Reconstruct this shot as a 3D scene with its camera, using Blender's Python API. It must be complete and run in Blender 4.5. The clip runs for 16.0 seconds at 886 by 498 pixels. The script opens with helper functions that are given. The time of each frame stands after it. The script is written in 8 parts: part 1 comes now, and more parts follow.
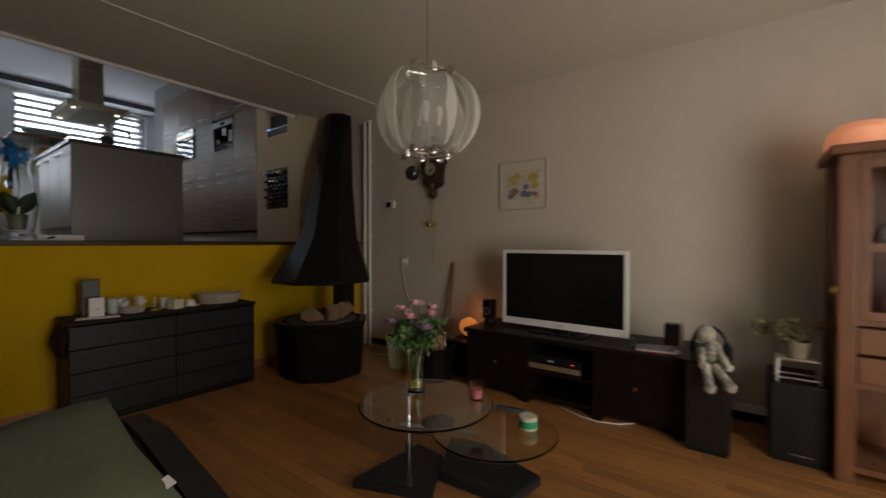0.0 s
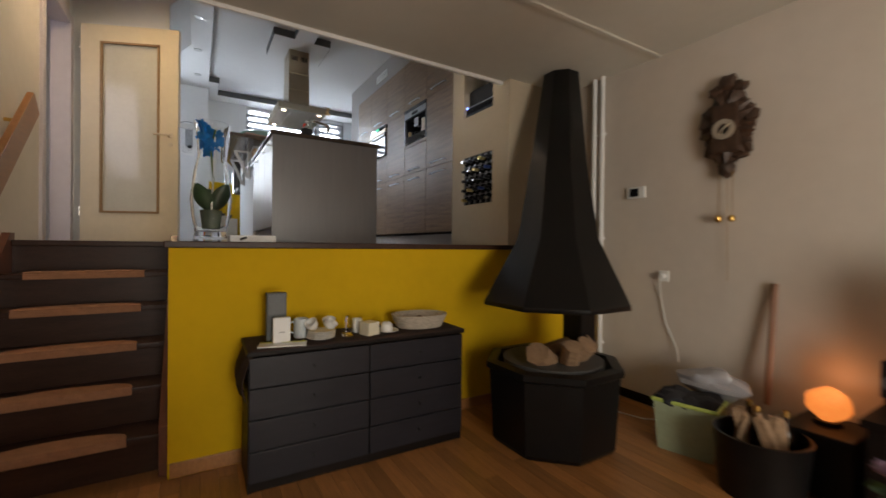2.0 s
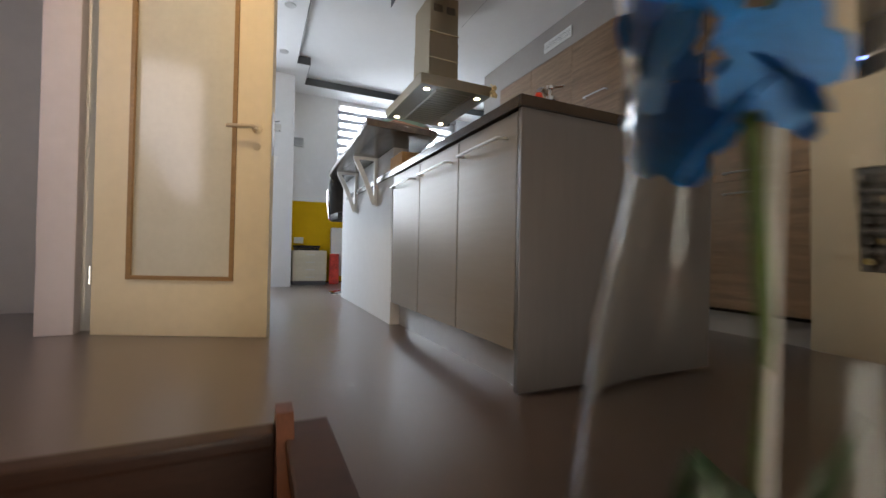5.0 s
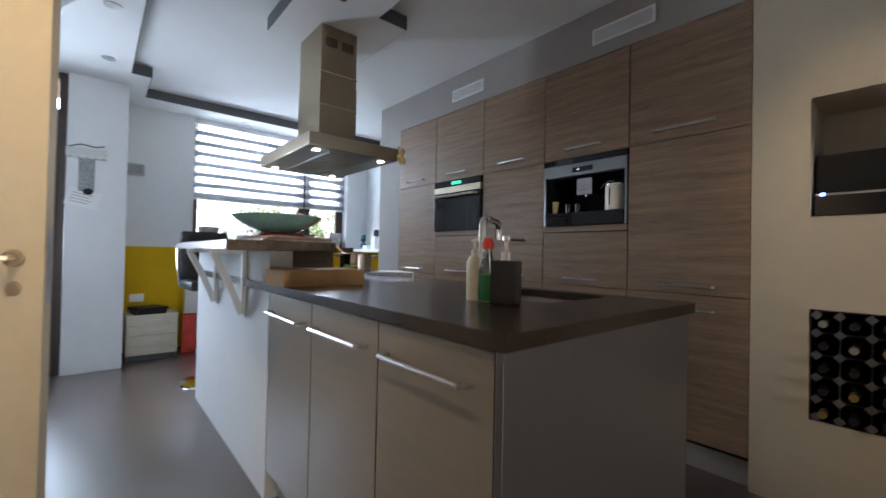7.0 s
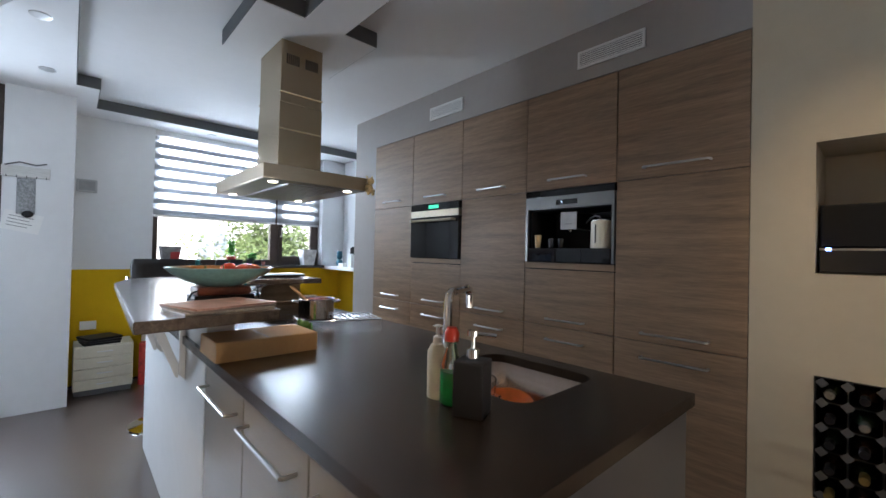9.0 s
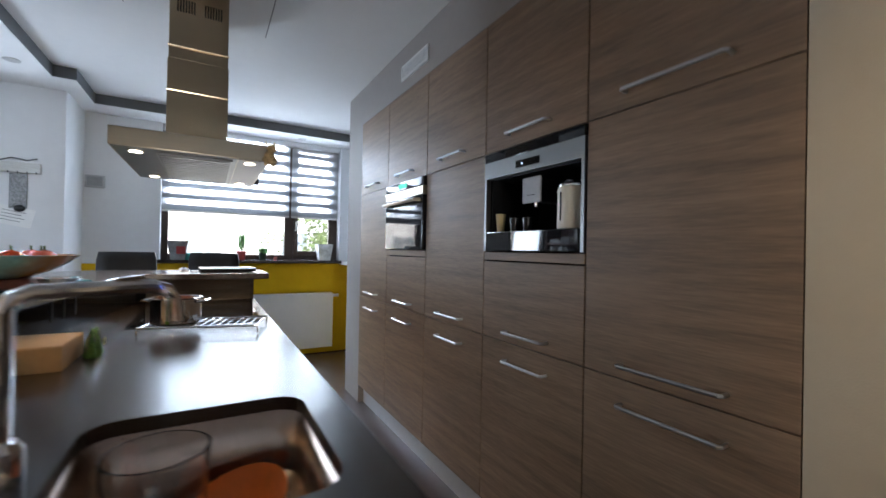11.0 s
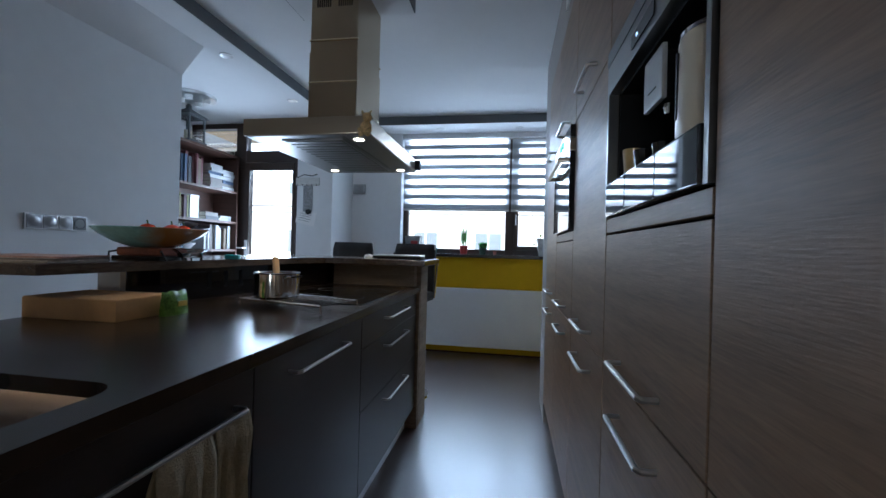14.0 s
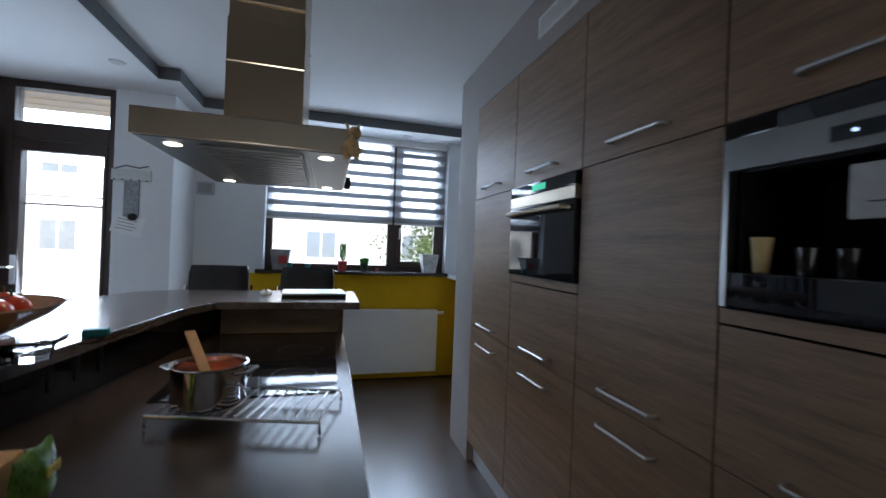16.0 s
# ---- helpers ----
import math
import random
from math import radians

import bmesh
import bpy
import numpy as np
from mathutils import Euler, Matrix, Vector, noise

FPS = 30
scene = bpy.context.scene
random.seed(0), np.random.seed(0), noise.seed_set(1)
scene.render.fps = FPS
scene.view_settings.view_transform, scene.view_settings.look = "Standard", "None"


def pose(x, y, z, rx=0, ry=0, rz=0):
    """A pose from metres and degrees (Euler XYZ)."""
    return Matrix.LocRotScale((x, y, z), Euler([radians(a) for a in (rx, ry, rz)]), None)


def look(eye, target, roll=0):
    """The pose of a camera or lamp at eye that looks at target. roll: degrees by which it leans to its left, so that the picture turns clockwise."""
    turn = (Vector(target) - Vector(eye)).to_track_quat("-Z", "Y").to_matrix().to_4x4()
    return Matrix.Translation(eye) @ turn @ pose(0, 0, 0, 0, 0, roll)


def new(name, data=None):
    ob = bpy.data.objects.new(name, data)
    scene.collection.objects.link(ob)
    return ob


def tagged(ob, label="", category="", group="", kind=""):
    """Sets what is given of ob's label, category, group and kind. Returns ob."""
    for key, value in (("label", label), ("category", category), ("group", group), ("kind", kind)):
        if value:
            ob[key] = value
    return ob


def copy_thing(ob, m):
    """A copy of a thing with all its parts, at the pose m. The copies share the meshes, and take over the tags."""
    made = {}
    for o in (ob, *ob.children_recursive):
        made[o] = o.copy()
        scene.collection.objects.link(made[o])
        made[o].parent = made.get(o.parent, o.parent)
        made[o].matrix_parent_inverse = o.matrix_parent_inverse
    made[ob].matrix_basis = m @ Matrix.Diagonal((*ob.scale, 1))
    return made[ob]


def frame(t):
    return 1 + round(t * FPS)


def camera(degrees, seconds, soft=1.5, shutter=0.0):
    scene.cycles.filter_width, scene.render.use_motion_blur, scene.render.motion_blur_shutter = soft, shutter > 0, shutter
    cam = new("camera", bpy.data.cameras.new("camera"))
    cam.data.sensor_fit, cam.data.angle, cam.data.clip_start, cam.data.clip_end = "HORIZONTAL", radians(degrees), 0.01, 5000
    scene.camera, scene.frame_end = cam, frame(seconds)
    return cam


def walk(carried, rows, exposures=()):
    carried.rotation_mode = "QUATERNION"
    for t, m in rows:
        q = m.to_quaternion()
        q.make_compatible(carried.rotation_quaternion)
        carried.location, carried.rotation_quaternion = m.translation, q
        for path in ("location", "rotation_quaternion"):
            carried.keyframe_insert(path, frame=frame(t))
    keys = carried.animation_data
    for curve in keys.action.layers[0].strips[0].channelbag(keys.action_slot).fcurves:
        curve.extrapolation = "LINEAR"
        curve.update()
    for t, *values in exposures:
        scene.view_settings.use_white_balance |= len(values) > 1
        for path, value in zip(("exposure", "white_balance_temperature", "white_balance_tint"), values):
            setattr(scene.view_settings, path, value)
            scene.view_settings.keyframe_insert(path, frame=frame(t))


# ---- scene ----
cam = camera(94.8, 16.0, shutter=0.5)
METRES, EYE, TILT, LEAN, TURN = 8.3, 1.131, 0.0, 0.0, 36.4
ROWS = [
    (0.0, 0.0, 0.0, 0.0, 0.0, -0.78, -0.05),
    (0.5, -0.0024, 0.0372, -0.0082, 8.62, -0.41, -0.07),
    (1.0, -0.0225, 0.0708, -0.0038, 13.88, -0.19, -0.37),
    (1.5, -0.0536, 0.1024, -0.0035, 18.51, -0.26, -0.49),
    (2.0, -0.0957, 0.139, 0.0005, 22.51, -0.36, -0.58),
    (2.5, -0.1445, 0.1693, 0.0068, 25.84, -0.03, -0.87),
    (3.0, -0.1943, 0.189, 0.0122, 27.36, 0.27, -1.01),
    (3.5, -0.2463, 0.2098, 0.0202, 29.15, 0.31, -1.15),
    (6.0, -0.397, 0.3391, 0.0916, 28.71, 0.94, -1.14),
    (6.5, -0.399, 0.3472, 0.1137, 20.39, 0.76, -0.96),
    (7.0, -0.4036, 0.3578, 0.1329, 13.08, 0.73, -1.19),
    (7.5, -0.4099, 0.3629, 0.1433, 9.44, 0.87, -1.27),
    (8.0, -0.4108, 0.3656, 0.1515, 9.11, 0.77, -1.29),
    (10.5, -0.3528, 0.4571, 0.1651, 19.62, 0.44, -1.19),
    (11.0, -0.3286, 0.4903, 0.1572, 23.66, 0.27, -1.11),
    (11.5, -0.3115, 0.5251, 0.1515, 29.98, 0.09, -1.31),
    (12.0, -0.3007, 0.5606, 0.1488, 37.33, 0.14, -1.35),
    (12.5, -0.2989, 0.586, 0.1465, 45.58, -0.07, -1.44),
    (13.0, -0.3012, 0.598, 0.1468, 54.07, -0.06, -1.53),
    (13.5, -0.3035, 0.6008, 0.1465, 60.56, 0.03, -1.51),
    (14.0, -0.305, 0.6012, 0.1463, 62.95, -0.01, -1.53),
    (14.5, -0.3125, 0.5992, 0.151, 59.27, 0.03, -1.82),
    (15.0, -0.3289, 0.5885, 0.1589, 51.68, 0.14, -2.15),
    (15.5, -0.3543, 0.5734, 0.1654, 43.33, -0.07, -2.19),
    (16.0, -0.3899, 0.5629, 0.1711, 37.96, 0.06, -2.24),
]
EXPOSURES = [(0.0, -0.05, 6400, 9), (0.5, 0.4, 6400, 9), (1.5, 0.95, 6400, 10), (2.0, 1.22, 6500, 10), (2.5, 1.55, 6600, 10), (3.0, 1.78, 6700, 10), (3.5, 1.88, 6800, 10), (6.0, 1.42, 6250, 9), (7.5, 1.55, 5800, 8), (10.5, 1.58, 6100, 9), (11.5, 1.3, 5600, 8), (13.0, 0.8, 5250, 6), (14.5, 0.6, 5250, 6), (16.0, 0.5, 5600, 8)]
walk(cam, [(t, pose(0, 0, EYE, TILT, LEAN, TURN) @ pose(METRES * x, METRES * y, METRES * z, 90 + pitch, roll, yaw)) for t, x, y, z, yaw, pitch, roll in ROWS], EXPOSURES)

# ---- light ----
world = bpy.data.worlds.new("sky")
scene.world = world
world.use_nodes = True
_sky = world.node_tree.nodes.new("ShaderNodeTexSky")
_sky.sky_type, _sky.sun_disc = "NISHITA", False
_sky.sun_elevation, _sky.sun_rotation = radians(27), radians(108)
_bg = world.node_tree.nodes["Background"]
_bg.inputs["Strength"].default_value = 0.15
world.node_tree.links.new(_sky.outputs[0], _bg.inputs["Color"])

sun = new("sun", bpy.data.lights.new("sun", "SUN"))
sun.data.energy, sun.data.angle, sun.data.color = 5.0, radians(0.6), (1.0, 0.95, 0.88)
sun.matrix_world = look((12, -4, 6.4), (0, 0, 0))


def area_lamp(name, eye, target, w, h, watts, color, spread=180):
    d = bpy.data.lights.new(name, "AREA")
    d.shape, d.size, d.size_y, d.energy, d.color = "RECTANGLE", w, h, watts, color
    d.spread = radians(spread)
    ob = new(name, d)
    ob.matrix_world = look(eye, target)
    return ob


def spot_lamp(name, eye, target, watts, color, size=80, blend=0.6, radius=0.03):
    d = bpy.data.lights.new(name, "SPOT")
    d.energy, d.color, d.spot_size, d.spot_blend, d.shadow_soft_size = watts, color, radians(size), blend, radius
    ob = new(name, d)
    ob.matrix_world = look(eye, target)
    return ob


DAY = (0.78, 0.88, 1.0)
WARM = (1.0, 0.72, 0.42)
area_lamp("daylight_kitchen_window", (-9.80, 2.15, 3.27), (-6, 2.15, 1.9), 1.76, 0.72, 10, DAY, 150)
area_lamp("daylight_over_the_roofs", (-11.0, 2.15, 3.75), (-7.0, 2.1, 1.7), 3.0, 1.1, 88, DAY)
area_lamp("daylight_over_the_terrace", (-11.6, -0.7, 3.95), (-7.0, 0.8, 2.1), 2.4, 1.1, 48, DAY)
area_lamp("daylight_terrace_door", (-9.15, -0.15, 2.55), (-5, -0.2, 1.9), 0.48, 1.0, 13, DAY)
area_lamp("daylight_living_window", (1.84, 0.9, 1.0), (-0.5, 2.5, 0.55), 1.5, 1.9, 50, (1.0, 0.92, 0.80))
# Unseen fill lamp added to brighten the hall; no window stands there.
area_lamp("hall_fill", (-5.4, -1.85, 2.6), (-6.2, -0.7, 2.0), 0.9, 1.2, 4, (0.92, 0.88, 1.0))
for _x, _y in ((-6.77, 1.38), (-6.77, 1.82), (-7.49, 1.38), (-7.49, 1.82)):
    spot_lamp("hood_spot", (_x, _y, 2.828), (_x, _y, 2.0), 3.0, WARM, 125)
spot_lamp("landing_spot", (-5.2, 0.05, 3.69), (-5.9, -0.25, 2.0), 31, WARM, 120, 0.8, 0.05)
spot_lamp("beam_spot", (-5.1, 1.605, 3.69), (-4.28, 2.75, 2.35), 15, WARM, 58, 0.9, 0.05)

# ---- materials ----


def mat(name, color, rough=0.5, metal=0.0, var=0.12, scale=6.0, bump=0.0, bscale=60.0, stretch=(1, 1, 1), spec=0.5,
        coat=0.0, coat_rough=0.12, alpha_random=0.0, wear=0.0, dark=None, emit=None, strength=0.0):
    """A surface with two scales of colour variation and fine relief; stretch draws the grain out along an axis."""
    m = bpy.data.materials.new(name)
    m.use_nodes = True
    nt = m.node_tree
    N, L = nt.nodes, nt.links
    b = N["Principled BSDF"]
    b.inputs["Roughness"].default_value = rough
    b.inputs["Metallic"].default_value = metal
    b.inputs["Specular IOR Level"].default_value = spec
    b.inputs["Coat Weight"].default_value = coat
    b.inputs["Coat Roughness"].default_value = coat_rough
    tc = N.new("ShaderNodeTexCoord")
    mp = N.new("ShaderNodeMapping")
    mp.inputs["Scale"].default_value = stretch
    L.new(tc.outputs["Object"], mp.inputs["Vector"])
    vec = mp.outputs["Vector"]
    if alpha_random:
        info = N.new("ShaderNodeObjectInfo")
        add = N.new("ShaderNodeVectorMath")
        add.operation = "ADD"
        mul = N.new("ShaderNodeVectorMath")
        mul.operation = "SCALE"
        mul.inputs["Scale"].default_value = 37.0
        comb = N.new("ShaderNodeCombineXYZ")
        for k in range(3):
            L.new(info.outputs["Random"], comb.inputs[k])
        L.new(comb.outputs[0], mul.inputs[0])
        L.new(vec, add.inputs[0])
        L.new(mul.outputs[0], add.inputs[1])
        vec = add.outputs[0]
    n1 = N.new("ShaderNodeTexNoise")
    n1.inputs["Scale"].default_value = scale
    n1.inputs["Detail"].default_value = 5
    n2 = N.new("ShaderNodeTexNoise")
    n2.inputs["Scale"].default_value = scale * 6.7
    n2.inputs["Detail"].default_value = 3
    L.new(vec, n1.inputs["Vector"])
    L.new(vec, n2.inputs["Vector"])
    mix = N.new("ShaderNodeMath")
    mix.operation = "MULTIPLY_ADD"
    mix.inputs[1].default_value = 0.4
    L.new(n2.outputs["Fac"], mix.inputs[0])
    sc = N.new("ShaderNodeMath")
    sc.operation = "MULTIPLY"
    sc.inputs[1].default_value = 0.6
    L.new(n1.outputs["Fac"], sc.inputs[0])
    L.new(sc.outputs[0], mix.inputs[2])
    ramp = N.new("ShaderNodeValToRGB")
    lo = dark or tuple(c * (1 - var) for c in color)
    hi = tuple(min(1, c * (1 + var)) for c in color)
    ramp.color_ramp.elements[0].position, ramp.color_ramp.elements[1].position = 0.32, 0.68
    ramp.color_ramp.elements[0].color, ramp.color_ramp.elements[1].color = (*lo, 1), (*hi, 1)
    L.new(mix.outputs[0], ramp.inputs["Fac"])
    col = ramp.outputs["Color"]
    if alpha_random:
        hsv = N.new("ShaderNodeHueSaturation")
        mr = N.new("ShaderNodeMapRange")
        mr.inputs["To Min"].default_value, mr.inputs["To Max"].default_value = 1 - alpha_random, 1 + alpha_random
        L.new(info.outputs["Random"], mr.inputs["Value"])
        L.new(mr.outputs[0], hsv.inputs["Value"])
        L.new(col, hsv.inputs["Color"])
        col = hsv.outputs["Color"]
    L.new(col, b.inputs["Base Color"])
    rr = N.new("ShaderNodeMapRange")
    rr.inputs["To Min"].default_value, rr.inputs["To Max"].default_value = max(0.02, rough - 0.025 - wear), min(1, rough + 0.025 + wear)
    L.new(n1.outputs["Fac"], rr.inputs["Value"])
    L.new(rr.outputs[0], b.inputs["Roughness"])
    if bump:
        n3 = N.new("ShaderNodeTexNoise")
        n3.inputs["Scale"].default_value = bscale
        n3.inputs["Detail"].default_value = 4
        L.new(vec, n3.inputs["Vector"])
        bp = N.new("ShaderNodeBump")
        bp.inputs["Strength"].default_value = bump
        bp.inputs["Distance"].default_value = 0.004
        L.new(n3.outputs["Fac"], bp.inputs["Height"])
        L.new(bp.outputs[0], b.inputs["Normal"])
    if emit:
        b.inputs["Emission Color"].default_value = (*emit, 1)
        b.inputs["Emission Strength"].default_value = strength
    return m


def glass(name, color=(1, 1, 1), rough=0.0, ior=1.45):
    m = bpy.data.materials.new(name)
    m.use_nodes = True
    b = m.node_tree.nodes["Principled BSDF"]
    b.inputs["Base Color"].default_value = (*color, 1)
    b.inputs["Roughness"].default_value = rough
    b.inputs["Transmission Weight"].default_value = 1.0
    b.inputs["IOR"].default_value = ior
    return m


def sheer(name, color, through_part):
    """A thin woven cloth: part of the light passes straight, part is scattered through."""
    m = bpy.data.materials.new(name)
    m.use_nodes = True
    N, L = m.node_tree.nodes, m.node_tree.links
    N.remove(N["Principled BSDF"])
    tr, tl, df = N.new("ShaderNodeBsdfTransparent"), N.new("ShaderNodeBsdfTranslucent"), N.new("ShaderNodeBsdfDiffuse")
    weave = N.new("ShaderNodeTexNoise")
    weave.inputs["Scale"].default_value = 90
    hs = N.new("ShaderNodeMapRange")
    hs.inputs["To Min"].default_value, hs.inputs["To Max"].default_value = 0.4, 0.6
    L.new(weave.outputs["Fac"], hs.inputs["Value"])
    for n in (tl, df):
        n.inputs["Color"].default_value = (*color, 1)
    a, c = N.new("ShaderNodeMixShader"), N.new("ShaderNodeMixShader")
    L.new(hs.outputs[0], a.inputs[0])
    L.new(df.outputs[0], a.inputs[1])
    L.new(tl.outputs[0], a.inputs[2])
    c.inputs[0].default_value = through_part
    L.new(a.outputs[0], c.inputs[1])
    L.new(tr.outputs[0], c.inputs[2])
    L.new(c.outputs[0], N["Material Output"].inputs["Surface"])
    return m


def glow(name, color, strength):
    return mat(name, color, 0.5, emit=color, strength=strength, var=0.02)


M_WALL_LIV = mat("living_wall_paint", (0.60, 0.54, 0.47), 0.9, var=0.04, scale=2, bump=0.12, bscale=180)
M_CEIL_LIV = mat("living_ceiling_paint", (0.70, 0.68, 0.61), 0.9, var=0.03, scale=1.5, bump=0.3, bscale=160)
M_WALL_KIT = mat("kitchen_wall_paint", (0.74, 0.75, 0.76), 0.85, var=0.03, scale=2, bump=0.15, bscale=200)
M_CEIL_KIT = mat("kitchen_ceiling_paint", (0.78, 0.78, 0.78), 0.85, var=0.02, scale=2, bump=0.1, bscale=150)
M_TAUPE = mat("taupe_wall_paint", (0.54, 0.465, 0.345), 0.85, var=0.04, scale=3, bump=0.15, bscale=200)
M_GREYBOARD = mat("grey_bulkhead_paint", (0.34, 0.31, 0.29), 0.75, var=0.04, scale=3, bump=0.1)
M_STAIRWALL = mat("cream_stair_wall_paint", (0.70, 0.66, 0.60), 0.85, var=0.04, scale=2, bump=0.1, bscale=180)
M_YELLOW = mat("ochre_yellow_paint", (0.62, 0.39, 0.004), 0.85, spec=0.25, var=0.05, scale=2.5, bump=0.15, bscale=160)
M_GAPGREY = mat("dark_grey_reveal_paint", (0.12, 0.125, 0.13), 0.8, var=0.05)
M_KFLOOR = mat("dark_brown_vinyl", (0.070, 0.045, 0.037), 0.30, var=0.08, scale=3, spec=0.95, coat=0.72, coat_rough=0.28)
M_OAK = mat("oak_strip", (0.36, 0.165, 0.055), 0.34, var=0.22, scale=5, stretch=(1, 9, 9), bump=0.12, bscale=14, alpha_random=0.22)
M_OAKGAP = mat("floor_joint", (0.06, 0.03, 0.015), 0.8)
M_TALL = mat("brown_oak_laminate", (0.30, 0.200, 0.126), 0.45, spec=0.30, var=0.14, scale=2.4, stretch=(1, 1, 14), bump=0.12, bscale=22, dark=(0.176, 0.119, 0.078), alpha_random=0.025)
M_ISLAND = mat("grey_brown_laminate", (0.255, 0.225, 0.188), 0.42, var=0.06, scale=3, stretch=(1, 1, 14), bump=0.06, bscale=24, alpha_random=0.02)
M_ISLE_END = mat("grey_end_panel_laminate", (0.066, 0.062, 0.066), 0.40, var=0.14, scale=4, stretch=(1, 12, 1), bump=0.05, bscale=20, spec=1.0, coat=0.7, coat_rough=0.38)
M_COUNTER = mat("dark_composite_worktop", (0.038, 0.026, 0.019), 0.25, var=0.12, scale=3)
# Both brushed steels are tinted with the warm room's reflection.
M_STEEL = mat("brushed_steel", (0.44, 0.38, 0.29), 0.30, 1.0, var=0.04, scale=3, stretch=(1, 1, 60))
M_CHIMNEY = mat("warm_reflection_steel", (0.45, 0.365, 0.25), 0.26, 1.0, var=0.015, scale=3, stretch=(1, 1, 60))
# Pale gold puts the warm highlight on the chimney seams into the colour.
M_SEAM = mat("seam_highlight_steel", (0.98, 0.88, 0.62), 0.16, 1.0, var=0.02)
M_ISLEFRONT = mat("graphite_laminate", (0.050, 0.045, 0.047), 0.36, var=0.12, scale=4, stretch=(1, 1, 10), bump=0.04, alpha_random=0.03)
M_PLINTH = mat("pale_grey_plinth_laminate", (0.46, 0.46, 0.47), 0.35, var=0.05, scale=5, spec=0.6)
M_DARKSTEEL = mat("dark_brushed_steel", (0.20, 0.20, 0.20), 0.35, 1.0, var=0.05, scale=4, stretch=(1, 1, 40))
M_CHROME = mat("chrome", (0.75, 0.75, 0.75), 0.10, 1.0, var=0.03)
M_BLACKGLOSS = mat("black_glass", (0.012, 0.012, 0.014), 0.03, var=0.1)
M_BLACK = mat("black_plastic", (0.009, 0.009, 0.010), 0.48, var=0.15, spec=0.25)
M_BLACKMETAL = mat("matt_black_steel", (0.0065, 0.006, 0.006), 0.42, 0.0, spec=0.26, var=0.2, scale=5, bump=0.08, bscale=50)
M_DARKWOOD = mat("black_brown_wood", (0.009, 0.006, 0.005), 0.45, spec=0.16, var=0.35, scale=4, stretch=(1, 1, 10), bump=0.12, bscale=20)
M_GREYWOOD = mat("graphite_drawer_front", (0.017, 0.016, 0.021), 0.40, spec=0.25, var=0.18, scale=5, stretch=(1, 1, 8), bump=0.08)
M_STAIRWOOD = mat("dark_stained_stair_wood", (0.042, 0.018, 0.011), 0.42, spec=0.3, var=0.3, scale=4, stretch=(6, 1, 6), bump=0.12, bscale=20)
M_CARPET = mat("terracotta_stair_carpet", (0.40, 0.20, 0.11), 0.95, var=0.16, scale=20, bump=0.9, bscale=420)
M_RAILWOOD = mat("varnished_rail_wood", (0.30, 0.13, 0.045), 0.3, var=0.2, scale=4, stretch=(1, 8, 8), bump=0.06)
M_DOOR = mat("cream_door_paint", (0.72, 0.63, 0.46), 0.45, var=0.05, scale=3, bump=0.06, bscale=80, wear=0.05)
M_DOORFRAME = mat("lilac_white_frame_paint", (0.60, 0.56, 0.60), 0.5, var=0.05, scale=3)
M_BEAD = mat("brown_glazing_bead", (0.30, 0.18, 0.08), 0.45, var=0.15, scale=8, stretch=(1, 1, 6))
M_FROST = mat("frosted_door_glass", (0.58, 0.57, 0.50), 0.14, var=0.05, scale=5, spec=0.6)
M_WHITE = mat("white_lacquer", (0.80, 0.80, 0.79), 0.4, var=0.03)
M_WHITEPL = mat("white_plastic", (0.78, 0.78, 0.76), 0.35, var=0.03)
M_ALU = mat("satin_aluminium", (0.62, 0.62, 0.62), 0.3, 1.0, var=0.04)
M_GREYALU = mat("grey_anodised_aluminium", (0.34, 0.34, 0.35), 0.38, 1.0, var=0.04)
M_BRASS = mat("brass", (0.70, 0.46, 0.14), 0.25, 1.0, var=0.08)
M_NICKEL = mat("warm_satin_nickel", (0.70, 0.62, 0.50), 0.28, 1.0, var=0.05)
M_WINFRAME = mat("dark_brown_window_wood", (0.045, 0.026, 0.018), 0.45, var=0.2, scale=5)
M_GLASS = glass("clear_glass")
M_VASEGLASS = glass("thin_vase_glass", (0.97, 0.98, 0.97), 0.0, 1.14)
M_TABLEGLASS = glass("table_glass", (0.93, 0.97, 0.94))
M_GREENGLASS = glass("green_glass", (0.62, 0.85, 0.78), 0.06)
M_BLINDGREY = sheer("blind_dense_band", (0.30, 0.31, 0.32), 0.0)
M_BLINDSHEER = sheer("blind_sheer_band", (0.85, 0.86, 0.88), 0.62)
M_CARD = mat("brown_cardboard", (0.56, 0.34, 0.15), 0.85, var=0.08, scale=9, bump=0.1)
M_BARTOP = mat("grey_brown_bar_wood", (0.095, 0.070, 0.054), 0.24, var=0.30, scale=3.2, stretch=(1.2, 11, 11), bump=0.06, bscale=18, spec=0.7, coat=0.4, coat_rough=0.15, dark=(0.032, 0.022, 0.017))
M_BARSTONE = mat("layered_tan_wood_splash", (0.30, 0.23, 0.16), 0.6, var=0.35, scale=3, stretch=(1, 1.2, 12), bump=0.4, bscale=16)
M_SPOT = glow("lit_spot_lens", (1.0, 0.84, 0.6), 6.0)
M_SPOTOFF = mat("spot_lens_unlit", (0.5, 0.5, 0.48), 0.2)

# ---- mesh helpers ----


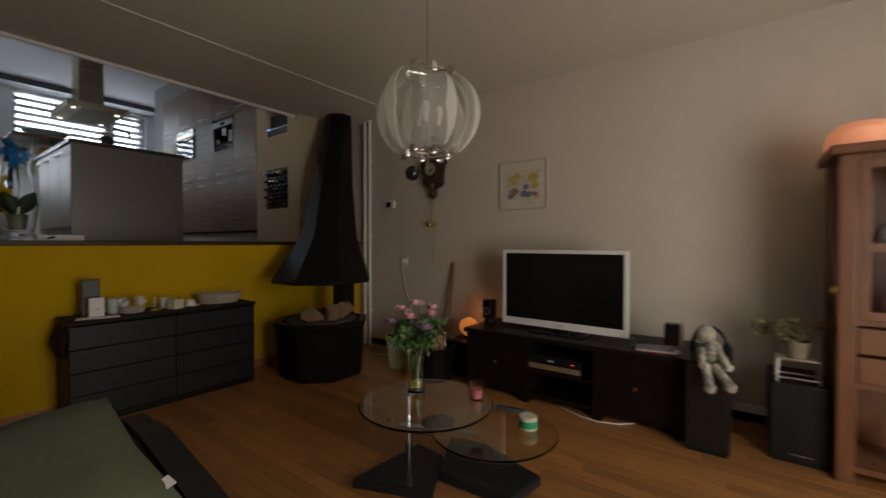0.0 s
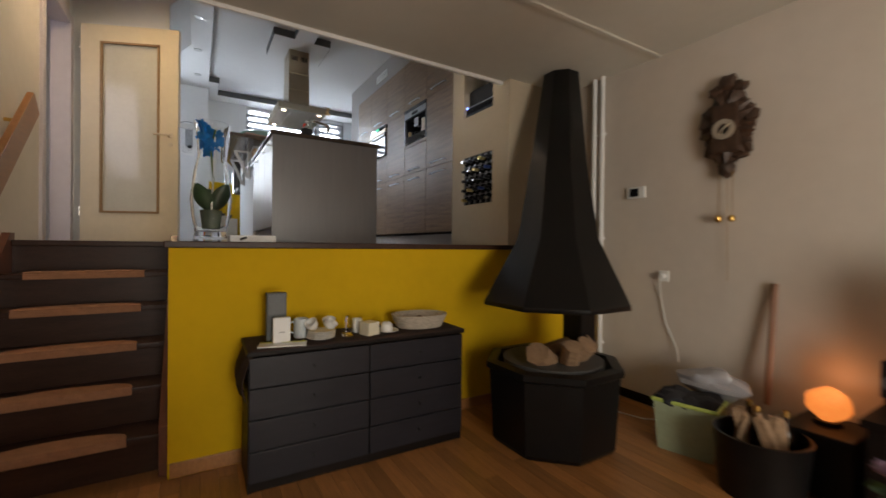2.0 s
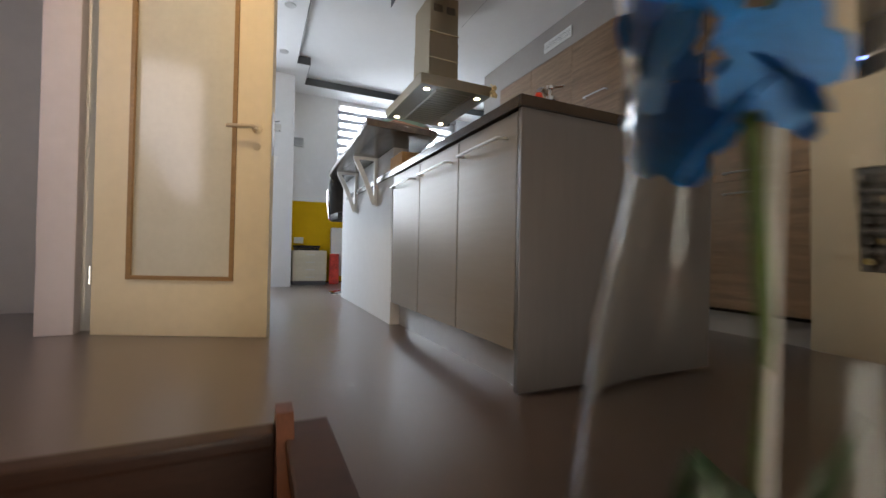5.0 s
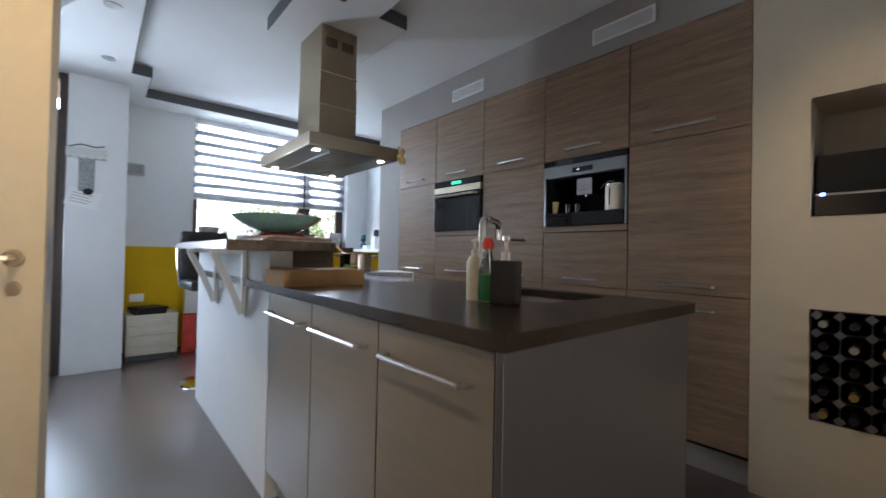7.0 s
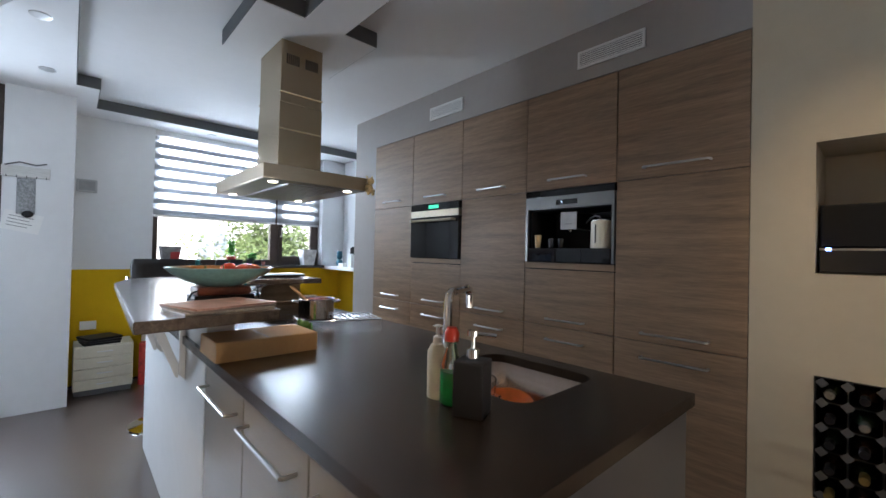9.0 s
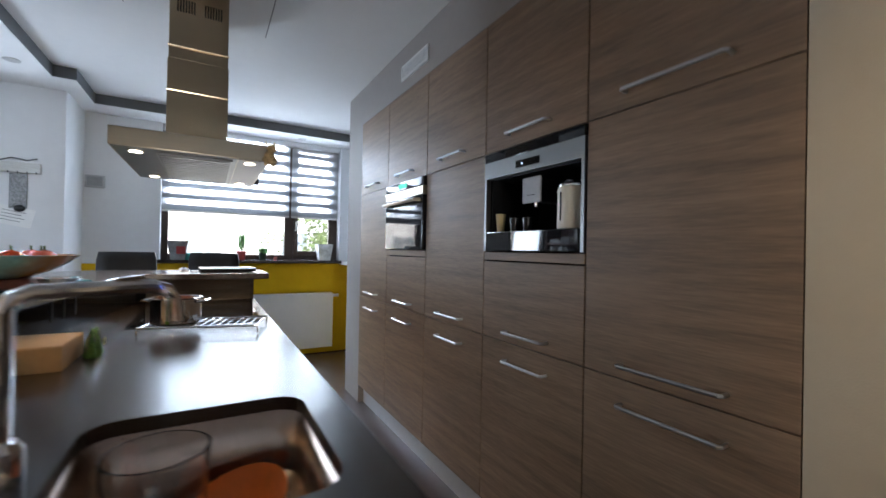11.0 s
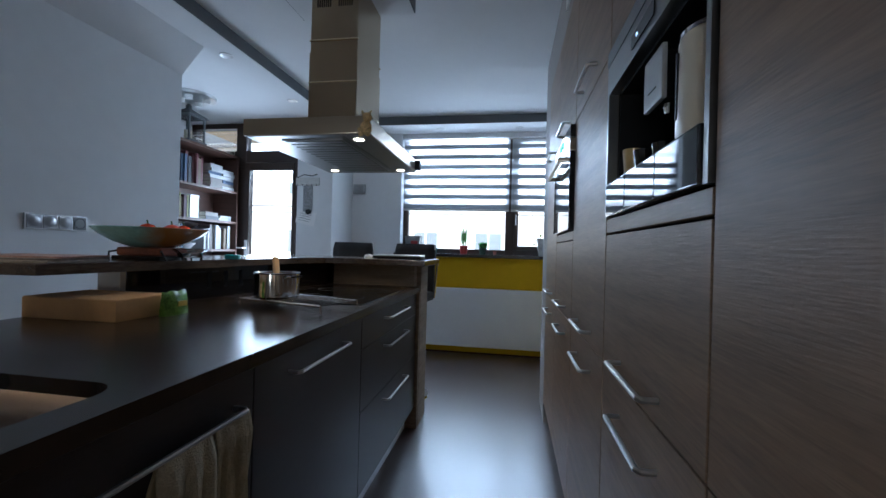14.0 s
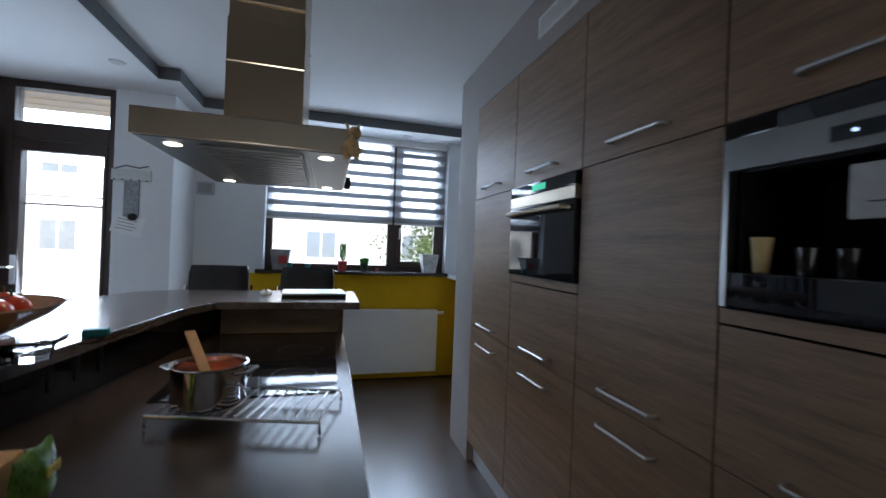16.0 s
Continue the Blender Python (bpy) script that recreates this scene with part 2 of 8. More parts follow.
def box(bm, x0, x1, y0, y1, z0, z1, bevel=0.0, m=None):
    r = bmesh.ops.create_cube(bm, size=1.0)
    vs = r["verts"]
    for v in vs:
        v.co = Vector(((x0 + x1) / 2 + v.co.x * abs(x1 - x0), (y0 + y1) / 2 + v.co.y * abs(y1 - y0), (z0 + z1) / 2 + v.co.z * abs(z1 - z0)))
    if bevel:
        es = list({e for v in vs for e in v.link_edges})
        out = bmesh.ops.bevel(bm, geom=es, offset=bevel, segments=2, affect="EDGES", profile=0.6)
        vs = list({v for f in out["faces"] for v in f.verts} | {v for v in vs if v.is_valid})
        for f in {f for v in vs for f in v.link_faces}:
            f.normal_update()
            if max(abs(c) for c in f.normal) > 0.9995:
                f.material_index = 1     # broad faces stay flat when the part is smoothed
    if m is not None:
        bmesh.ops.transform(bm, matrix=m, verts=vs)
    return bm


def lathe(bm, profile, n=24, c=(0, 0, 0), m=None, squash=(1, 1)):
    """Turns (radius, height) pairs about the upright axis through c."""
    rings = []
    for r, z in profile:
        if r < 1e-5:
            rings.append([bm.verts.new((c[0], c[1], c[2] + z))])
        else:
            rings.append([bm.verts.new((c[0] + squash[0] * r * math.cos(2 * math.pi * k / n), c[1] + squash[1] * r * math.sin(2 * math.pi * k / n), c[2] + z)) for k in range(n)])
    for a, b in zip(rings, rings[1:]):
        for k in range(n):
            j = (k + 1) % n
            q = [a[0]] if len(a) == 1 else [a[k], a[j]]
            q += [b[0]] if len(b) == 1 else [b[j], b[k]]
            if len(q) > 2:
                bm.faces.new(q)
    for ring, flip in ((rings[0], True), (rings[-1], False)):
        if len(ring) > 1:
            bm.faces.new(ring[::-1] if flip else ring)
    if m is not None:
        bmesh.ops.transform(bm, matrix=m, verts=[v for ring in rings for v in ring])
    return bm


def rod(bm, p0, p1, r, n=10, r2=None):
    p0, p1 = Vector(p0), Vector(p1)
    d = p1 - p0
    q = d.to_track_quat("Z", "Y").to_matrix().to_4x4()
    lathe(bm, [(r, 0), (r if r2 is None else r2, d.length)], n, m=Matrix.Translation(p0) @ q)
    return bm


def tube(bm, pts, r, n=8):
    """A bent round bar through the points, in one skin."""
    pts = [Vector(p) for p in pts]
    rings = []
    for i, p in enumerate(pts):
        d = (pts[min(i + 1, len(pts) - 1)] - pts[max(i - 1, 0)]).normalized()
        a = d.orthogonal().normalized() if i == 0 else (rings_a - d * rings_a.dot(d)).normalized()
        rings_a = a
        b = d.cross(a)
        rings.append([bm.verts.new(p + r * (math.cos(2 * math.pi * k / n) * a + math.sin(2 * math.pi * k / n) * b)) for k in range(n)])
    for u, v in zip(rings, rings[1:]):
        for k in range(n):
            bm.faces.new((u[k], u[(k + 1) % n], v[(k + 1) % n], v[k]))
    bm.faces.new(rings[0][::-1])
    bm.faces.new(rings[-1])
    return bm


def prism(bm, poly, d, m=None):
    """Extrudes a flat outline in x, y by d along z."""
    a = [bm.verts.new((x, y, 0)) for x, y in poly]
    b = [bm.verts.new((x, y, d)) for x, y in poly]
    n = len(poly)
    bm.faces.new(a[::-1])
    bm.faces.new(b)
    for k in range(n):
        bm.faces.new((a[k], a[(k + 1) % n], b[(k + 1) % n], b[k]))
    if m is not None:
        bmesh.ops.transform(bm, matrix=m, verts=a + b)
    return bm


def ball(bm, c, r, sub=2, squash=(1, 1, 1), rough=0.0, seed=0):
    out = bmesh.ops.create_icosphere(bm, subdivisions=sub, radius=1.0)
    for v in out["verts"]:
        k = 1 + rough * noise.noise(v.co * 1.7 + Vector((seed * 3.1, seed * 1.3, 0)))
        v.co = Vector((c[0] + v.co.x * r * squash[0] * k, c[1] + v.co.y * r * squash[1] * k, c[2] + v.co.z * r * squash[2] * k))
    return bm


def B():
    return bmesh.new()


def mesh_of(name, bm, material, smooth=False):
    bmesh.ops.recalc_face_normals(bm, faces=bm.faces)
    me = bpy.data.meshes.new(name)
    bm.to_mesh(me)
    bm.free()
    me.materials.append(material)
    broad = [p.material_index == 1 for p in me.polygons]
    me.polygons.foreach_set("material_index", [0] * len(broad))
    if smooth:
        me.polygons.foreach_set("use_smooth", [True] * len(broad))
        me.set_sharp_from_angle(angle=radians(29))
        me.polygons.foreach_set("use_smooth", [not b for b in broad])
    return me


def thing(name, at=(0, 0, 0), label="", category="", group="", rz=0.0, kind=""):
    ob = new(name)
    ob.empty_display_size = 0.1
    ob.matrix_basis = pose(*at, 0, 0, rz)
    return tagged(ob, label, category, group, kind)


def part(name, bm, material, parent, label="", smooth=True, at=None):
    """One mesh under a thing or a part, in the parent's own coordinates."""
    ob = new(name, mesh_of(name, bm, material, smooth))
    ob.parent = parent
    if at:
        ob.location = at
    return tagged(ob, label)


def solo(name, bm, material, label, category, group="", smooth=True, at=(0, 0, 0), rz=0.0, kind=""):
    ob = new(name, mesh_of(name, bm, material, smooth))
    ob.matrix_basis = pose(*at, 0, 0, rz)
    return tagged(ob, label, category, group, kind)


def structure(name, bm, material, label="", category="", smooth=False):
    return solo(name, bm, material, label, category, kind="structure", smooth=smooth)

# ---- the structure: split-level living room, stairs and kitchen ----
KF = 1.146          # kitchen floor
KC = 3.80           # kitchen ceiling
SOF = 3.705         # lowered ceiling border
FL = -0.08          # living room floor
LC = 2.60           # living room ceiling
YN, YW = 3.47, 2.77  # living north wall, cabinet and wine wall plane
XY, XE = -3.85, 1.9  # yellow wall, east wall
XW = -9.70          # kitchen west wall
YS = -0.60          # stair and kitchen south wall

structure("floor", box(B(), XY - 1.3, XE, -2.5, YN + 0.3, FL - 0.2, FL - 0.016), M_OAKGAP, "dark joints of the oak strip floor", "floor")
structure("wall_north", box(B(), -4.2, XE + 0.2, YN, YN + 0.2, -0.2, 2.9), M_WALL_LIV, "plain greige painted living room wall", "wall")
bm = B()
box(bm, XE, XE + 0.2, -2.5, 0.1, -0.2, 2.9)
box(bm, XE, XE + 0.2, 1.7, YN, -0.2, 2.9)
box(bm, XE, XE + 0.2, 0.1, 1.7, -0.2, -0.02)
box(bm, XE, XE + 0.2, 0.1, 1.7, 2.05, 2.9)
structure("wall_east", bm, M_WALL_LIV, "living room wall with a tall garden door opening", "wall")
# Unseen wall, added only to keep direct sun out of the opening.
structure("wall_sun_block", box(B(), 4.4, 4.6, -8.0, 8.0, -0.4, 5.5), M_WALL_LIV, "unseen plain wall added outside the living room to block the sun", "wall")
structure("wall_south", box(B(), -3.3, XE + 0.2, -2.7, -2.5, -0.2, 2.9), M_WALL_LIV, "plain living room wall", "wall")
structure("wall_stair_side", box(B(), -3.3, -3.2, -2.5, YS - 0.12, -0.2, 2.9), M_WALL_LIV, "plain wall beside the stairs", "wall")
structure("ceiling", box(B(), -4.15, XE + 0.2, -2.7, YN + 0.2, LC, LC + 0.15), M_CEIL_LIV, "off-white living room ceiling", "ceiling")
structure("trim_ceiling_edge", box(B(), -4.18, -4.152, YS, YW, LC - 0.025, LC + 0.15, 0.004), M_WHITE, "thin white edge strip of the lower ceiling", "trim")
structure("trim_ceiling_joint", box(B(), -3.17, -3.13, 0.4, YN, LC - 0.008, LC - 0.0005), M_CEIL_LIV, "raised seam on the living room ceiling", "trim")
structure("wall_above_step", box(B(), -4.15, -4.05, -2.0, YN, LC + 0.15, 4.1), M_WALL_KIT, "upper wall closing the step between both ceilings", "wall")

# yellow wall and platform
structure("wall_yellow", box(B(), -4.0, XY, 0.33, YN, FL - 0.05, KF - 0.032), M_YELLOW, "ochre yellow painted half-height wall", "wall")
structure("wall_yellow_return", box(B(), -5.0, -4.0, 0.33, 0.43, FL - 0.05, KF - 0.032), M_YELLOW, "yellow side wall of the stairwell", "wall")
bm = B()
box(bm, -10.2, -5.025, -1.4, 3.7, KF - 0.2, KF)
box(bm, -5.025, -4.0, 0.42, 3.7, KF - 0.2, KF)
structure("floor_kitchen", bm, M_KFLOOR, "dark brown smooth vinyl kitchen floor", "floor")
structure("trim_platform_edge", box(B(), -4.0, XY + 0.02, 0.31, YN, KF - 0.032, KF + 0.004, 0.006), M_STAIRWOOD, "dark wooden edge board of the raised floor", "trim")
structure("trim_stairwell_edge", box(B(), -5.02, -4.0, 0.31, 0.42, KF - 0.032, KF + 0.004, 0.006), M_STAIRWOOD, "dark wooden edge board along the stairwell", "trim")
structure("baseboard", box(B(), XY, XY + 0.015, 0.34, YN, FL, FL + 0.075, 0.003), M_OAK, "oak baseboard under the yellow wall", "baseboard")
structure("baseboard_north", box(B(), XY + 0.015, XE, YN - 0.014, YN, FL, FL + 0.07, 0.003), M_DARKWOOD, "dark baseboard of the living room wall", "baseboard")

# wine wall with its two recesses
W0, W1 = -4.98, -4.07
NX0, NX1, NZ0, NZ1 = -4.77, -4.30, 2.43, 2.95
RX0, RX1, RZ0, RZ1 = -4.77, -4.30, 1.55, 2.03
bm = B()
box(bm, W0, NX0, YW, YN, KF - 0.1, 3.9)
box(bm, NX1, W1, YW, YN, KF - 0.1, 3.9)
box(bm, NX0, NX1, YW, YN, NZ1, 3.9)
box(bm, NX0, NX1, YW, YN, RZ1, NZ0)
box(bm, NX0, NX1, YW, YN, KF - 0.1, RZ0)
box(bm, NX0, NX1, YW + 0.35, YN, RZ0, NZ1)
structure("wall_wine", bm, M_TAUPE, "warm beige wall with two square recesses", "wall")

# south wall with the hall door opening
DX0, DX1, DZ = -6.52, -5.72, KF + 2.10
bm = B()
box(bm, DX0, DX1, YS - 0.1, YS, DZ, 3.9)
box(bm, DX1, -3.3, YS - 0.12, YS, -0.2, 3.9)
structure("wall_south_stairs", bm, M_STAIRWALL, "cream painted wall along stairs and kitchen", "wall")
bm = B()
SWX, SWY = -7.52, 0.21     # end and face of the closet block beside the hall door
prism(bm, [(SWX, YS - 0.1), (DX0 - 0.10, YS - 0.1), (DX0 - 0.10, YS + 0.02), (-6.25, SWY), (SWX, SWY)], 4.0 - KF, Matrix.Translation((0, 0, KF - 0.1)))
box(bm, DX0 - 0.10, DX0, YS - 0.1, YS, KF - 0.1, 3.9)
structure("wall_closet", bm, M_WALL_KIT, "white plastered wall beside the hall door", "wall")
structure("wall_sloped_cove", prism(B(), [(SWY, 3.517), (SWY, 3.704), (SWY + 0.165, 3.704)], -6.25 - SWX, Matrix.Translation((SWX, 0, 0)) @ pose(0, 0, 0, 90, 0, 90)), M_WALL_KIT, "sloped plaster cove between wall and ceiling", "wall")
bm = B()
box(bm, SWX + 0.10, -3.2, -2.0, -1.9, KF - 0.1, 3.9)
box(bm, SWX, SWX + 0.10, -2.0, YS - 0.1, KF - 0.1, 3.9)
structure("wall_hall", bm, M_STAIRWALL, "plain hall wall behind the open door", "wall")
structure("floor_hall", box(B(), -7.52, -3.2, -2.0, -1.4, KF - 0.2, KF), M_KFLOOR, "dark hall floor", "floor")
structure("floor_hall_threshold", box(B(), -5.02, -3.2, -1.4, YS - 0.12, KF - 0.2, KF), M_KFLOOR, "dark hall floor beside the stairs", "floor")

# west side: pillar, yellow dado, window wall
WY0, WY1, WZ0, WZ1 = 1.22, 3.08, 2.29, 3.72
bm = B()
box(bm, XW - 0.25, XW, 0.55, WY0, 2.25, 3.9)
box(bm, XW - 0.25, XW, WY0, WY1, WZ1, 3.9)
box(bm, XW - 0.25, XW, WY1, 3.6, 2.25, 3.9)
structure("wall_west", bm, M_WALL_KIT, "white kitchen wall round the window", "wall")
structure("wall_west_dado", box(B(), XW - 0.25, XW, 0.55, 3.6, KF + 0.018, 2.25), M_YELLOW, "ochre yellow lower part of the window wall", "wall")
structure("baseboard_west", box(B(), XW - 0.25, XW + 0.004, 0.55, 3.6, KF - 0.05, KF + 0.018), M_STAIRWOOD, "dark baseboard under the yellow dado", "baseboard")
structure("pillar", box(B(), -9.72, -9.13, 0.20, 0.61, KF - 0.05, 3.9, 0.006), M_WALL_KIT, "square white plastered pillar", "pillar")
structure("wall_north_alcove", box(B(), XW - 0.25, -8.32, 3.40, 3.6, KF - 0.05, 3.9), M_WALL_KIT, "white wall of the kitchen corner", "wall")
structure("wall_alcove_dado", box(B(), XW, -8.32, 3.34, 3.40, KF - 0.05, 2.24), M_YELLOW, "yellow lower wall of the kitchen corner", "wall")
structure("sill_alcove", box(B(), XW, -8.325, 3.10, 3.40, 2.24, 2.28, 0.004), M_WHITE, "white ledge along the kitchen corner", "sill")
structure("window_sill", box(B(), XW - 0.2, XW + 0.06, WY0 - 0.06, WY1 + 0.02, WZ0 - 0.035, WZ0, 0.004), M_COUNTER, "dark stone window sill", "sill")

# dining corner beyond the south wall
TX_WALL = -9.27
bm = B()
box(bm, TX_WALL, SWX, -1.40, -1.155, KF - 0.1, 3.9)
structure("wall_dining", bm, M_WALL_KIT, "white wall behind the bookcase", "wall")

# kitchen ceiling: raised field, lowered border with dark reveals
structure("ceiling_kitchen", box(B(), -10.1, -4.15, -2.0, 3.8, KC, KC + 0.15), M_CEIL_KIT, "white raised kitchen ceiling", "ceiling")
SY_, SY2, SXW, SXK = 0.60, 0.74, -9.38, -8.79
bm = B()
box(bm, SXK, -4.2, -2.0, SY_, SOF, KC - 0.002)
box(bm, -10.0, SXK, -2.0, SY2, SOF, KC - 0.002)
box(bm, -10.0, SXW, SY2, 3.6, SOF, KC - 0.002)
structure("ceiling_border", bm, M_CEIL_KIT, "lowered white ceiling border with spots", "ceiling")
bm = B()
box(bm, SXK, -4.2, SY_, SY_ + 0.006, SOF + 0.004, KC - 0.003)
box(bm, SXK, SXK + 0.006, SY_ + 0.006, SY2 + 0.006, SOF + 0.004, KC - 0.003)
box(bm, SXW, SXK, SY2, SY2 + 0.006, SOF + 0.004, KC - 0.003)
box(bm, SXW, SXW + 0.006, SY2 + 0.006, 3.6, SOF + 0.004, KC - 0.003)
structure("ceiling_reveal", bm, M_GAPGREY, "dark grey inner edge of the ceiling border", "trim")
bm = B()
box(bm, -7.30, -6.67, 1.25, 1.93, SOF, KC - 0.002)
box(bm, -6.67, -4.2, 1.49, 1.72, SOF, KC - 0.002)
structure("ceiling_panel", bm, M_CEIL_KIT, "lowered white ceiling board over the cooker hood", "ceiling")
bm = B()
box(bm, -6.67, -6.664, 1.25, 1.486, SOF + 0.004, KC - 0.003)
box(bm, -6.67, -6.664, 1.724, 1.93, SOF + 0.004, KC - 0.003)
box(bm, -7.30, -6.67, 1.244, 1.25, SOF + 0.004, KC - 0.003)
box(bm, -7.30, -6.67, 1.93, 1.936, SOF + 0.004, KC - 0.003)
box(bm, -6.66, -4.2, 1.484, 1.49, SOF + 0.004, KC - 0.003)
box(bm, -6.66, -4.2, 1.72, 1.726, SOF + 0.004, KC - 0.003)
structure("ceiling_panel_reveal", bm, M_GAPGREY, "dark edges of the lowered ceiling board", "trim")

# stairs
stair = thing("staircase", (-3.95, -0.13, FL), "dark stained wooden staircase of six steps between walls", "staircase", kind="structure")
RISE, GO = (KF - FL) / 6, 0.202
KH = KF - FL
M_STRINGER = mat("red_brown_stringer_wood", (0.13, 0.045, 0.024), 0.35, var=0.25, scale=4, stretch=(1, 6, 6), bump=0.08)
for k in range(6):
    x = -GO * k
    part("riser", box(B(), x - 0.05, x - 0.03, YS + 0.17, 0.42, RISE * k, RISE * (k + 1) - 0.035), M_STAIRWOOD, stair)
    if k < 5:
        part("tread", box(B(), x - GO - 0.05, x, YS + 0.17, 0.42, RISE * (k + 1) - 0.035, RISE * (k + 1), 0.008), M_STAIRWOOD, stair)
part("tread", box(B(), -GO * 5 - 0.07, -GO * 5, YS + 0.17, 0.42, RISE * 6 - 0.035, RISE * 6 + 0.004, 0.008), M_STAIRWOOD, stair, "top nosing of the landing")
for y in (YS + 0.13, 0.42):
    poly = [(0.06, 0), (0.06, 0.26), (-GO * 5, KH + 0.05), (-GO * 5 - 0.07, KH + 0.05), (-GO * 5 - 0.07, KH - 0.3), (-0.2, 0)]
    part("stringer", prism(B(), poly, 0.04, Matrix.Translation((0, y + 0.04, 0)) @ pose(0, 0, 0, 90)), M_STRINGER, stair)
pad = None
for k in range(5):
    at = pose(-3.95 - GO * k, -0.15, FL + RISE * (k + 1))
    if pad is None:
        edge = [(-0.02 - 0.11 * math.cos(radians(d)), 0.30 * math.sin(radians(d))) for d in range(-84, 85, 12)]
        pbm = prism(B(), [(0.012, -0.30)] + edge + [(0.012, 0.30)], 0.012)
        box(pbm, 0.001, 0.012, -0.30, 0.30, -0.036, 0.0)
        bmesh.ops.bevel(pbm, geom=[e for e in pbm.edges], offset=0.003, segments=1, affect="EDGES")
        pad = solo("stair_pad", pbm, M_CARPET, "terracotta carpet pad folded over a dark stair tread", "stair pad", "stair pads")
        pad.matrix_basis = at
    else:
        copy_thing(pad, at)

# ---- kitchen: tall cabinet wall ----
COLS = [-4.98, -5.57, -6.16, -6.75, -7.35, -7.94]
CB, CM, CU, CT = KF + 0.15, 2.05, 2.885, 3.49


def bar_handle(parent, a, b, out, r=0.006, gap=0.032):
    """A square-ended bar handle from a to b, standing off along out, with its two posts."""
    a, b, out = Vector(a), Vector(b), Vector(out)
    h = B()
    d = (b - a).normalized()
    tube(h, [a + out * 0.0, a + out * gap * 0.8, a + out * gap + d * 0.006, b + out * gap - d * 0.006, b + out * gap * 0.8, b], r, 8)
    return part("handle", h, M_ALU, parent, "satin aluminium bar handle")


bm = B()
box(bm, -8.32, COLS[5] - 0.002, YW + 0.004, 3.45, KF - 0.03, 3.9)
box(bm, COLS[5] - 0.002, COLS[0], YW + 0.004, 3.45, CT + 0.004, 3.9)
box(bm, COLS[5] - 0.002, COLS[0], 3.40, 3.45, KF - 0.03, CT)
structure("wall_bulkhead", bm, M_GREYBOARD, "grey-beige boxing round the tall cabinets", "wall")

for c in range(5):
    x1, x0 = COLS[c], COLS[c + 1]
    w = x1 - x0
    cx = (x0 + x1) / 2
    what = ("full-height larder", "with a built-in coffee machine", "full-height larder", "with a built-in oven", "full-height larder")[c]
    cab = thing("tall_cabinet", (cx, YW, KF), "brown oak laminate tall cabinet " + what, "cabinet", "tall cabinets")
    hw = w / 2 - 0.0015
    cb, cm, cu, ct = CB - KF, CM - KF, CU - KF, CT - KF
    # carcass as panels, open in the middle bay
    bm = B()
    for sx in (-1, 1):
        box(bm, sx * hw - 0.009 * (sx + 1), sx * hw - 0.009 * (sx - 1), 0.022, 0.60, cb - 0.02, ct)
    for z in (cb - 0.02, cm - 0.009, cu - 0.009, ct - 0.018):
        box(bm, -hw + 0.018, hw - 0.018, 0.022, 0.60, z, z + 0.018)
    box(bm, -hw + 0.018, hw - 0.018, 0.58, 0.60, cb, ct - 0.02)
    part("body", bm, M_DARKWOOD, cab, smooth=False)
    part("plinth", box(B(), -hw - 0.0015, hw + 0.0015, 0.05, 0.07, 0.0, cb - 0.022), M_PLINTH, cab, "pale grey plinth", smooth=False)
    niche = c in (1, 3)
    bays = [("upper", cu, ct), ("lower", cb, cm)] + ([("middle", cm, cm + 0.345)] if niche else [("middle", cm, cu)])
    for bay, z0, z1 in bays:
        d = part("door", box(B(), -hw + 0.0015, hw - 0.0015, 0, 0.02, z0 + 0.002, z1 - 0.002, 0.0015), M_TALL, cab)
        L = 0.148 if c == 0 else 0.12
        zh = {"upper": z0 + 0.055, "lower": z1 - 0.078, "middle": z0 + 0.045}[bay]
        bar_handle(d, (-L, 0, zh), (L, 0, zh), (0, -1, 0))
    if niche:
        part("filler_strip", box(B(), -hw + 0.0015, hw - 0.0015, 0, 0.02, cm + 0.349, cm + 0.385, 0.0015), M_TALL, cab)

# coffee machine set into the second cabinet
cxm = (COLS[1] + COLS[2]) / 2
cm_z = CM + 0.39
cof = thing("coffee_machine", (cxm, YW, cm_z), "built-in black and steel coffee machine with white milk jug", "coffee machine")
HW, HH = 0.29, CU - cm_z - 0.004
bm = B()
box(bm, -HW, -HW + 0.014, -0.006, 0.02, 0, HH - 0.115)
box(bm, HW - 0.014, HW, -0.006, 0.02, 0, HH - 0.115)
box(bm, -HW, HW, -0.006, 0.02, HH - 0.115, HH - 0.04)
part("steel_frame", bm, mat("grey_satin_steel", (0.25, 0.25, 0.25), 0.34, 1.0, var=0.04), cof, "brushed steel frame")
part("top_band", box(B(), -HW, HW, -0.008, 0.02, HH - 0.04, HH, 0.002), M_BLACKGLOSS, cof)
part("recess_back", box(B(), -HW + 0.02, HW - 0.02, 0.30, 0.32, 0.0, HH - 0.115), M_BLACK, cof)
for sx in (-1, 1):
    part("recess_side", box(B(), sx * (HW - 0.026) - 0.004, sx * (HW - 0.026) + 0.004, 0.02, 0.30, 0, HH - 0.12), M_BLACK, cof)
part("recess_top", box(B(), -HW + 0.03, HW - 0.03, 0.02, 0.30, HH - 0.12, HH - 0.115), M_BLACK, cof)
part("drip_tray", box(B(), -HW + 0.02, HW - 0.02, -0.010, 0.30, 0.0, 0.085, 0.004), M_BLACKGLOSS, cof, "glossy black tray front")
for x in (-0.09, 0.10):
    part("tray_seam", box(B(), x - 0.0012, x + 0.0012, -0.0108, -0.0095, 0.004, 0.081), M_BLACK, cof, smooth=False)
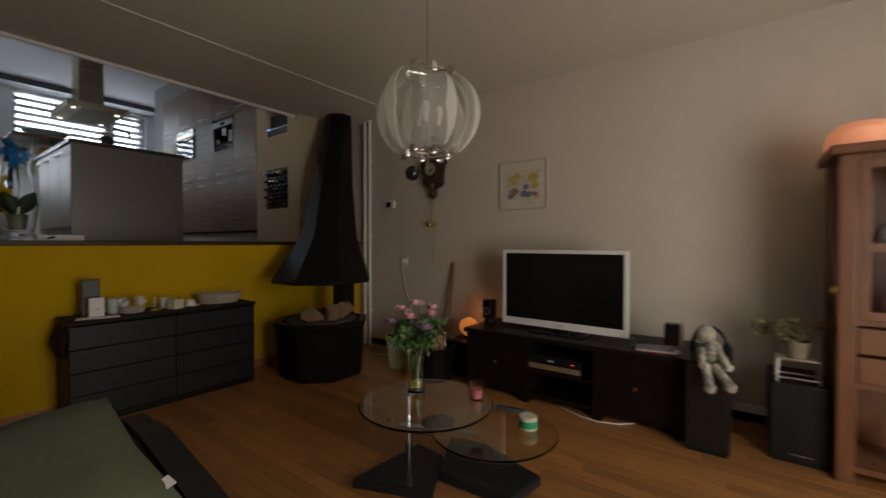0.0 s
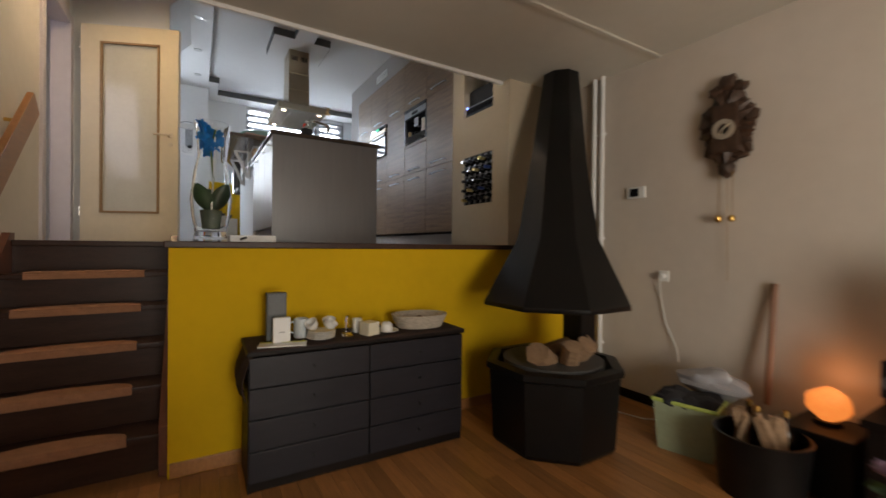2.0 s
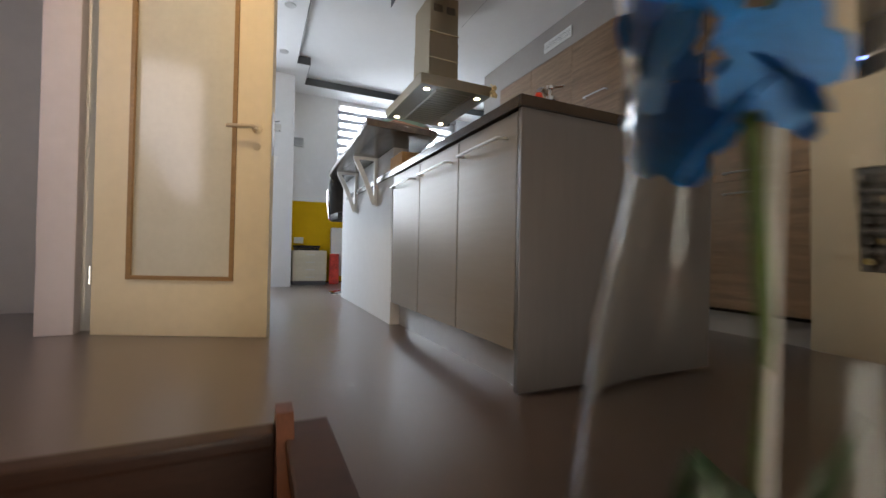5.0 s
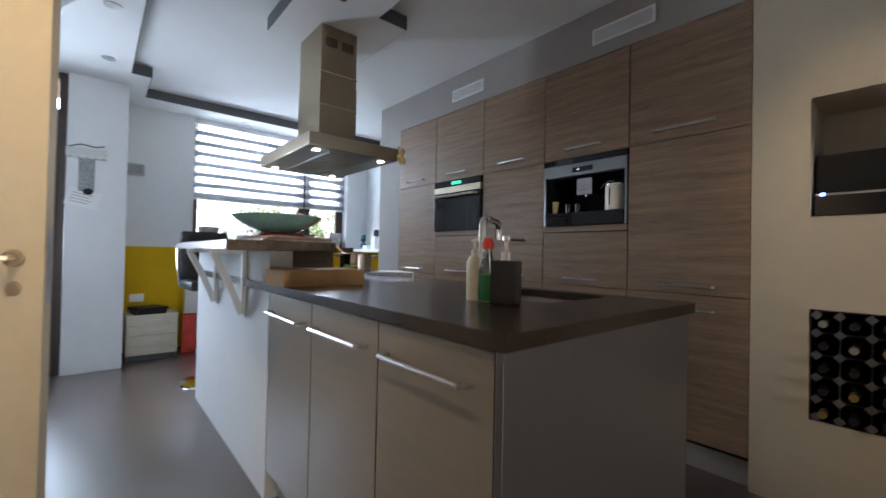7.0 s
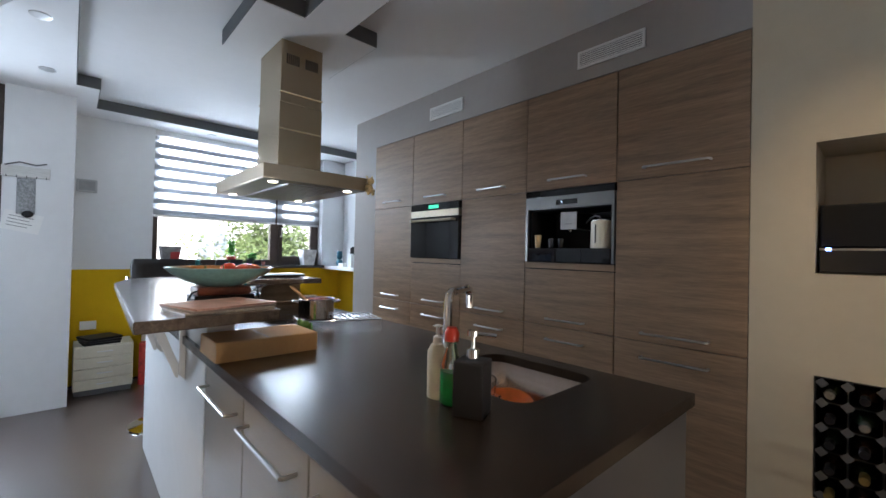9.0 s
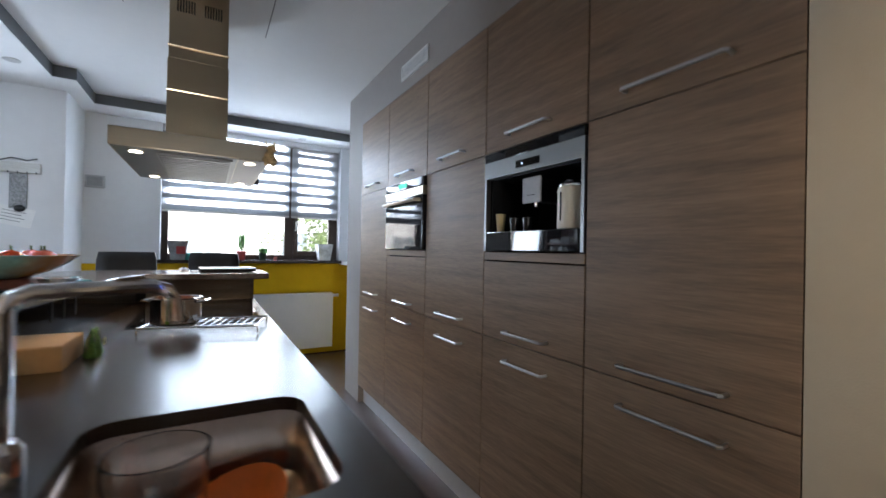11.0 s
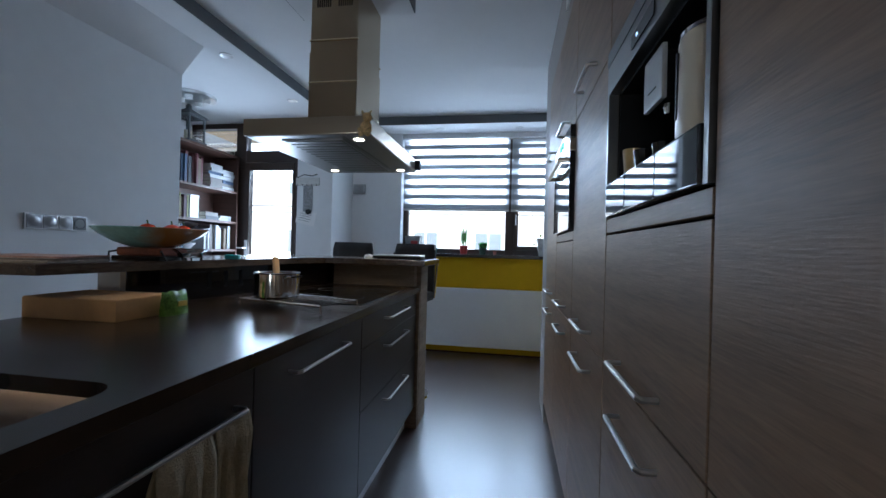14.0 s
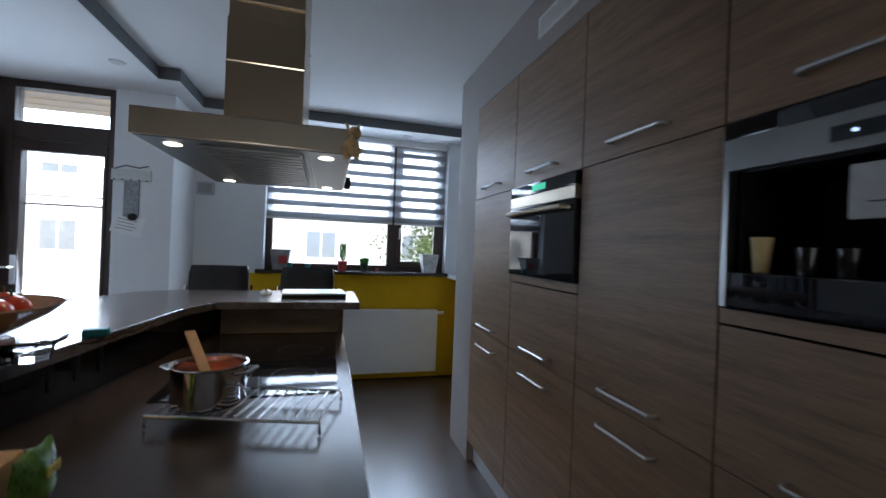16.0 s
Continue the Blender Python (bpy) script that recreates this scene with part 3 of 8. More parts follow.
part("brew_head", box(B(), -0.050, 0.054, 0.014, 0.024, 0.198, 0.302, 0.003), mat("light_grey_satin_plastic", (0.42, 0.42, 0.43), 0.4), cof, "light grey brewing head")
part("head_text_line", box(B(), -0.02, 0.025, 0.0128, 0.0139, 0.228, 0.2305), M_BLACK, cof, smooth=False)
part("head_carrier", box(B(), -0.03, 0.034, 0.0245, 0.30, 0.205, 0.295), M_BLACK, cof, smooth=False)
part("spout", lathe(B(), [(0.006, 0), (0.009, 0.02), (0.0, 0.02)], 14, (0.0, 0.045, 0.184)), M_CHROME, cof)
M_JUG = mat("cream_white_plastic", (0.76, 0.70, 0.57), 0.35, var=0.03)
JX, JY = 0.193, 0.054
jug = part("milk_jug", lathe(B(), [(0.0, 0.086), (0.060, 0.086), (0.062, 0.092), (0.060, 0.232), (0.057, 0.240), (0.0, 0.240)], 28, (JX, JY, 0)), M_JUG, cof, "cream white insulated milk jug")
part("lid", lathe(B(), [(0.0, 0.2405), (0.058, 0.2405), (0.058, 0.247), (0.05, 0.254), (0, 0.256)], 28, (JX, JY, 0)), M_CHROME, jug)
part("level_strip", box(B(), JX - 0.012, JX - 0.006, JY - 0.0625, JY - 0.056, 0.115, 0.218), M_BLACK, jug)
part("milk_hose", tube(B(), [(JX - 0.01, JY, 0.246), (JX - 0.02, JY + 0.01, 0.268), (JX - 0.055, JY + 0.02, 0.275), (JX - 0.09, JY + 0.03, 0.262), (JX - 0.115, JY + 0.03, 0.235)], 0.0045), M_ALU, cof)
cup = solo("cup", lathe(B(), [(0, 0), (0.016, 0), (0.023, 0.082), (0.020, 0.082), (0.014, 0.006), (0, 0.006)], 20), mat("pale_yellow_ceramic", (0.72, 0.55, 0.25), 0.4), "pale yellow beaker in the coffee machine", "cup", at=(cxm - 0.228, YW + 0.043, cm_z + 0.086))
# Two added cups stand in for window reflections on the tray.
for k, dx in enumerate((-0.13, -0.07)):
    solo("glint_cup", lathe(B(), [(0, 0), (0.016, 0), (0.022, 0.058), (0.019, 0.058), (0.014, 0.005), (0, 0.005)], 18), M_BLACKGLOSS, "small glossy dark cup added for window glints on the tray", "cup", "espresso cups", at=(cxm + dx, YW + 0.04 + 0.02 * k, cm_z + 0.086))
part("display", box(B(), -0.07, 0.07, -0.0085, -0.006, HH - 0.095, HH - 0.065), M_BLACKGLOSS, cof)
part("display_light", box(B(), -0.034, -0.026, -0.0095, -0.0085, HH - 0.083, HH - 0.077), glow("blue_white_display", (0.6, 0.75, 1.0), 1.2), cof)

# oven
cxo = (COLS[3] + COLS[4]) / 2
ov = thing("oven", (cxo, YW, cm_z), "built-in black glass oven with steel bar handle", "oven")
part("oven_door", box(B(), -HW, HW, -0.02, 0.02, 0.0, HH - 0.11, 0.003), M_BLACKGLOSS, ov)
part("oven_body", box(B(), -HW + 0.005, HW - 0.005, 0.021, 0.5, 0.0, HH - 0.005), M_BLACKMETAL, ov)
part("control_panel", box(B(), -HW, HW, -0.02, 0.02, HH - 0.055, HH, 0.003), M_BLACKGLOSS, ov)
part("steel_strip", box(B(), -HW, HW, -0.021, 0.02, HH - 0.108, HH - 0.057, 0.003), M_STEEL, ov)
h = tube(B(), [(-0.25, -0.02, HH - 0.14), (-0.25, -0.055, HH - 0.14), (0.25, -0.055, HH - 0.14), (0.25, -0.02, HH - 0.14)], 0.011)
part("handle", h, M_STEEL, ov, "thick steel bar handle")
part("clock_display", box(B(), -0.06, 0.06, -0.0225, -0.02, HH - 0.042, HH - 0.014), glow("green_display", (0.05, 0.65, 0.32), 0.4), ov, "green lit oven display")

# air vents in the bulkhead
for vx in (-6.95, -5.62):
    v = thing("air_vent", (vx, YW, 3.62), "white slotted air vent grille in the bulkhead", "vent", "air vents")
    bm = B()
    box(bm, -0.19, 0.19, -0.006, 0.003, -0.05, -0.036)
    box(bm, -0.19, 0.19, -0.006, 0.003, 0.036, 0.05)
    box(bm, -0.19, -0.176, -0.006, 0.003, -0.036, 0.036)
    box(bm, 0.176, 0.19, -0.006, 0.003, -0.036, 0.036)
    part("frame", bm, M_WHITE, v, smooth=False)
    part("backing", box(B(), -0.176, 0.176, 0.000, 0.003, -0.036, 0.036), M_GAPGREY, v, smooth=False)
    for k in range(6):
        part("slat", box(B(), -0.176, 0.176, -0.005, -0.001, -0.032 + 0.0115 * k, -0.026 + 0.0115 * k), M_WHITE, v, smooth=False)

# media player in the recess
ply = thing("media_player", (-4.535, YW + 0.02, NZ0), "black media player with silver strip in the wall recess", "media player")
part("body", box(B(), -0.225, 0.225, 0.0, 0.30, 0.004, 0.10, 0.004), M_BLACKGLOSS, ply)
part("silver_strip", box(B(), -0.225, 0.225, -0.003, 0.002, 0.092, 0.100), M_ALU, ply)
part("status_light", box(B(), -0.205, -0.190, -0.005, 0.0, 0.090, 0.102), glow("blue_status_light", (0.15, 0.25, 1.0), 6), ply)
solo("loudspeaker", box(B(), -0.225, 0.225, 0, 0.26, 0, 0.17, 0.006), M_BLACK, "black centre loudspeaker in the wall recess", "loudspeaker", at=(-4.535, YW + 0.06, NZ0 + 0.105))

# wine rack
rack = thing("wine_rack", (-4.535, YW, RZ0), "black plastic wine rack set in the wall", "wine rack")
part("backing", box(B(), -0.23, 0.23, 0.30, 0.32, 0, 0.475), M_BLACK, rack)
CELL = 0.0945
for k in range(6):
    part("shelf", box(B(), -0.232, 0.232, 0.012, 0.30, k * CELL, k * CELL + 0.005), M_BLACK, rack, smooth=False)
for j in range(6):
    part("divider", box(B(), -0.234 + j * 0.0928, -0.229 + j * 0.0928, 0.012, 0.30, 0.0, 0.475), M_BLACK, rack, smooth=False)
corner = None
for j in range(6):
    for k in range(6):
        q = new("corner_star", corner.data if corner else mesh_of("corner_star", prism(B(), [(0.02, 0), (0, 0.02), (-0.02, 0), (0, -0.02)], 0.006, pose(0, 0, 0, 90)), mat("grey_rack_plastic", (0.10, 0.10, 0.105), 0.4), False))
        q.parent = rack
        q.location = (max(-0.212, min(0.212, -0.232 + j * 0.0928)), 0.010, max(0.02, min(0.455, k * CELL)))
        corner = corner or q
BOTTLES = [("dark_green_bottle_glass", (0.012, 0.02, 0.012)), ("brown_bottle_glass", (0.02, 0.010, 0.006))]
bm_b = [mat(n, c, 0.08) for n, c in BOTTLES]
caps = [mat("gold_foil", (0.55, 0.42, 0.16), 0.3, 0.9), mat("dark_foil", (0.03, 0.03, 0.035), 0.3, 0.6), mat("silver_foil", (0.6, 0.6, 0.6), 0.25, 0.9), mat("blue_foil", (0.04, 0.07, 0.25), 0.3, 0.5)]
pick = [0, 1, 1, 1, 2, 1, 0, 1, 2, 1, 1, 1, 2, 0, 1, 1, 3, 1, 1, 0, 2, 1, 1, 3, 1]
for j in range(5):
    for k in range(5):
        bx, bz = -4.535 - 0.1856 + j * 0.0928, RZ0 + k * CELL + 0.006
        bt = thing("wine_bottle", (bx, YW - 0.055, bz + 0.04), "dark glass wine bottle lying in the rack", "wine bottle", "wine bottles")
        nz = [(0, 0.29), (0.036, 0.288), (0.037, 0.13), (0.030, 0.10), (0.0145, 0.07), (0.0135, 0.012), (0, 0.012)]
        part("bottle", lathe(B(), nz[::-1], 14, m=pose(0, 0, 0, -90)), bm_b[(j + k) % 2], bt)
        part("foil", lathe(B(), [(0, 0.0), (0.0145, 0.0), (0.0155, 0.012), (0.0148, 0.06)], 14, m=pose(0, 0.005, 0, -90)), caps[pick[j * 5 + k]], bt)

# ---- island ----
IX0, IX1, IY0, IY1 = -7.64, -4.96, 0.985, 1.91
CZ = 2.09
isl = thing("kitchen_island", (-6.3, 1.45, KF), "grey-brown laminate kitchen island with dark worktop", "kitchen island")
ox, oy = -6.3, 1.45
bm = B()
box(bm, IX0 - ox, -6.02 - ox, IY0 + 0.03 - oy, IY1 - 0.03 - oy, 0.14, CZ - 0.034 - KF)
box(bm, -6.02 - ox, IX1 - 0.02 - ox, IY0 + 0.03 - oy, IY1 - 0.03 - oy, 0.14, 0.62)
box(bm, -6.02 - ox, IX1 - 0.02 - ox, IY0 + 0.03 - oy, 1.36 - oy, 0.62, CZ - 0.034 - KF)
part("carcass", bm, M_ISLE_END, isl, smooth=False)
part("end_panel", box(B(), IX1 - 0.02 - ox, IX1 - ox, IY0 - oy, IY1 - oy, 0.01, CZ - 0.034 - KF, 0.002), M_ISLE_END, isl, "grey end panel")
part("end_panel", box(B(), IX0 - 0.03 - ox, IX0 - ox, IY0 + 0.02 - oy, IY1 + 0.02 - oy, 0.0, CZ - 0.034 - KF, 0.002), M_BARSTONE, isl, "wood-grained end panel by the aisle")
part("plinth", box(B(), IX0 - ox, IX1 - 0.06 - ox, IY0 + 0.06 - oy, IY1 - 0.06 - oy, 0.0, 0.135), M_PLINTH, isl, "pale grey plinth", smooth=False)
for x0, x1 in ((-5.40, -4.98), (-5.84, -5.40), (-6.29, -5.84)):
    d = part("door", box(B(), x0 + 0.003 - ox, x1 - 0.003 - ox, IY0 - oy, IY0 + 0.02 - oy, 0.14, CZ - 0.041 - KF, 0.002), M_ISLAND, isl)
    a, b = x0 + 0.05 - ox, x1 - 0.06 - ox
    bar_handle(d, (a, IY0 - oy, CZ - 0.115 - KF), (b, IY0 - oy, CZ - 0.115 - KF), (0, -1, 0), 0.0055, 0.035)
north = [(-5.90, -4.985, 0.14, CZ - 0.041 - KF, -5.83, -5.28, 0.075), (-6.63, -5.90, 0.14, CZ - 0.041 - KF, -6.43, -6.06, 0.06)]
for z0, z1 in ((0.14, 0.50), (0.50, 0.765), (0.765, CZ - 0.041 - KF)):
    north.append((IX0 + 0.002, -6.63, z0, z1, -7.33, -6.94, 0.05))
for x0, x1, z0, z1, h0, h1, dz in north:
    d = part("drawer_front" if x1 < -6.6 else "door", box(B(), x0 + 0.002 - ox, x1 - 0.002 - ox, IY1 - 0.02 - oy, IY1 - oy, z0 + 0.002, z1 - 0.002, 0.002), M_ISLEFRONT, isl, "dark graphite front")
    bar_handle(d, (h0 - ox, IY1 - oy, z1 - dz), (h1 - ox, IY1 - oy, z1 - dz), (0, 1, 0), 0.006, 0.035)

# worktop with the sink cut out
SX0, SX1, SY0, SY1 = -5.62, -5.20, 1.46, 1.85
bm = B()
t0, t1 = CZ - 0.034, CZ
box(bm, IX0 - 0.01, SX0, IY0 - 0.015, IY1 + 0.02, t0, t1)
box(bm, SX1, IX1 + 0.015, IY0 - 0.015, IY1 + 0.02, t0, t1)
box(bm, SX0, SX1, IY0 - 0.015, SY0, t0, t1)
box(bm, SX0, SX1, SY1, IY1 + 0.02, t0, t1)
for cx, cy, sx, sy in ((SX0, SY0, 1, 1), (SX1, SY0, -1, 1), (SX0, SY1, 1, -1), (SX1, SY1, -1, -1)):
    arc = [(cx, cy)] + [(cx + sx * 0.06 * (1 - math.sin(a)), cy + sy * 0.06 * (1 - math.cos(a))) for a in [radians(d) for d in range(0, 91, 15)]]
    prism(bm, arc, t1 - t0, Matrix.Translation((0, 0, t0)))
bmesh.ops.remove_doubles(bm, verts=bm.verts, dist=0.0001)
wt = solo("worktop", bm, M_COUNTER, "dark brown composite worktop on the island", "worktop", smooth=False)


def sink_bowl(bm, x0, x1, y0, y1, z1, depth, r=0.06):
    def ring(inset, z, rr):
        pts = []
        for (cx, cy), base in (((x1 - rr - inset, y1 - rr - inset), 0), ((x0 + rr + inset, y1 - rr - inset), 90), ((x0 + rr + inset, y0 + rr + inset), 180), ((x1 - rr - inset, y0 + rr + inset), 270)):
            pts += [bm.verts.new((cx + rr * math.cos(radians(base + a)), cy + rr * math.sin(radians(base + a)), z)) for a in (0, 22.5, 45, 67.5, 90)]
        return pts
    rings = [ring(0.0, z1, r), ring(0.004, z1 - depth * 0.8, r), ring(0.02, z1 - depth * 0.95, r), ring(0.05, z1 - depth, r), ring(0.12, z1 - depth - 0.006, 0.03)]
    for a, b in zip(rings, rings[1:]):
        for k in range(len(a)):
            bm.faces.new((a[k], a[(k + 1) % len(a)], b[(k + 1) % len(b)], b[k]))
    bm.faces.new(rings[-1])
    return bm


# Brushed steel, with the orange bowl's reflection painted in as a brown tint.
M_SINK = mat("bowl_reflection_sink_steel", (0.50, 0.40, 0.34), 0.26, 1.0, var=0.08, scale=3, stretch=(1, 20, 1), bump=0.06, bscale=30)
sk = thing("sink", (-5.34, 1.645, CZ), "undermounted stainless steel kitchen sink", "sink")
sbm = sink_bowl(B(), SX0 + 5.34, SX1 + 5.34, SY0 - 1.645, SY1 - 1.645, -0.03, 0.17)
sb = part("bowl", sbm, M_SINK, sk)
md = sb.modifiers.new("thick", "SOLIDIFY")
md.thickness, md.offset = 0.002, 0
part("drain", lathe(B(), [(0, 0), (0.04, 0), (0.045, 0.004), (0.03, 0.005), (0, 0.003)], 20, (-0.07, 0.01, -0.2055)), M_CHROME, sk)

# bar: white wall, brackets, splash boards, raised top
bar = thing("breakfast_bar", (-6.9, 1.3, KF), "raised L-shaped breakfast bar behind the hob", "breakfast bar")
bx, by = -6.9, 1.3
BZ = 2.27
part("white_wall", box(B(), -7.90 - bx, -6.30 - bx, 0.985 - by, 1.085 - by, 0, BZ - 0.036 - KF, 0.004), M_WALL_KIT, bar, "white painted bar wall", smooth=False)
part("end_wall", box(B(), -7.90 - bx, -7.68 - bx, 1.087 - by, 1.93 - by, 0, BZ - 0.036 - KF, 0.004), M_BARSTONE, bar, "wood-grained bar end", smooth=False)
top = [(-5.94, 0.73), (-5.985, 1.14), (-7.25, 1.28), (-7.45, 1.35), (-7.45, 2.0), (-7.96, 2.0), (-7.96, 1.06), (-7.85, 0.88), (-7.48, 0.785)]
tb = prism(B(), [(x - bx, y - by) for x, y in top], 0.036, Matrix.Translation((0, 0, BZ - 0.036 - KF)))
bmesh.ops.bevel(tb, geom=[e for e in tb.edges], offset=0.003, segments=1, affect="EDGES")
part("bar_top", tb, M_BARTOP, bar, "dark grey-brown wooden bar top", smooth=False)
part("splash", prism(B(), [(-6.32 - bx, 1.088 - by), (-7.3 - bx, 1.25 - by), (-7.676 - bx, 1.33 - by), (-7.676 - bx, 1.09 - by)], BZ - 0.039 - CZ, Matrix.Translation((0, 0, CZ - KF + 0.002))), M_BLACKGLOSS, bar, "dark glossy splash panel", smooth=False)
part("splash", box(B(), -7.676 - bx, -7.60 - bx, 1.34 - by, 1.90 - by, CZ - KF + 0.002, BZ - 0.038 - KF, 0.003), M_BARSTONE, bar, "tan wood-grained splash board", smooth=False)
for x in (-7.29, -6.67):
    # wall leg, top arm and a concave diagonal brace round an open triangle
    at_ = Matrix.Translation((x - bx, 0.983 - by, BZ - 0.036 - KF)) @ pose(0, 0, 0, 90, 0, 90)
    br_ = B()
    prism(br_, [(0, -0.335), (0, 0), (-0.022, 0), (-0.022, -0.31)], 0.024, at_)
    prism(br_, [(-0.024, 0), (-0.165, 0), (-0.165, -0.018), (-0.024, -0.018)], 0.024, at_)
    prism(br_, [(-0.165, -0.020), (-0.132, -0.020), (-0.075, -0.13), (-0.024, -0.265), (-0.024, -0.325), (-0.035, -0.318), (-0.095, -0.165)], 0.024, at_)
    part("bracket", br_, M_WHITE, bar, "white braced bracket under the bar top", smooth=False)
for k in range(3):
    part("socket", box(B(), -6.75 - 0.09 * k - bx, -6.67 - 0.09 * k - bx, 1.135 + 0.0148 * k - by, 1.15 + 0.0148 * k - by, CZ + 0.045 - KF, CZ + 0.125 - KF, 0.006), M_BLACK, bar, "black socket")

# hob
hob = thing("hob", (-7.05, 1.62, CZ), "black glass induction hob in the worktop", "hob")
part("glass_plate", box(B(), -0.36, 0.36, -0.255, 0.265, 0.0005, 0.004, 0.001), M_BLACKGLOSS, hob)
for px_, py_, r_ in ((-0.18, 0.12, 0.09), (-0.18, -0.12, 0.075), (0.16, 0.12, 0.075), (0.16, -0.12, 0.1)):
    g = B()
    tube(g, [(px_ + r_ * math.cos(radians(a)), py_ + r_ * math.sin(radians(a)), 0.0042) for a in range(0, 361, 12)], 0.0006, 4)
    part("zone_ring", g, mat("grey_zone_print", (0.12, 0.12, 0.12), 0.4) if px_ == -0.18 and py_ == 0.12 else bpy.data.materials["grey_zone_print"], hob)

# cooker hood
HX0, HX1, HY0, HY1, HZ = -7.58, -6.68, 1.30, 1.90, 2.838
hd = thing("cooker_hood", (-7.13, 1.60, HZ), "brushed steel island cooker hood with four lit spots", "cooker hood")
bm = B()
box(bm, -0.45, 0.45, -0.30, 0.30, 0.0, 0.075, 0.003)
part("canopy_rim", bm, M_STEEL, hd)
slope = B()
lo = [slope.verts.new((sx * 0.45, sy * 0.30, 0.075)) for sx, sy in ((-1, -1), (1, -1), (1, 1), (-1, 1))]
hi = [slope.verts.new((sx * 0.185, sy * 0.135, 0.11)) for sx, sy in ((-1, -1), (1, -1), (1, 1), (-1, 1))]
for k in range(4):
    slope.faces.new((lo[k], lo[(k + 1) % 4], hi[(k + 1) % 4], hi[k]))
slope.faces.new(hi)
part("canopy_top", slope, M_STEEL, hd, smooth=False)
part("underside_plate", box(B(), -0.44, 0.44, -0.292, 0.165, -0.003, -0.0004), M_DARKSTEEL, hd, "dark steel underside", smooth=False)
part("light_strip", box(B(), -0.44, 0.44, 0.169, 0.292, -0.003, -0.0004), M_DARKSTEEL, hd, "dark steel lamp strip", smooth=False)
part("filter", box(B(), -0.38, 0.38, -0.15, 0.15, -0.007, -0.003, 0.002), mat("hood_filter_steel", (0.32, 0.32, 0.32), 0.4, 1.0, scale=60), hd, "grey metal grease filter")
for k in range(15):
    part("filter_slat", box(B(), -0.37 + k * 0.05, -0.335 + k * 0.05, -0.14, 0.14, -0.011, -0.007, 0.001), M_DARKSTEEL, hd, smooth=False)
part("chimney", box(B(), -0.18, 0.18, -0.13, 0.13, 0.09, 0.50, 0.003), M_CHIMNEY, hd, "lower sleeve of the steel chimney")
part("chimney_sleeve", box(B(), -0.176, 0.176, -0.126, 0.126, 0.50, SOF - HZ, 0.003), M_CHIMNEY, hd, "upper sleeve of the steel chimney")
# Seam bars coloured as highlights, only on the two faces that shine.
for zr in (0.345, 0.56):
    for sx in (-1, 1):
        part("seam_highlight_bead", rod(B(), (sx * 0.1785, -0.13, zr), (sx * 0.1785, 0.13, zr), 0.005, 10), M_SEAM, hd)
for g0 in (-0.095, 0.02):
    for k in range(7):
        part("vent_slot", box(B(), 0.175, 0.1772, g0 + k * 0.0115, g0 + k * 0.0115 + 0.006, 0.73, 0.79), M_BLACK, hd, smooth=False)
for sx in (-1, 1):
    for sy in (-1, 1):
        lamp = part("lamp_ring", lathe(B(), [(0.026, 0), (0.034, 0.002), (0.034, 0.005), (0.0, 0.005)], 20, (sx * 0.36, sy * 0.22, -0.004)), M_CHROME, hd)
        part("lamp_lens", lathe(B(), [(0, 0), (0.023, 0), (0.023, 0.002), (0, 0.002)], 20, (sx * 0.36, sy * 0.22, -0.0055)), M_SPOT, lamp, "lit warm lens")

# ---- hall door ----
hinge, free = Vector((-6.487, -0.50, 0)), Vector((-6.15, 0.298, 0))
ang = math.degrees(math.atan2(free.y - hinge.y, free.x - hinge.x))
dr = thing("door_1", (hinge.x, hinge.y, KF + 0.002), "open cream painted door with a tall glass panel", "door", rz=ang, kind="structure")
DW = (free - hinge).length
DH = 2.09
bm = B()
box(bm, 0, 0.18, -0.02, 0.02, 0, DH)
box(bm, DW - 0.18, DW, -0.02, 0.02, 0, DH)
box(bm, 0.18, DW - 0.18, -0.02, 0.02, 0, 0.29)
box(bm, 0.18, DW - 0.18, -0.02, 0.02, DH - 0.17, DH)
part("leaf", bm, M_DOOR, dr, smooth=False)
part("glass_panel", box(B(), 0.18, DW - 0.18, -0.006, 0.006, 0.29, DH - 0.17), M_FROST, dr, "milky glass panel", smooth=False)
bm = B()
for s in (-1, 1):
    for a in ((0.170, 0.190, 0.280, DH - 0.160), (DW - 0.190, DW - 0.170, 0.280, DH - 0.160)):
        box(bm, a[0], a[1], s * 0.014, s * 0.030, a[2], a[3])
    for z in (0.280, DH - 0.180):
        box(bm, 0.190, DW - 0.190, s * 0.014, s * 0.030, z, z + 0.02)
part("glazing_bead", bm, M_BEAD, dr, "brown glazing bead", smooth=False)
for s in (-1, 1):
    hb = B()
    tube(hb, [(DW - 0.07, s * 0.02, 1.05), (DW - 0.07, s * 0.06, 1.05), (DW - 0.085, s * 0.068, 1.05), (DW - 0.20, s * 0.068, 1.05)], 0.009)
    lathe(hb, [(0, 0), (0.026, 0), (0.024, 0.008), (0, 0.008)], 18, m=Matrix.Translation((DW - 0.07, s * 0.02, 1.05)) @ pose(0, 0, 0, -90 * s))
    lathe(hb, [(0, 0), (0.02, 0), (0.018, 0.006), (0, 0.006)], 18, m=Matrix.Translation((DW - 0.07, s * 0.02, 0.96)) @ pose(0, 0, 0, -90 * s))
    part("handle", hb, M_NICKEL, dr, "satin nickel lever handle")
part("latch_plate", box(B(), DW - 0.001, DW + 0.002, -0.011, 0.011, 0.92, 1.14, 0.001), M_ALU, dr, "steel latch plate")
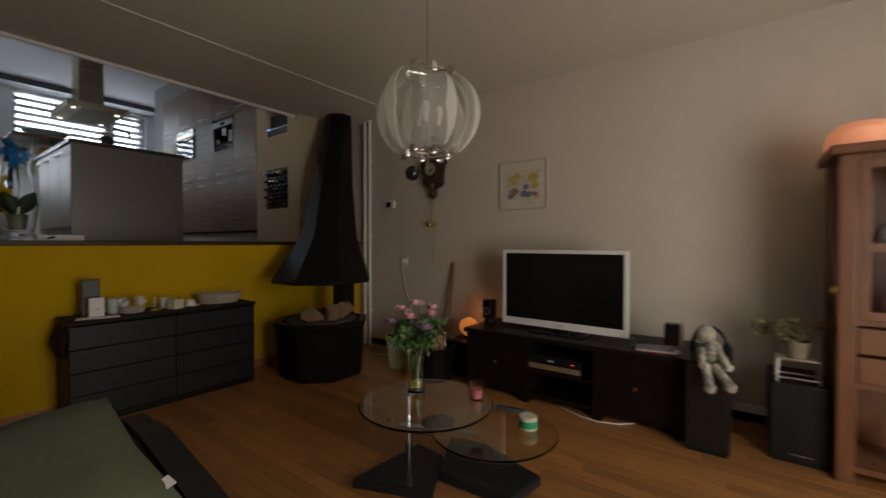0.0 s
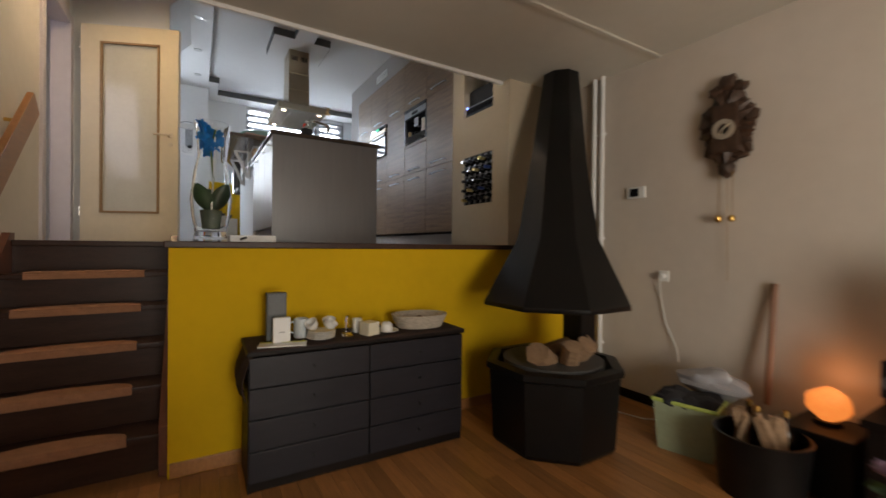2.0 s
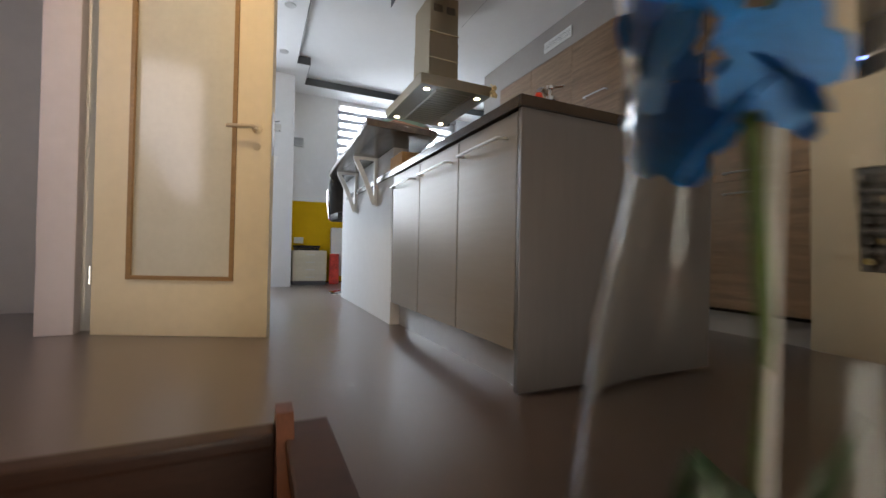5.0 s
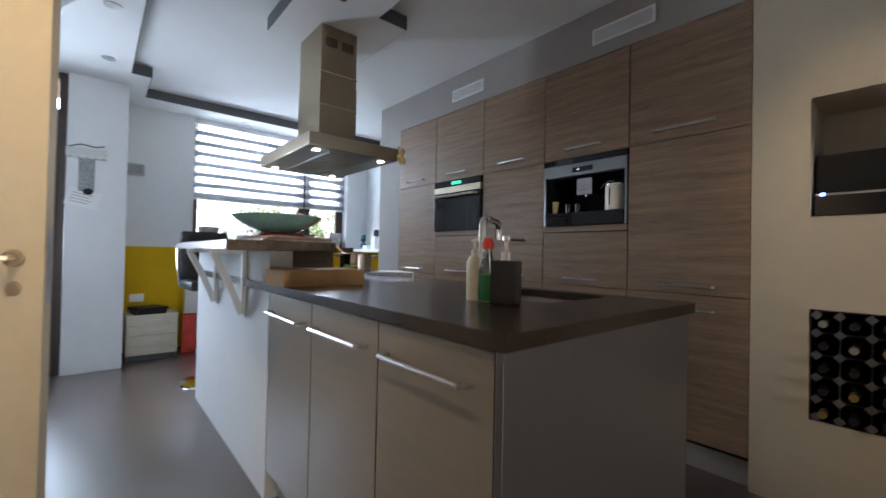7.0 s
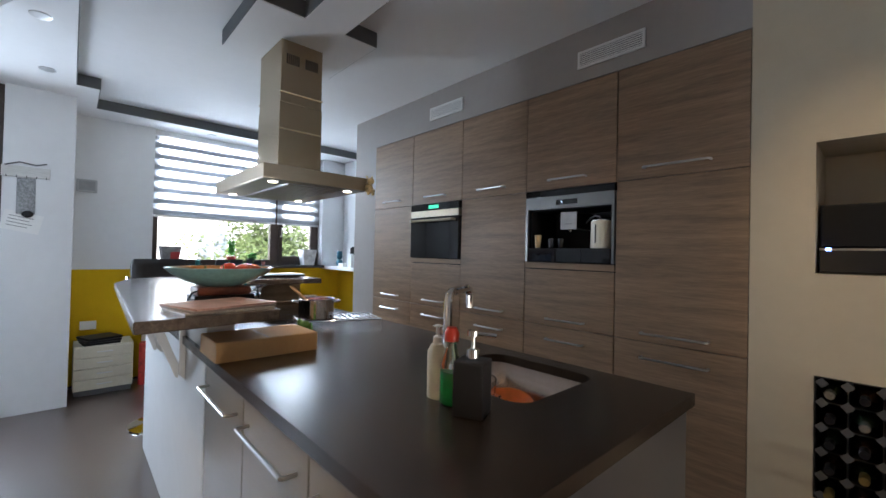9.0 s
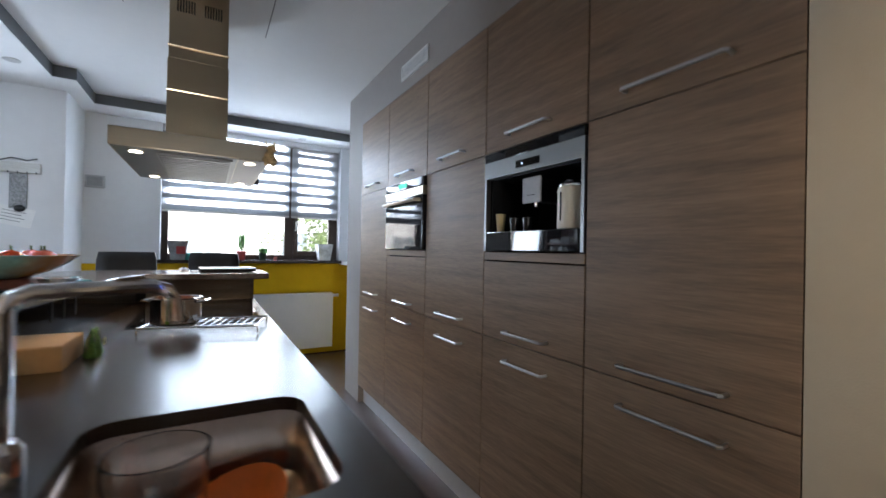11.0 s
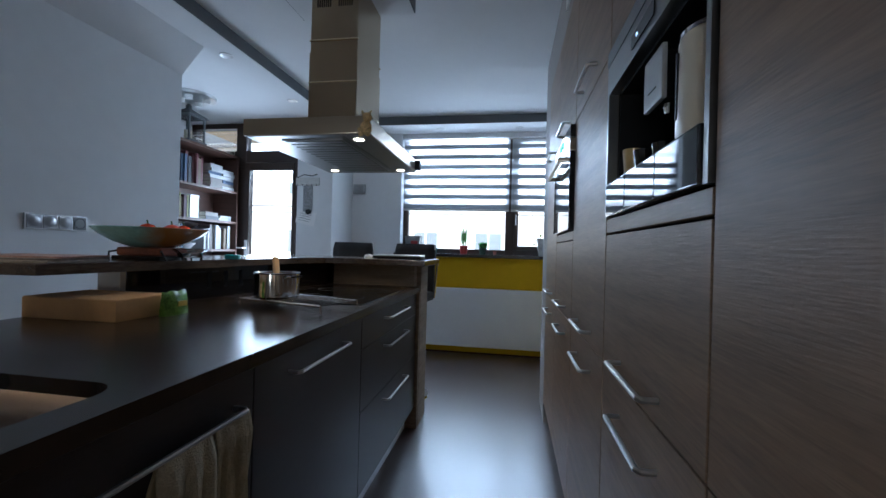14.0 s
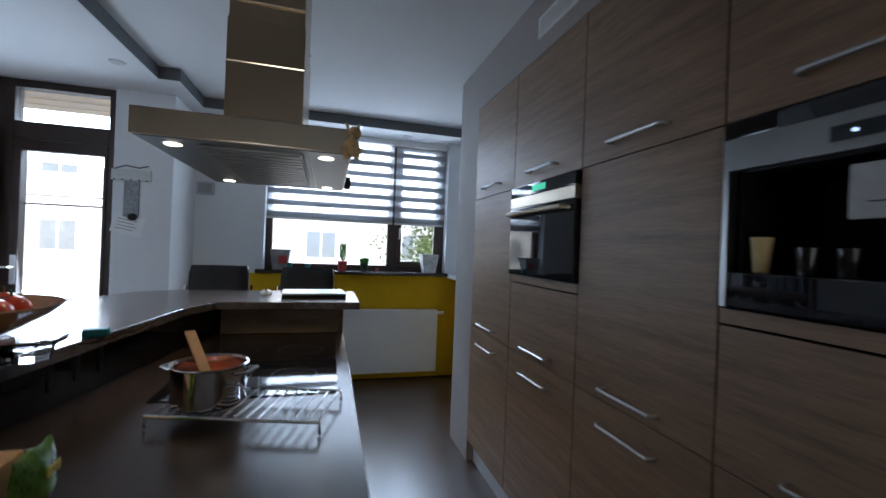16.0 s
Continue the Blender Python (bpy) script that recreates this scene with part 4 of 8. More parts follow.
for zh in (0.25, 1.85):
    part("hinge", rod(B(), (-0.008, -0.022, zh), (-0.008, -0.022, zh + 0.09), 0.007, 10), M_ALU, dr)
bm = B()
for x0, x1 in ((DX0 - 0.06, DX0 + 0.03), (DX1 - 0.03, DX1 + 0.06)):
    box(bm, x0, x1, YS - 0.13, YS + 0.02, KF, DZ + 0.06, 0.004)
box(bm, DX0 + 0.03, DX1 - 0.03, YS - 0.13, YS + 0.02, DZ - 0.03, DZ + 0.06, 0.004)
structure("door_frame", bm, M_DOORFRAME, "lilac-white painted door frame", "door frame")

# ---- handrail ----
rail = thing("handrail", (-4.9, YS + 0.08, 1.6), "varnished wooden handrail board on the stair wall", "handrail")
e0, e1 = Vector((-5.16 + 4.9, 0, 2.16 - 1.6)), Vector((-3.75 + 4.9, 0, 0.80 - 1.6))
d = (e1 - e0).normalized()
L = (e1 - e0).length
rot = math.degrees(math.atan2(-d.z, d.x))
rb = box(B(), 0, L, -0.02, 0.02, -0.165, 0.0, 0.008, Matrix.Translation(e0) @ pose(0, 0, 0, 0, rot))
part("board", rb, M_RAILWOOD, rail)
for f in (0.12, 0.85):
    p = e0 + d * L * f + Vector((0, 0, -0.08))
    part("bracket", rod(B(), p + Vector((0, -0.08, 0)), p + Vector((0, -0.018, 0)), 0.012), M_BRASS, rail, "brass wall bracket")

# ---- kitchen window, blind, sill ----
win = thing("window_1", (XW - 0.16, (WY0 + WY1) / 2, WZ0), "dark brown framed window above the sill", "window", kind="structure")
hw, hh = (WY1 - WY0) / 2, WZ1 - WZ0
post = 2.50 - (WY0 + WY1) / 2
bm = B()
for y0, y1 in ((-hw, -hw + 0.06), (hw - 0.06, hw), (post - 0.05, post + 0.05)):
    box(bm, -0.035, 0.035, y0, y1, 0, hh, 0.004)
for z0, z1 in ((0, 0.06), (hh - 0.06, hh)):
    box(bm, -0.035, 0.035, -hw + 0.06, post - 0.05, z0, z1, 0.004)
    box(bm, -0.035, 0.035, post + 0.05, hw - 0.06, z0, z1, 0.004)
part("window_frame", bm, M_WINFRAME, win)
bm = B()
for y0, y1 in ((post + 0.05, post + 0.10), (hw - 0.11, hw - 0.06)):
    box(bm, 0.0, 0.05, y0, y1, 0.06, hh - 0.06, 0.004)
for z0, z1 in ((0.06, 0.11), (hh - 0.11, hh - 0.06)):
    box(bm, 0.0, 0.05, post + 0.10, hw - 0.11, z0, z1, 0.004)
part("casement", bm, M_WINFRAME, win)
part("window_handle", tube(B(), [(0.05, post + 0.075, 0.36), (0.085, post + 0.075, 0.36), (0.085, post + 0.075, 0.47)], 0.009), M_ALU, win)
for y0, y1 in ((-hw + 0.06, post - 0.05), (post + 0.10, hw - 0.11)):
    p = part("pane", box(B(), -0.006, 0.0, y0, y1, 0.06, hh - 0.06), M_GLASS, win, smooth=False)
    p.visible_shadow = False
bl = thing("roller_blind", (XW - 0.07, (WY0 + WY1) / 2, WZ1), "grey and sheer striped double roller blind", "blind")
part("cassette", box(B(), -0.04, 0.04, -hw + 0.005, hw - 0.005, -0.075, -0.003, 0.01), M_ALU, bl)
PER = 0.118
for s, (y0, y1) in enumerate(((-hw + 0.01, post - 0.012), (post + 0.012, hw - 0.01))):
    for k in range(7):
        z1 = -0.075 - PER * k
        part("sheer_band", box(B(), -0.001, 0.001, y0, y1, z1 - PER * 0.52, z1), M_BLINDSHEER, bl, smooth=False)
        part("dense_band", box(B(), -0.001, 0.001, y0, y1, z1 - PER, z1 - PER * 0.52), M_BLINDGREY, bl, smooth=False)
    part("bottom_bar", box(B(), -0.012, 0.012, y0, y1, -0.075 - PER * 7 - 0.022, -0.075 - PER * 7, 0.004), M_ALU, bl)

# ---- terrace door and transoms ----
TX = -9.22
td = thing("window_2", (TX, -0.45, KF), "dark brown terrace door with transom windows", "terrace door", kind="structure")
oy = -0.45
Y0, Y1 = -1.15, 0.196
bm = B()
for y0, y1 in ((Y0, Y0 + 0.06), (-0.572, -0.452), (Y1 - 0.05, Y1)):
    box(bm, -0.05, 0.05, y0 - oy, y1 - oy, 0, SOF - KF - 0.002, 0.004)
for z0, z1 in ((2.115, 2.246), (SOF - KF - 0.058, SOF - KF - 0.002), (0, 0.05)):
    for y0, y1 in ((Y0 + 0.06, -0.572), (-0.452, Y1 - 0.05)):
        box(bm, -0.05, 0.05, y0 - oy, y1 - oy, z0, z1, 0.004)
part("window_frame", bm, M_WINFRAME, td)
bm = B()
box(bm, -0.02, 0.055, -0.45 - oy, -0.40 - oy, 0.05, 2.11, 0.004)
box(bm, -0.02, 0.055, Y1 - 0.075 - oy, Y1 - 0.052 - oy, 0.05, 2.11, 0.004)
for z0, z1 in ((0.05, 0.16), (0.80, 0.88), (2.03, 2.11)):
    box(bm, -0.02, 0.055, -0.40 - oy, Y1 - 0.075 - oy, z0, z1, 0.004)
part("door_leaf", bm, M_WINFRAME, td)
part("glazing_bar", box(B(), 0.002, 0.012, -0.40 - oy, Y1 - 0.075 - oy, 1.626, 1.638), M_WINFRAME, td, "thin bar across the door glass", smooth=False)
part("lower_panel", box(B(), -0.005, 0.012, -0.40 - oy, Y1 - 0.075 - oy, 0.16, 0.80), mat("blue_grey_door_panel", (0.07, 0.11, 0.14), 0.4, var=0.12, scale=6), td, "blue-grey solid lower panel", smooth=False)
for y0, y1, z0, z1 in ((-0.40, Y1 - 0.075, 0.88, 2.03), (-0.452, Y1 - 0.05, 2.246, SOF - KF - 0.058), (Y0 + 0.06, -0.572, 2.246, SOF - KF - 0.058)):
    p = part("pane", box(B(), -0.006, 0.0, y0 - oy, y1 - oy, z0, z1), M_GLASS, td, smooth=False)
    p.visible_shadow = False
part("side_panel", box(B(), -0.01, 0.012, Y0 + 0.06 - oy, -0.572 - oy, 0.05, 2.115), M_WINFRAME, td, "dark brown wooden side panel", smooth=False)
hp = part("handle_plate", box(B(), 0.055, 0.061, -0.442 - oy, -0.408 - oy, 1.02, 1.24, 0.004), M_WHITEPL, td, "pale handle plate")
part("door_handle", tube(B(), [(0.06, -0.425 - oy, 1.15), (0.105, -0.425 - oy, 1.15), (0.105, -0.54 - oy, 1.15)], 0.009), M_ALU, hp)
sf = thing("soffit", (TX - 0.42, -0.45, SOF), "pale wooden boards under the roof overhang", "soffit", kind="structure")
M_SOFFIT = mat("varnished_soffit_wood", (0.62, 0.42, 0.20), 0.5, var=0.2, scale=4, stretch=(8, 1, 8), alpha_random=0.1)
for k in range(7):
    part("board", box(B(), -0.34 + 0.096 * k, -0.247 + 0.096 * k, -0.72, 0.64, -0.018 - 0.002 * (k % 2), -0.003, 0.002), M_SOFFIT, sf, smooth=False)

# ---- outside: ground, facing houses, a tree ----
structure("ground", box(B(), -400, -10.4, -300, 300, -2.2, -2.0), mat("street_paving", (0.32, 0.31, 0.30), 0.9, var=0.1, scale=0.8), "pale street paving outside", "ground")
M_BRICKW = mat("pale_render", (0.86, 0.84, 0.82), 0.9, var=0.05, scale=0.6)
M_ROOFT = mat("grey_roof_tiles", (0.30, 0.29, 0.29), 0.8, var=0.15, scale=3)
house = None
for k, y0 in enumerate((-29.0, -22.5, -16.0, -9.5, -3.0, 3.5, 10.0, 16.5)):
    if house is None:
        house = thing("terraced_house", (-24, y0, -2), "pale rendered three-storey terraced house across the street", "house", "facing houses")
        bm = B()
        wins = [(0.9, 2.4, 1.0, 2.4), (3.6, 5.4, 0.8, 2.5), (0.9, 2.2, 3.9, 5.2), (3.8, 5.2, 3.9, 5.2), (0.9, 2.2, 6.8, 8.0), (3.8, 5.2, 6.8, 8.0)]
        part("wall", box(B(), -6, 0, 0.01, 6.49, 0, 9.6), M_BRICKW, house, smooth=False)
        part("roof", prism(B(), [(0.5, 9.5), (-3, 12.0), (-6.5, 9.5), (-6.5, 9.3), (0.5, 9.3)], 6.5, Matrix.Translation((0, 6.5, 0)) @ pose(0, 0, 0, 90)), M_ROOFT, house, smooth=False)
        for zb in (3.1, 6.0):
            part("balcony_band", box(B(), 0.0, 0.10, 0.01, 6.49, zb, zb + 0.16, 0.01), M_WHITE, house, "white string course", smooth=False)
        for wy0, wy1, wz0, wz1 in wins:
            w = part("window", box(B(), 0.0, 0.06, wy0, wy1, wz0, wz1, 0.01), M_WHITE, house, "white framed window", smooth=False)
            part("pane", box(B(), 0.06, 0.075, wy0 + 0.1, (wy0 + wy1) / 2 - 0.04, wz0 + 0.1, wz1 - 0.1), mat("far_window_glass", (0.25, 0.28, 0.31), 0.1) if "far_window_glass" not in bpy.data.materials else bpy.data.materials["far_window_glass"], w, smooth=False)
            part("pane", box(B(), 0.06, 0.075, (wy0 + wy1) / 2 + 0.04, wy1 - 0.1, wz0 + 0.1, wz1 - 0.1), bpy.data.materials["far_window_glass"], w, smooth=False)
    else:
        copy_thing(house, pose(-24, y0, -2))

M_LEAF = mat("tree_leaves", (0.115, 0.155, 0.05), 0.6, var=0.4, scale=2)
M_BARK = mat("bark", (0.10, 0.07, 0.05), 0.9, var=0.3, scale=8, bump=0.5, bscale=20)


def leaf_cloud(bm, c, radii, count, size, rng, hollow=0.35):
    """Many small folded leaves scattered in uneven clumps."""
    clumps = [Vector((rng.gauss(0, 0.45), rng.gauss(0, 0.45), rng.gauss(0, 0.4))) for _ in range(max(6, count // 60))]
    for k in range(count):
        b = clumps[k % len(clumps)]
        p = b + Vector((rng.gauss(0, 0.2), rng.gauss(0, 0.2), rng.gauss(0, 0.2)))
        p = Vector((c[0] + p.x * radii[0], c[1] + p.y * radii[1], c[2] + p.z * radii[2]))
        m = Matrix.Translation(p) @ pose(0, 0, 0, rng.uniform(-70, 70), rng.uniform(-70, 70), rng.uniform(0, 360)) @ Matrix.Scale(size * rng.uniform(0.7, 1.4), 4)
        q = [bm.verts.new(m @ Vector(v)) for v in ((0, 0, 0), (0.3, 0.5, 0.12), (0, 1, 0), (-0.3, 0.5, 0.12))]
        bm.faces.new((q[0], q[1], q[2]))
        bm.faces.new((q[0], q[2], q[3]))
    return bm


rng = random.Random(5)
tree = thing("tree", (-21.6, 6.5, -2), "leafy green street tree outside the window", "tree")
tr = B()
rod(tr, (0, 0, 0), (0.05, 0.03, 2.6), 0.16, 12, 0.11)
for a, l in ((20, 1.6), (110, 1.8), (200, 1.5), (290, 1.7), (60, 2.2)):
    rod(tr, (0.05, 0.03, 2.4), (l * 0.6 * math.cos(radians(a)), l * 0.6 * math.sin(radians(a)), 2.6 + l), 0.07, 8, 0.02)
part("trunk", tr, M_BARK, tree)
part("crown", leaf_cloud(B(), (0, 0, 4.6), (1.5, 1.6, 1.5), 5200, 0.17, rng), M_LEAF, tree, smooth=False)

# ---- living room things ----
# chest of drawers, standing slightly askew
ch = thing("chest_of_drawers", (-3.475, 0.67, FL), "black-brown chest of eight drawers before the yellow wall", "chest of drawers", rz=-1.0)
CW, CD, CH = 1.225, 0.362, 0.672
for y in (0.0, CW / 2 - 0.009, CW - 0.018):
    part("side_board", box(B(), -CD, -0.018, y, y + 0.018, 0.0, CH), M_DARKWOOD, ch, smooth=False)
for y0 in (0.018, CW / 2 + 0.009):
    part("bottom_board", box(B(), -CD + 0.01, -0.018, y0, y0 + CW / 2 - 0.027, 0.04, 0.055), M_DARKWOOD, ch, smooth=False)
    part("back_board", box(B(), -CD, -CD + 0.01, y0, y0 + CW / 2 - 0.027, 0.04, CH), M_DARKWOOD, ch, smooth=False)
    part("plinth", box(B(), -0.04, -0.022, y0, y0 + CW / 2 - 0.027, 0.0, 0.04), M_DARKWOOD, ch, smooth=False)
part("top", box(B(), -CD - 0.005, 0.006, -0.008, CW + 0.008, CH, CH + 0.022, 0.004), M_DARKWOOD, ch, smooth=False)
for col in range(2):
    for k in range(4):
        z0, z1 = 0.055 + k * 0.1535, 0.055 + (k + 1) * 0.1535 - 0.006
        y0 = col * CW / 2 + 0.004
        dwr = part("drawer", box(B(), -0.018, 0.0, y0, y0 + CW / 2 - 0.008, z0, z1, 0.003), M_GREYWOOD, ch, "graphite drawer front", smooth=False)
        part("knob", lathe(B(), [(0, 0), (0.007, 0), (0.008, 0.012), (0.0, 0.013)], 12, m=Matrix.Translation((0, y0 + CW / 4, (z0 + z1) / 2)) @ pose(0, 0, 0, 0, 90)), M_BLACKMETAL, dwr)
M_CLOTH = mat("dark_brown_runner_cloth", (0.035, 0.018, 0.014), 0.95, var=0.3, scale=30, bump=0.6, bscale=300)
rb = B()
rows_ = []
for j in range(29):
    u = j / 28
    if u < 0.17:
        yy, zz = -0.018 - 0.02 * math.sin(u * 30), CH + 0.030 - (0.17 - u) / 0.17 * 0.24
    else:
        yy, zz = -0.014 + (u - 0.17) / 0.83 * (CW + 0.02), CH + 0.027
    rows_.append([rb.verts.new((-CD + 0.01 + i * (CD + 0.002) / 8 - (0.03 * math.sin(i * 1.3) if u < 0.1 else 0), yy + (0.012 * math.sin(i * 1.9) if u < 0.15 else 0), zz + 0.0006 * math.sin(i * 2 + j))) for i in range(9)])
for a, b in zip(rows_, rows_[1:]):
    for i in range(8):
        rb.faces.new((a[i], a[i + 1], b[i + 1], b[i]))
run = solo("table_runner", rb, M_CLOTH, "dark brown cloth runner over the chest of drawers", "table runner", at=(-3.475, 0.67, FL), rz=-1.0)
run.modifiers.new("thick", "SOLIDIFY").thickness = 0.003

CHZ = CH + 0.0305
ROTC = pose(-3.475, 0.67, FL, 0, 0, -1.0)


def on_chest(x, y):
    p = ROTC @ Vector((x, y, CHZ))
    return (p.x, p.y, p.z)


M_PORC = mat("white_porcelain", (0.78, 0.77, 0.74), 0.18, var=0.03)
M_CREAM = mat("cream_wax", (0.74, 0.68, 0.52), 0.5, var=0.05)
gb = thing("gift_box", on_chest(-0.17, 0.15), "dark grey box leaning open behind a white box", "box")
part("box", box(B(), -0.05, 0.0, -0.05, 0.05, 0.0, 0.255, 0.003), mat("slate_card", (0.085, 0.095, 0.10), 0.6), gb)
part("lid_panel", box(B(), 0.0, 0.004, -0.042, 0.042, 0.14, 0.246, 0.001), mat("grey_card", (0.12, 0.13, 0.135), 0.5), gb)
wb = thing("white_box", on_chest(-0.115, 0.165), "small white printed box before a grey box", "box")
part("carton", box(B(), -0.02, 0.02, -0.042, 0.042, 0.0, 0.132, 0.002), M_WHITE, wb)
part("print_bar", box(B(), 0.02, 0.0208, -0.013, 0.014, 0.055, 0.058), M_GAPGREY, wb)
bk = thing("booklet", on_chest(-0.06, 0.17), "white booklet with a yellow-green band", "booklet", rz=-15)
part("sheet", box(B(), -0.055, 0.05, -0.12, 0.11, 0, 0.005), M_WHITEPL, bk)
part("band", box(B(), -0.053, -0.03, -0.118, 0.108, 0.005, 0.0058), mat("lime_print", (0.55, 0.55, 0.06), 0.6), bk)
mug_p = [(0, 0), (0.032, 0), (0.036, 0.008), (0.035, 0.095), (0.031, 0.095), (0.031, 0.012), (0, 0.010)]


def mug(at, label, material, scale_=1.0, rz=0):
    t = thing("mug", at, label, "mug", "mugs on the chest", rz=rz)
    part("cup", lathe(B(), [(r * scale_, z * scale_) for r, z in mug_p], 24), material, t)
    part("handle", tube(B(), [(0.034 * scale_ + 0.026 * scale_ * math.sin(radians(a)), 0, 0.05 * scale_ + 0.028 * scale_ * math.cos(radians(a))) for a in range(0, 181, 20)], 0.0045), material, t)
    return t


mug(on_chest(-0.20, 0.28), "pale blue-white porcelain mug with handle", mat("pale_blue_porcelain", (0.62, 0.68, 0.70), 0.2), 1.1, -110)
pl = thing("plate_stack", on_chest(-0.12, 0.37), "stack of white saucers with cups on the chest", "plates")
for k in range(5):
    part("saucer", lathe(B(), [(0, 0), (0.045, 0), (0.075, 0.009), (0.074, 0.012), (0.044, 0.004), (0, 0.004)], 28, (0.002 * (k % 2), 0.0015 * k, k * 0.0085)), M_PORC, pl)
cupp = [(0, 0), (0.02, 0), (0.03, 0.012), (0.036, 0.045), (0.033, 0.045), (0.027, 0.014), (0, 0.006)]
for x, y, tilt in ((-0.02, -0.03, 35), (0.01, 0.035, -30), (-0.03, 0.055, 10)):
    part("teacup", lathe(B(), cupp, 20, m=pose(x, y, 0.058, tilt, 20, 0)), M_PORC, pl)
gls = thing("glass_bell", on_chest(-0.12, 0.52), "small clear glass stopper bottle", "bottle")
part("bottle", lathe(B(), [(0, 0), (0.03, 0), (0.032, 0.012), (0.012, 0.035), (0.01, 0.07), (0.014, 0.085), (0.008, 0.11), (0, 0.115)], 20), M_GLASS, gls)
mug(on_chest(-0.19, 0.60), "white porcelain cup on the chest", M_PORC, 0.85, -40)
solo("square_candle", box(B(), -0.042, 0.042, -0.042, 0.042, 0, 0.075, 0.006), M_CREAM, "cream square candle on the chest", "candle", at=on_chest(-0.09, 0.64), rz=20)
tcp = thing("teacup", on_chest(-0.125, 0.76), "white teacup upturned on its saucer", "teacup")
part("saucer", lathe(B(), [(0, 0), (0.045, 0), (0.072, 0.010), (0.071, 0.013), (0.044, 0.004), (0, 0.004)], 28), M_PORC, tcp)
part("cup", lathe(B(), [(0, 0.058), (0.02, 0.058), (0.034, 0.045), (0.038, 0.006), (0.035, 0.006), (0, 0.05)], 24), M_PORC, tcp)
bs = thing("basket", on_chest(-0.185, 1.01), "pale woven oval basket tray on the chest", "basket", rz=-10)
M_WICK = mat("pale_wicker", (0.48, 0.42, 0.34), 0.9, var=0.35, scale=40, stretch=(1, 1, 4), bump=0.9, bscale=120)
part("shell", lathe(B(), [(0, 0.0), (0.125, 0.0), (0.155, 0.075), (0.158, 0.082), (0.147, 0.082), (0.118, 0.012), (0, 0.012)], 40, squash=(0.85, 1.15)), M_WICK, bs)
for k in range(5):
    part("weave_ring", tube(B(), [((0.129 + 0.0055 * k) * 0.85 * math.cos(radians(a)), (0.129 + 0.0055 * k) * 1.15 * math.sin(radians(a)), 0.010 + 0.014 * k) for a in range(0, 361, 12)], 0.005, 6), M_WICK, bs)
for k, (x, y) in enumerate(((-0.05, -0.08), (-0.06, 0.03), (0.03, 0.08), (0.04, -0.02))):
    solo("pine_cone", ball(B(), (0, 0, 0), 0.028, 2, (1, 1, 0.8), 0.5, k), mat("dry_cone_brown", (0.16, 0.10, 0.06), 0.9) if "dry_cone_brown" not in bpy.data.materials else bpy.data.materials["dry_cone_brown"], "small dry cone in the basket", "cone", "cones in the basket", at=tuple(Vector(on_chest(-0.185 + x, 1.01 + y)) + Vector((0, 0, 0.035))))

# fireplace
FX, FY = -3.20, 2.42
fp = thing("fireplace", (FX, FY, FL), "black steel open fireplace with a leaning faceted hood", "fireplace")
hood = B()
prev = None
# rim, kink above the flare, bend of the flue, ceiling
path = ((-3.20, 2.43, 0.775, 0.462), (-3.205, 2.435, 0.80, 0.462), (-3.415, 2.675, 1.20, 0.292), (-3.57, 2.84, 1.75, 0.225), (-3.80, 3.11, LC, 0.15))
for cx_, cy_, z_, r_ in path:
    ring = [hood.verts.new((cx_ - FX + r_ * math.cos(radians(22.5 + 45 * q_)), cy_ - FY + r_ * math.sin(radians(22.5 + 45 * q_)), z_ - FL)) for q_ in range(8)]
    if prev:
        for q_ in range(8):
            hood.faces.new((prev[q_], prev[(q_ + 1) % 8], ring[(q_ + 1) % 8], ring[q_]))
    prev = ring
hob_ = part("hood", hood, M_BLACKMETAL, fp)
hob_.modifiers.new("thick", "SOLIDIFY").thickness = 0.006
part("fire_tub", lathe(B(), [(0.37, 0.0), (0.39, 0.03), (0.415, 0.45), (0.435, 0.465), (0.435, 0.50), (0.37, 0.505), (0.34, 0.44), (0.30, 0.39), (0, 0.38)], 8, m=pose(0, 0, 0, 0, 0, 22.5)), M_BLACKMETAL, fp, smooth=False)
part("rear_post", box(B(), -0.10, 0.06, 0.20, 0.34, 0.38, 0.95, 0.006), M_BLACKMETAL, fp)
part("tub_ring", lathe(B(), [(0.28, 0.46), (0.31, 0.46), (0.315, 0.51), (0.285, 0.51)], 32), mat("grey_cast_iron", (0.09, 0.088, 0.085), 0.6), fp)
M_LOG = mat("split_beech_log", (0.30, 0.19, 0.11), 0.9, var=0.3, scale=6, stretch=(1, 1, 6), bump=0.5, bscale=40)
for x, y, a, b_, s in ((0.05, -0.12, 60, 20, 0.075), (0.10, 0.10, 40, 100, 0.07), (-0.05, 0.05, 75, 160, 0.08), (0.16, -0.02, 30, 60, 0.06), (0.02, 0.2, 50, 130, 0.06)):
    lg = prism(B(), [(s * math.cos(radians(t)) * (1 + 0.15 * math.sin(t)), s * math.sin(radians(t)) * 0.9) for t in range(0, 360, 40)], 0.26)
    bmesh.ops.translate(lg, verts=lg.verts, vec=(0, 0, -0.13))
    lgo = solo("fire_log", lg, M_LOG, "split beech log stacked in the fireplace", "log", "fire logs", smooth=False)
    lgo.matrix_basis = pose(FX + x, FY + y, 0.44, a, 0, b_)

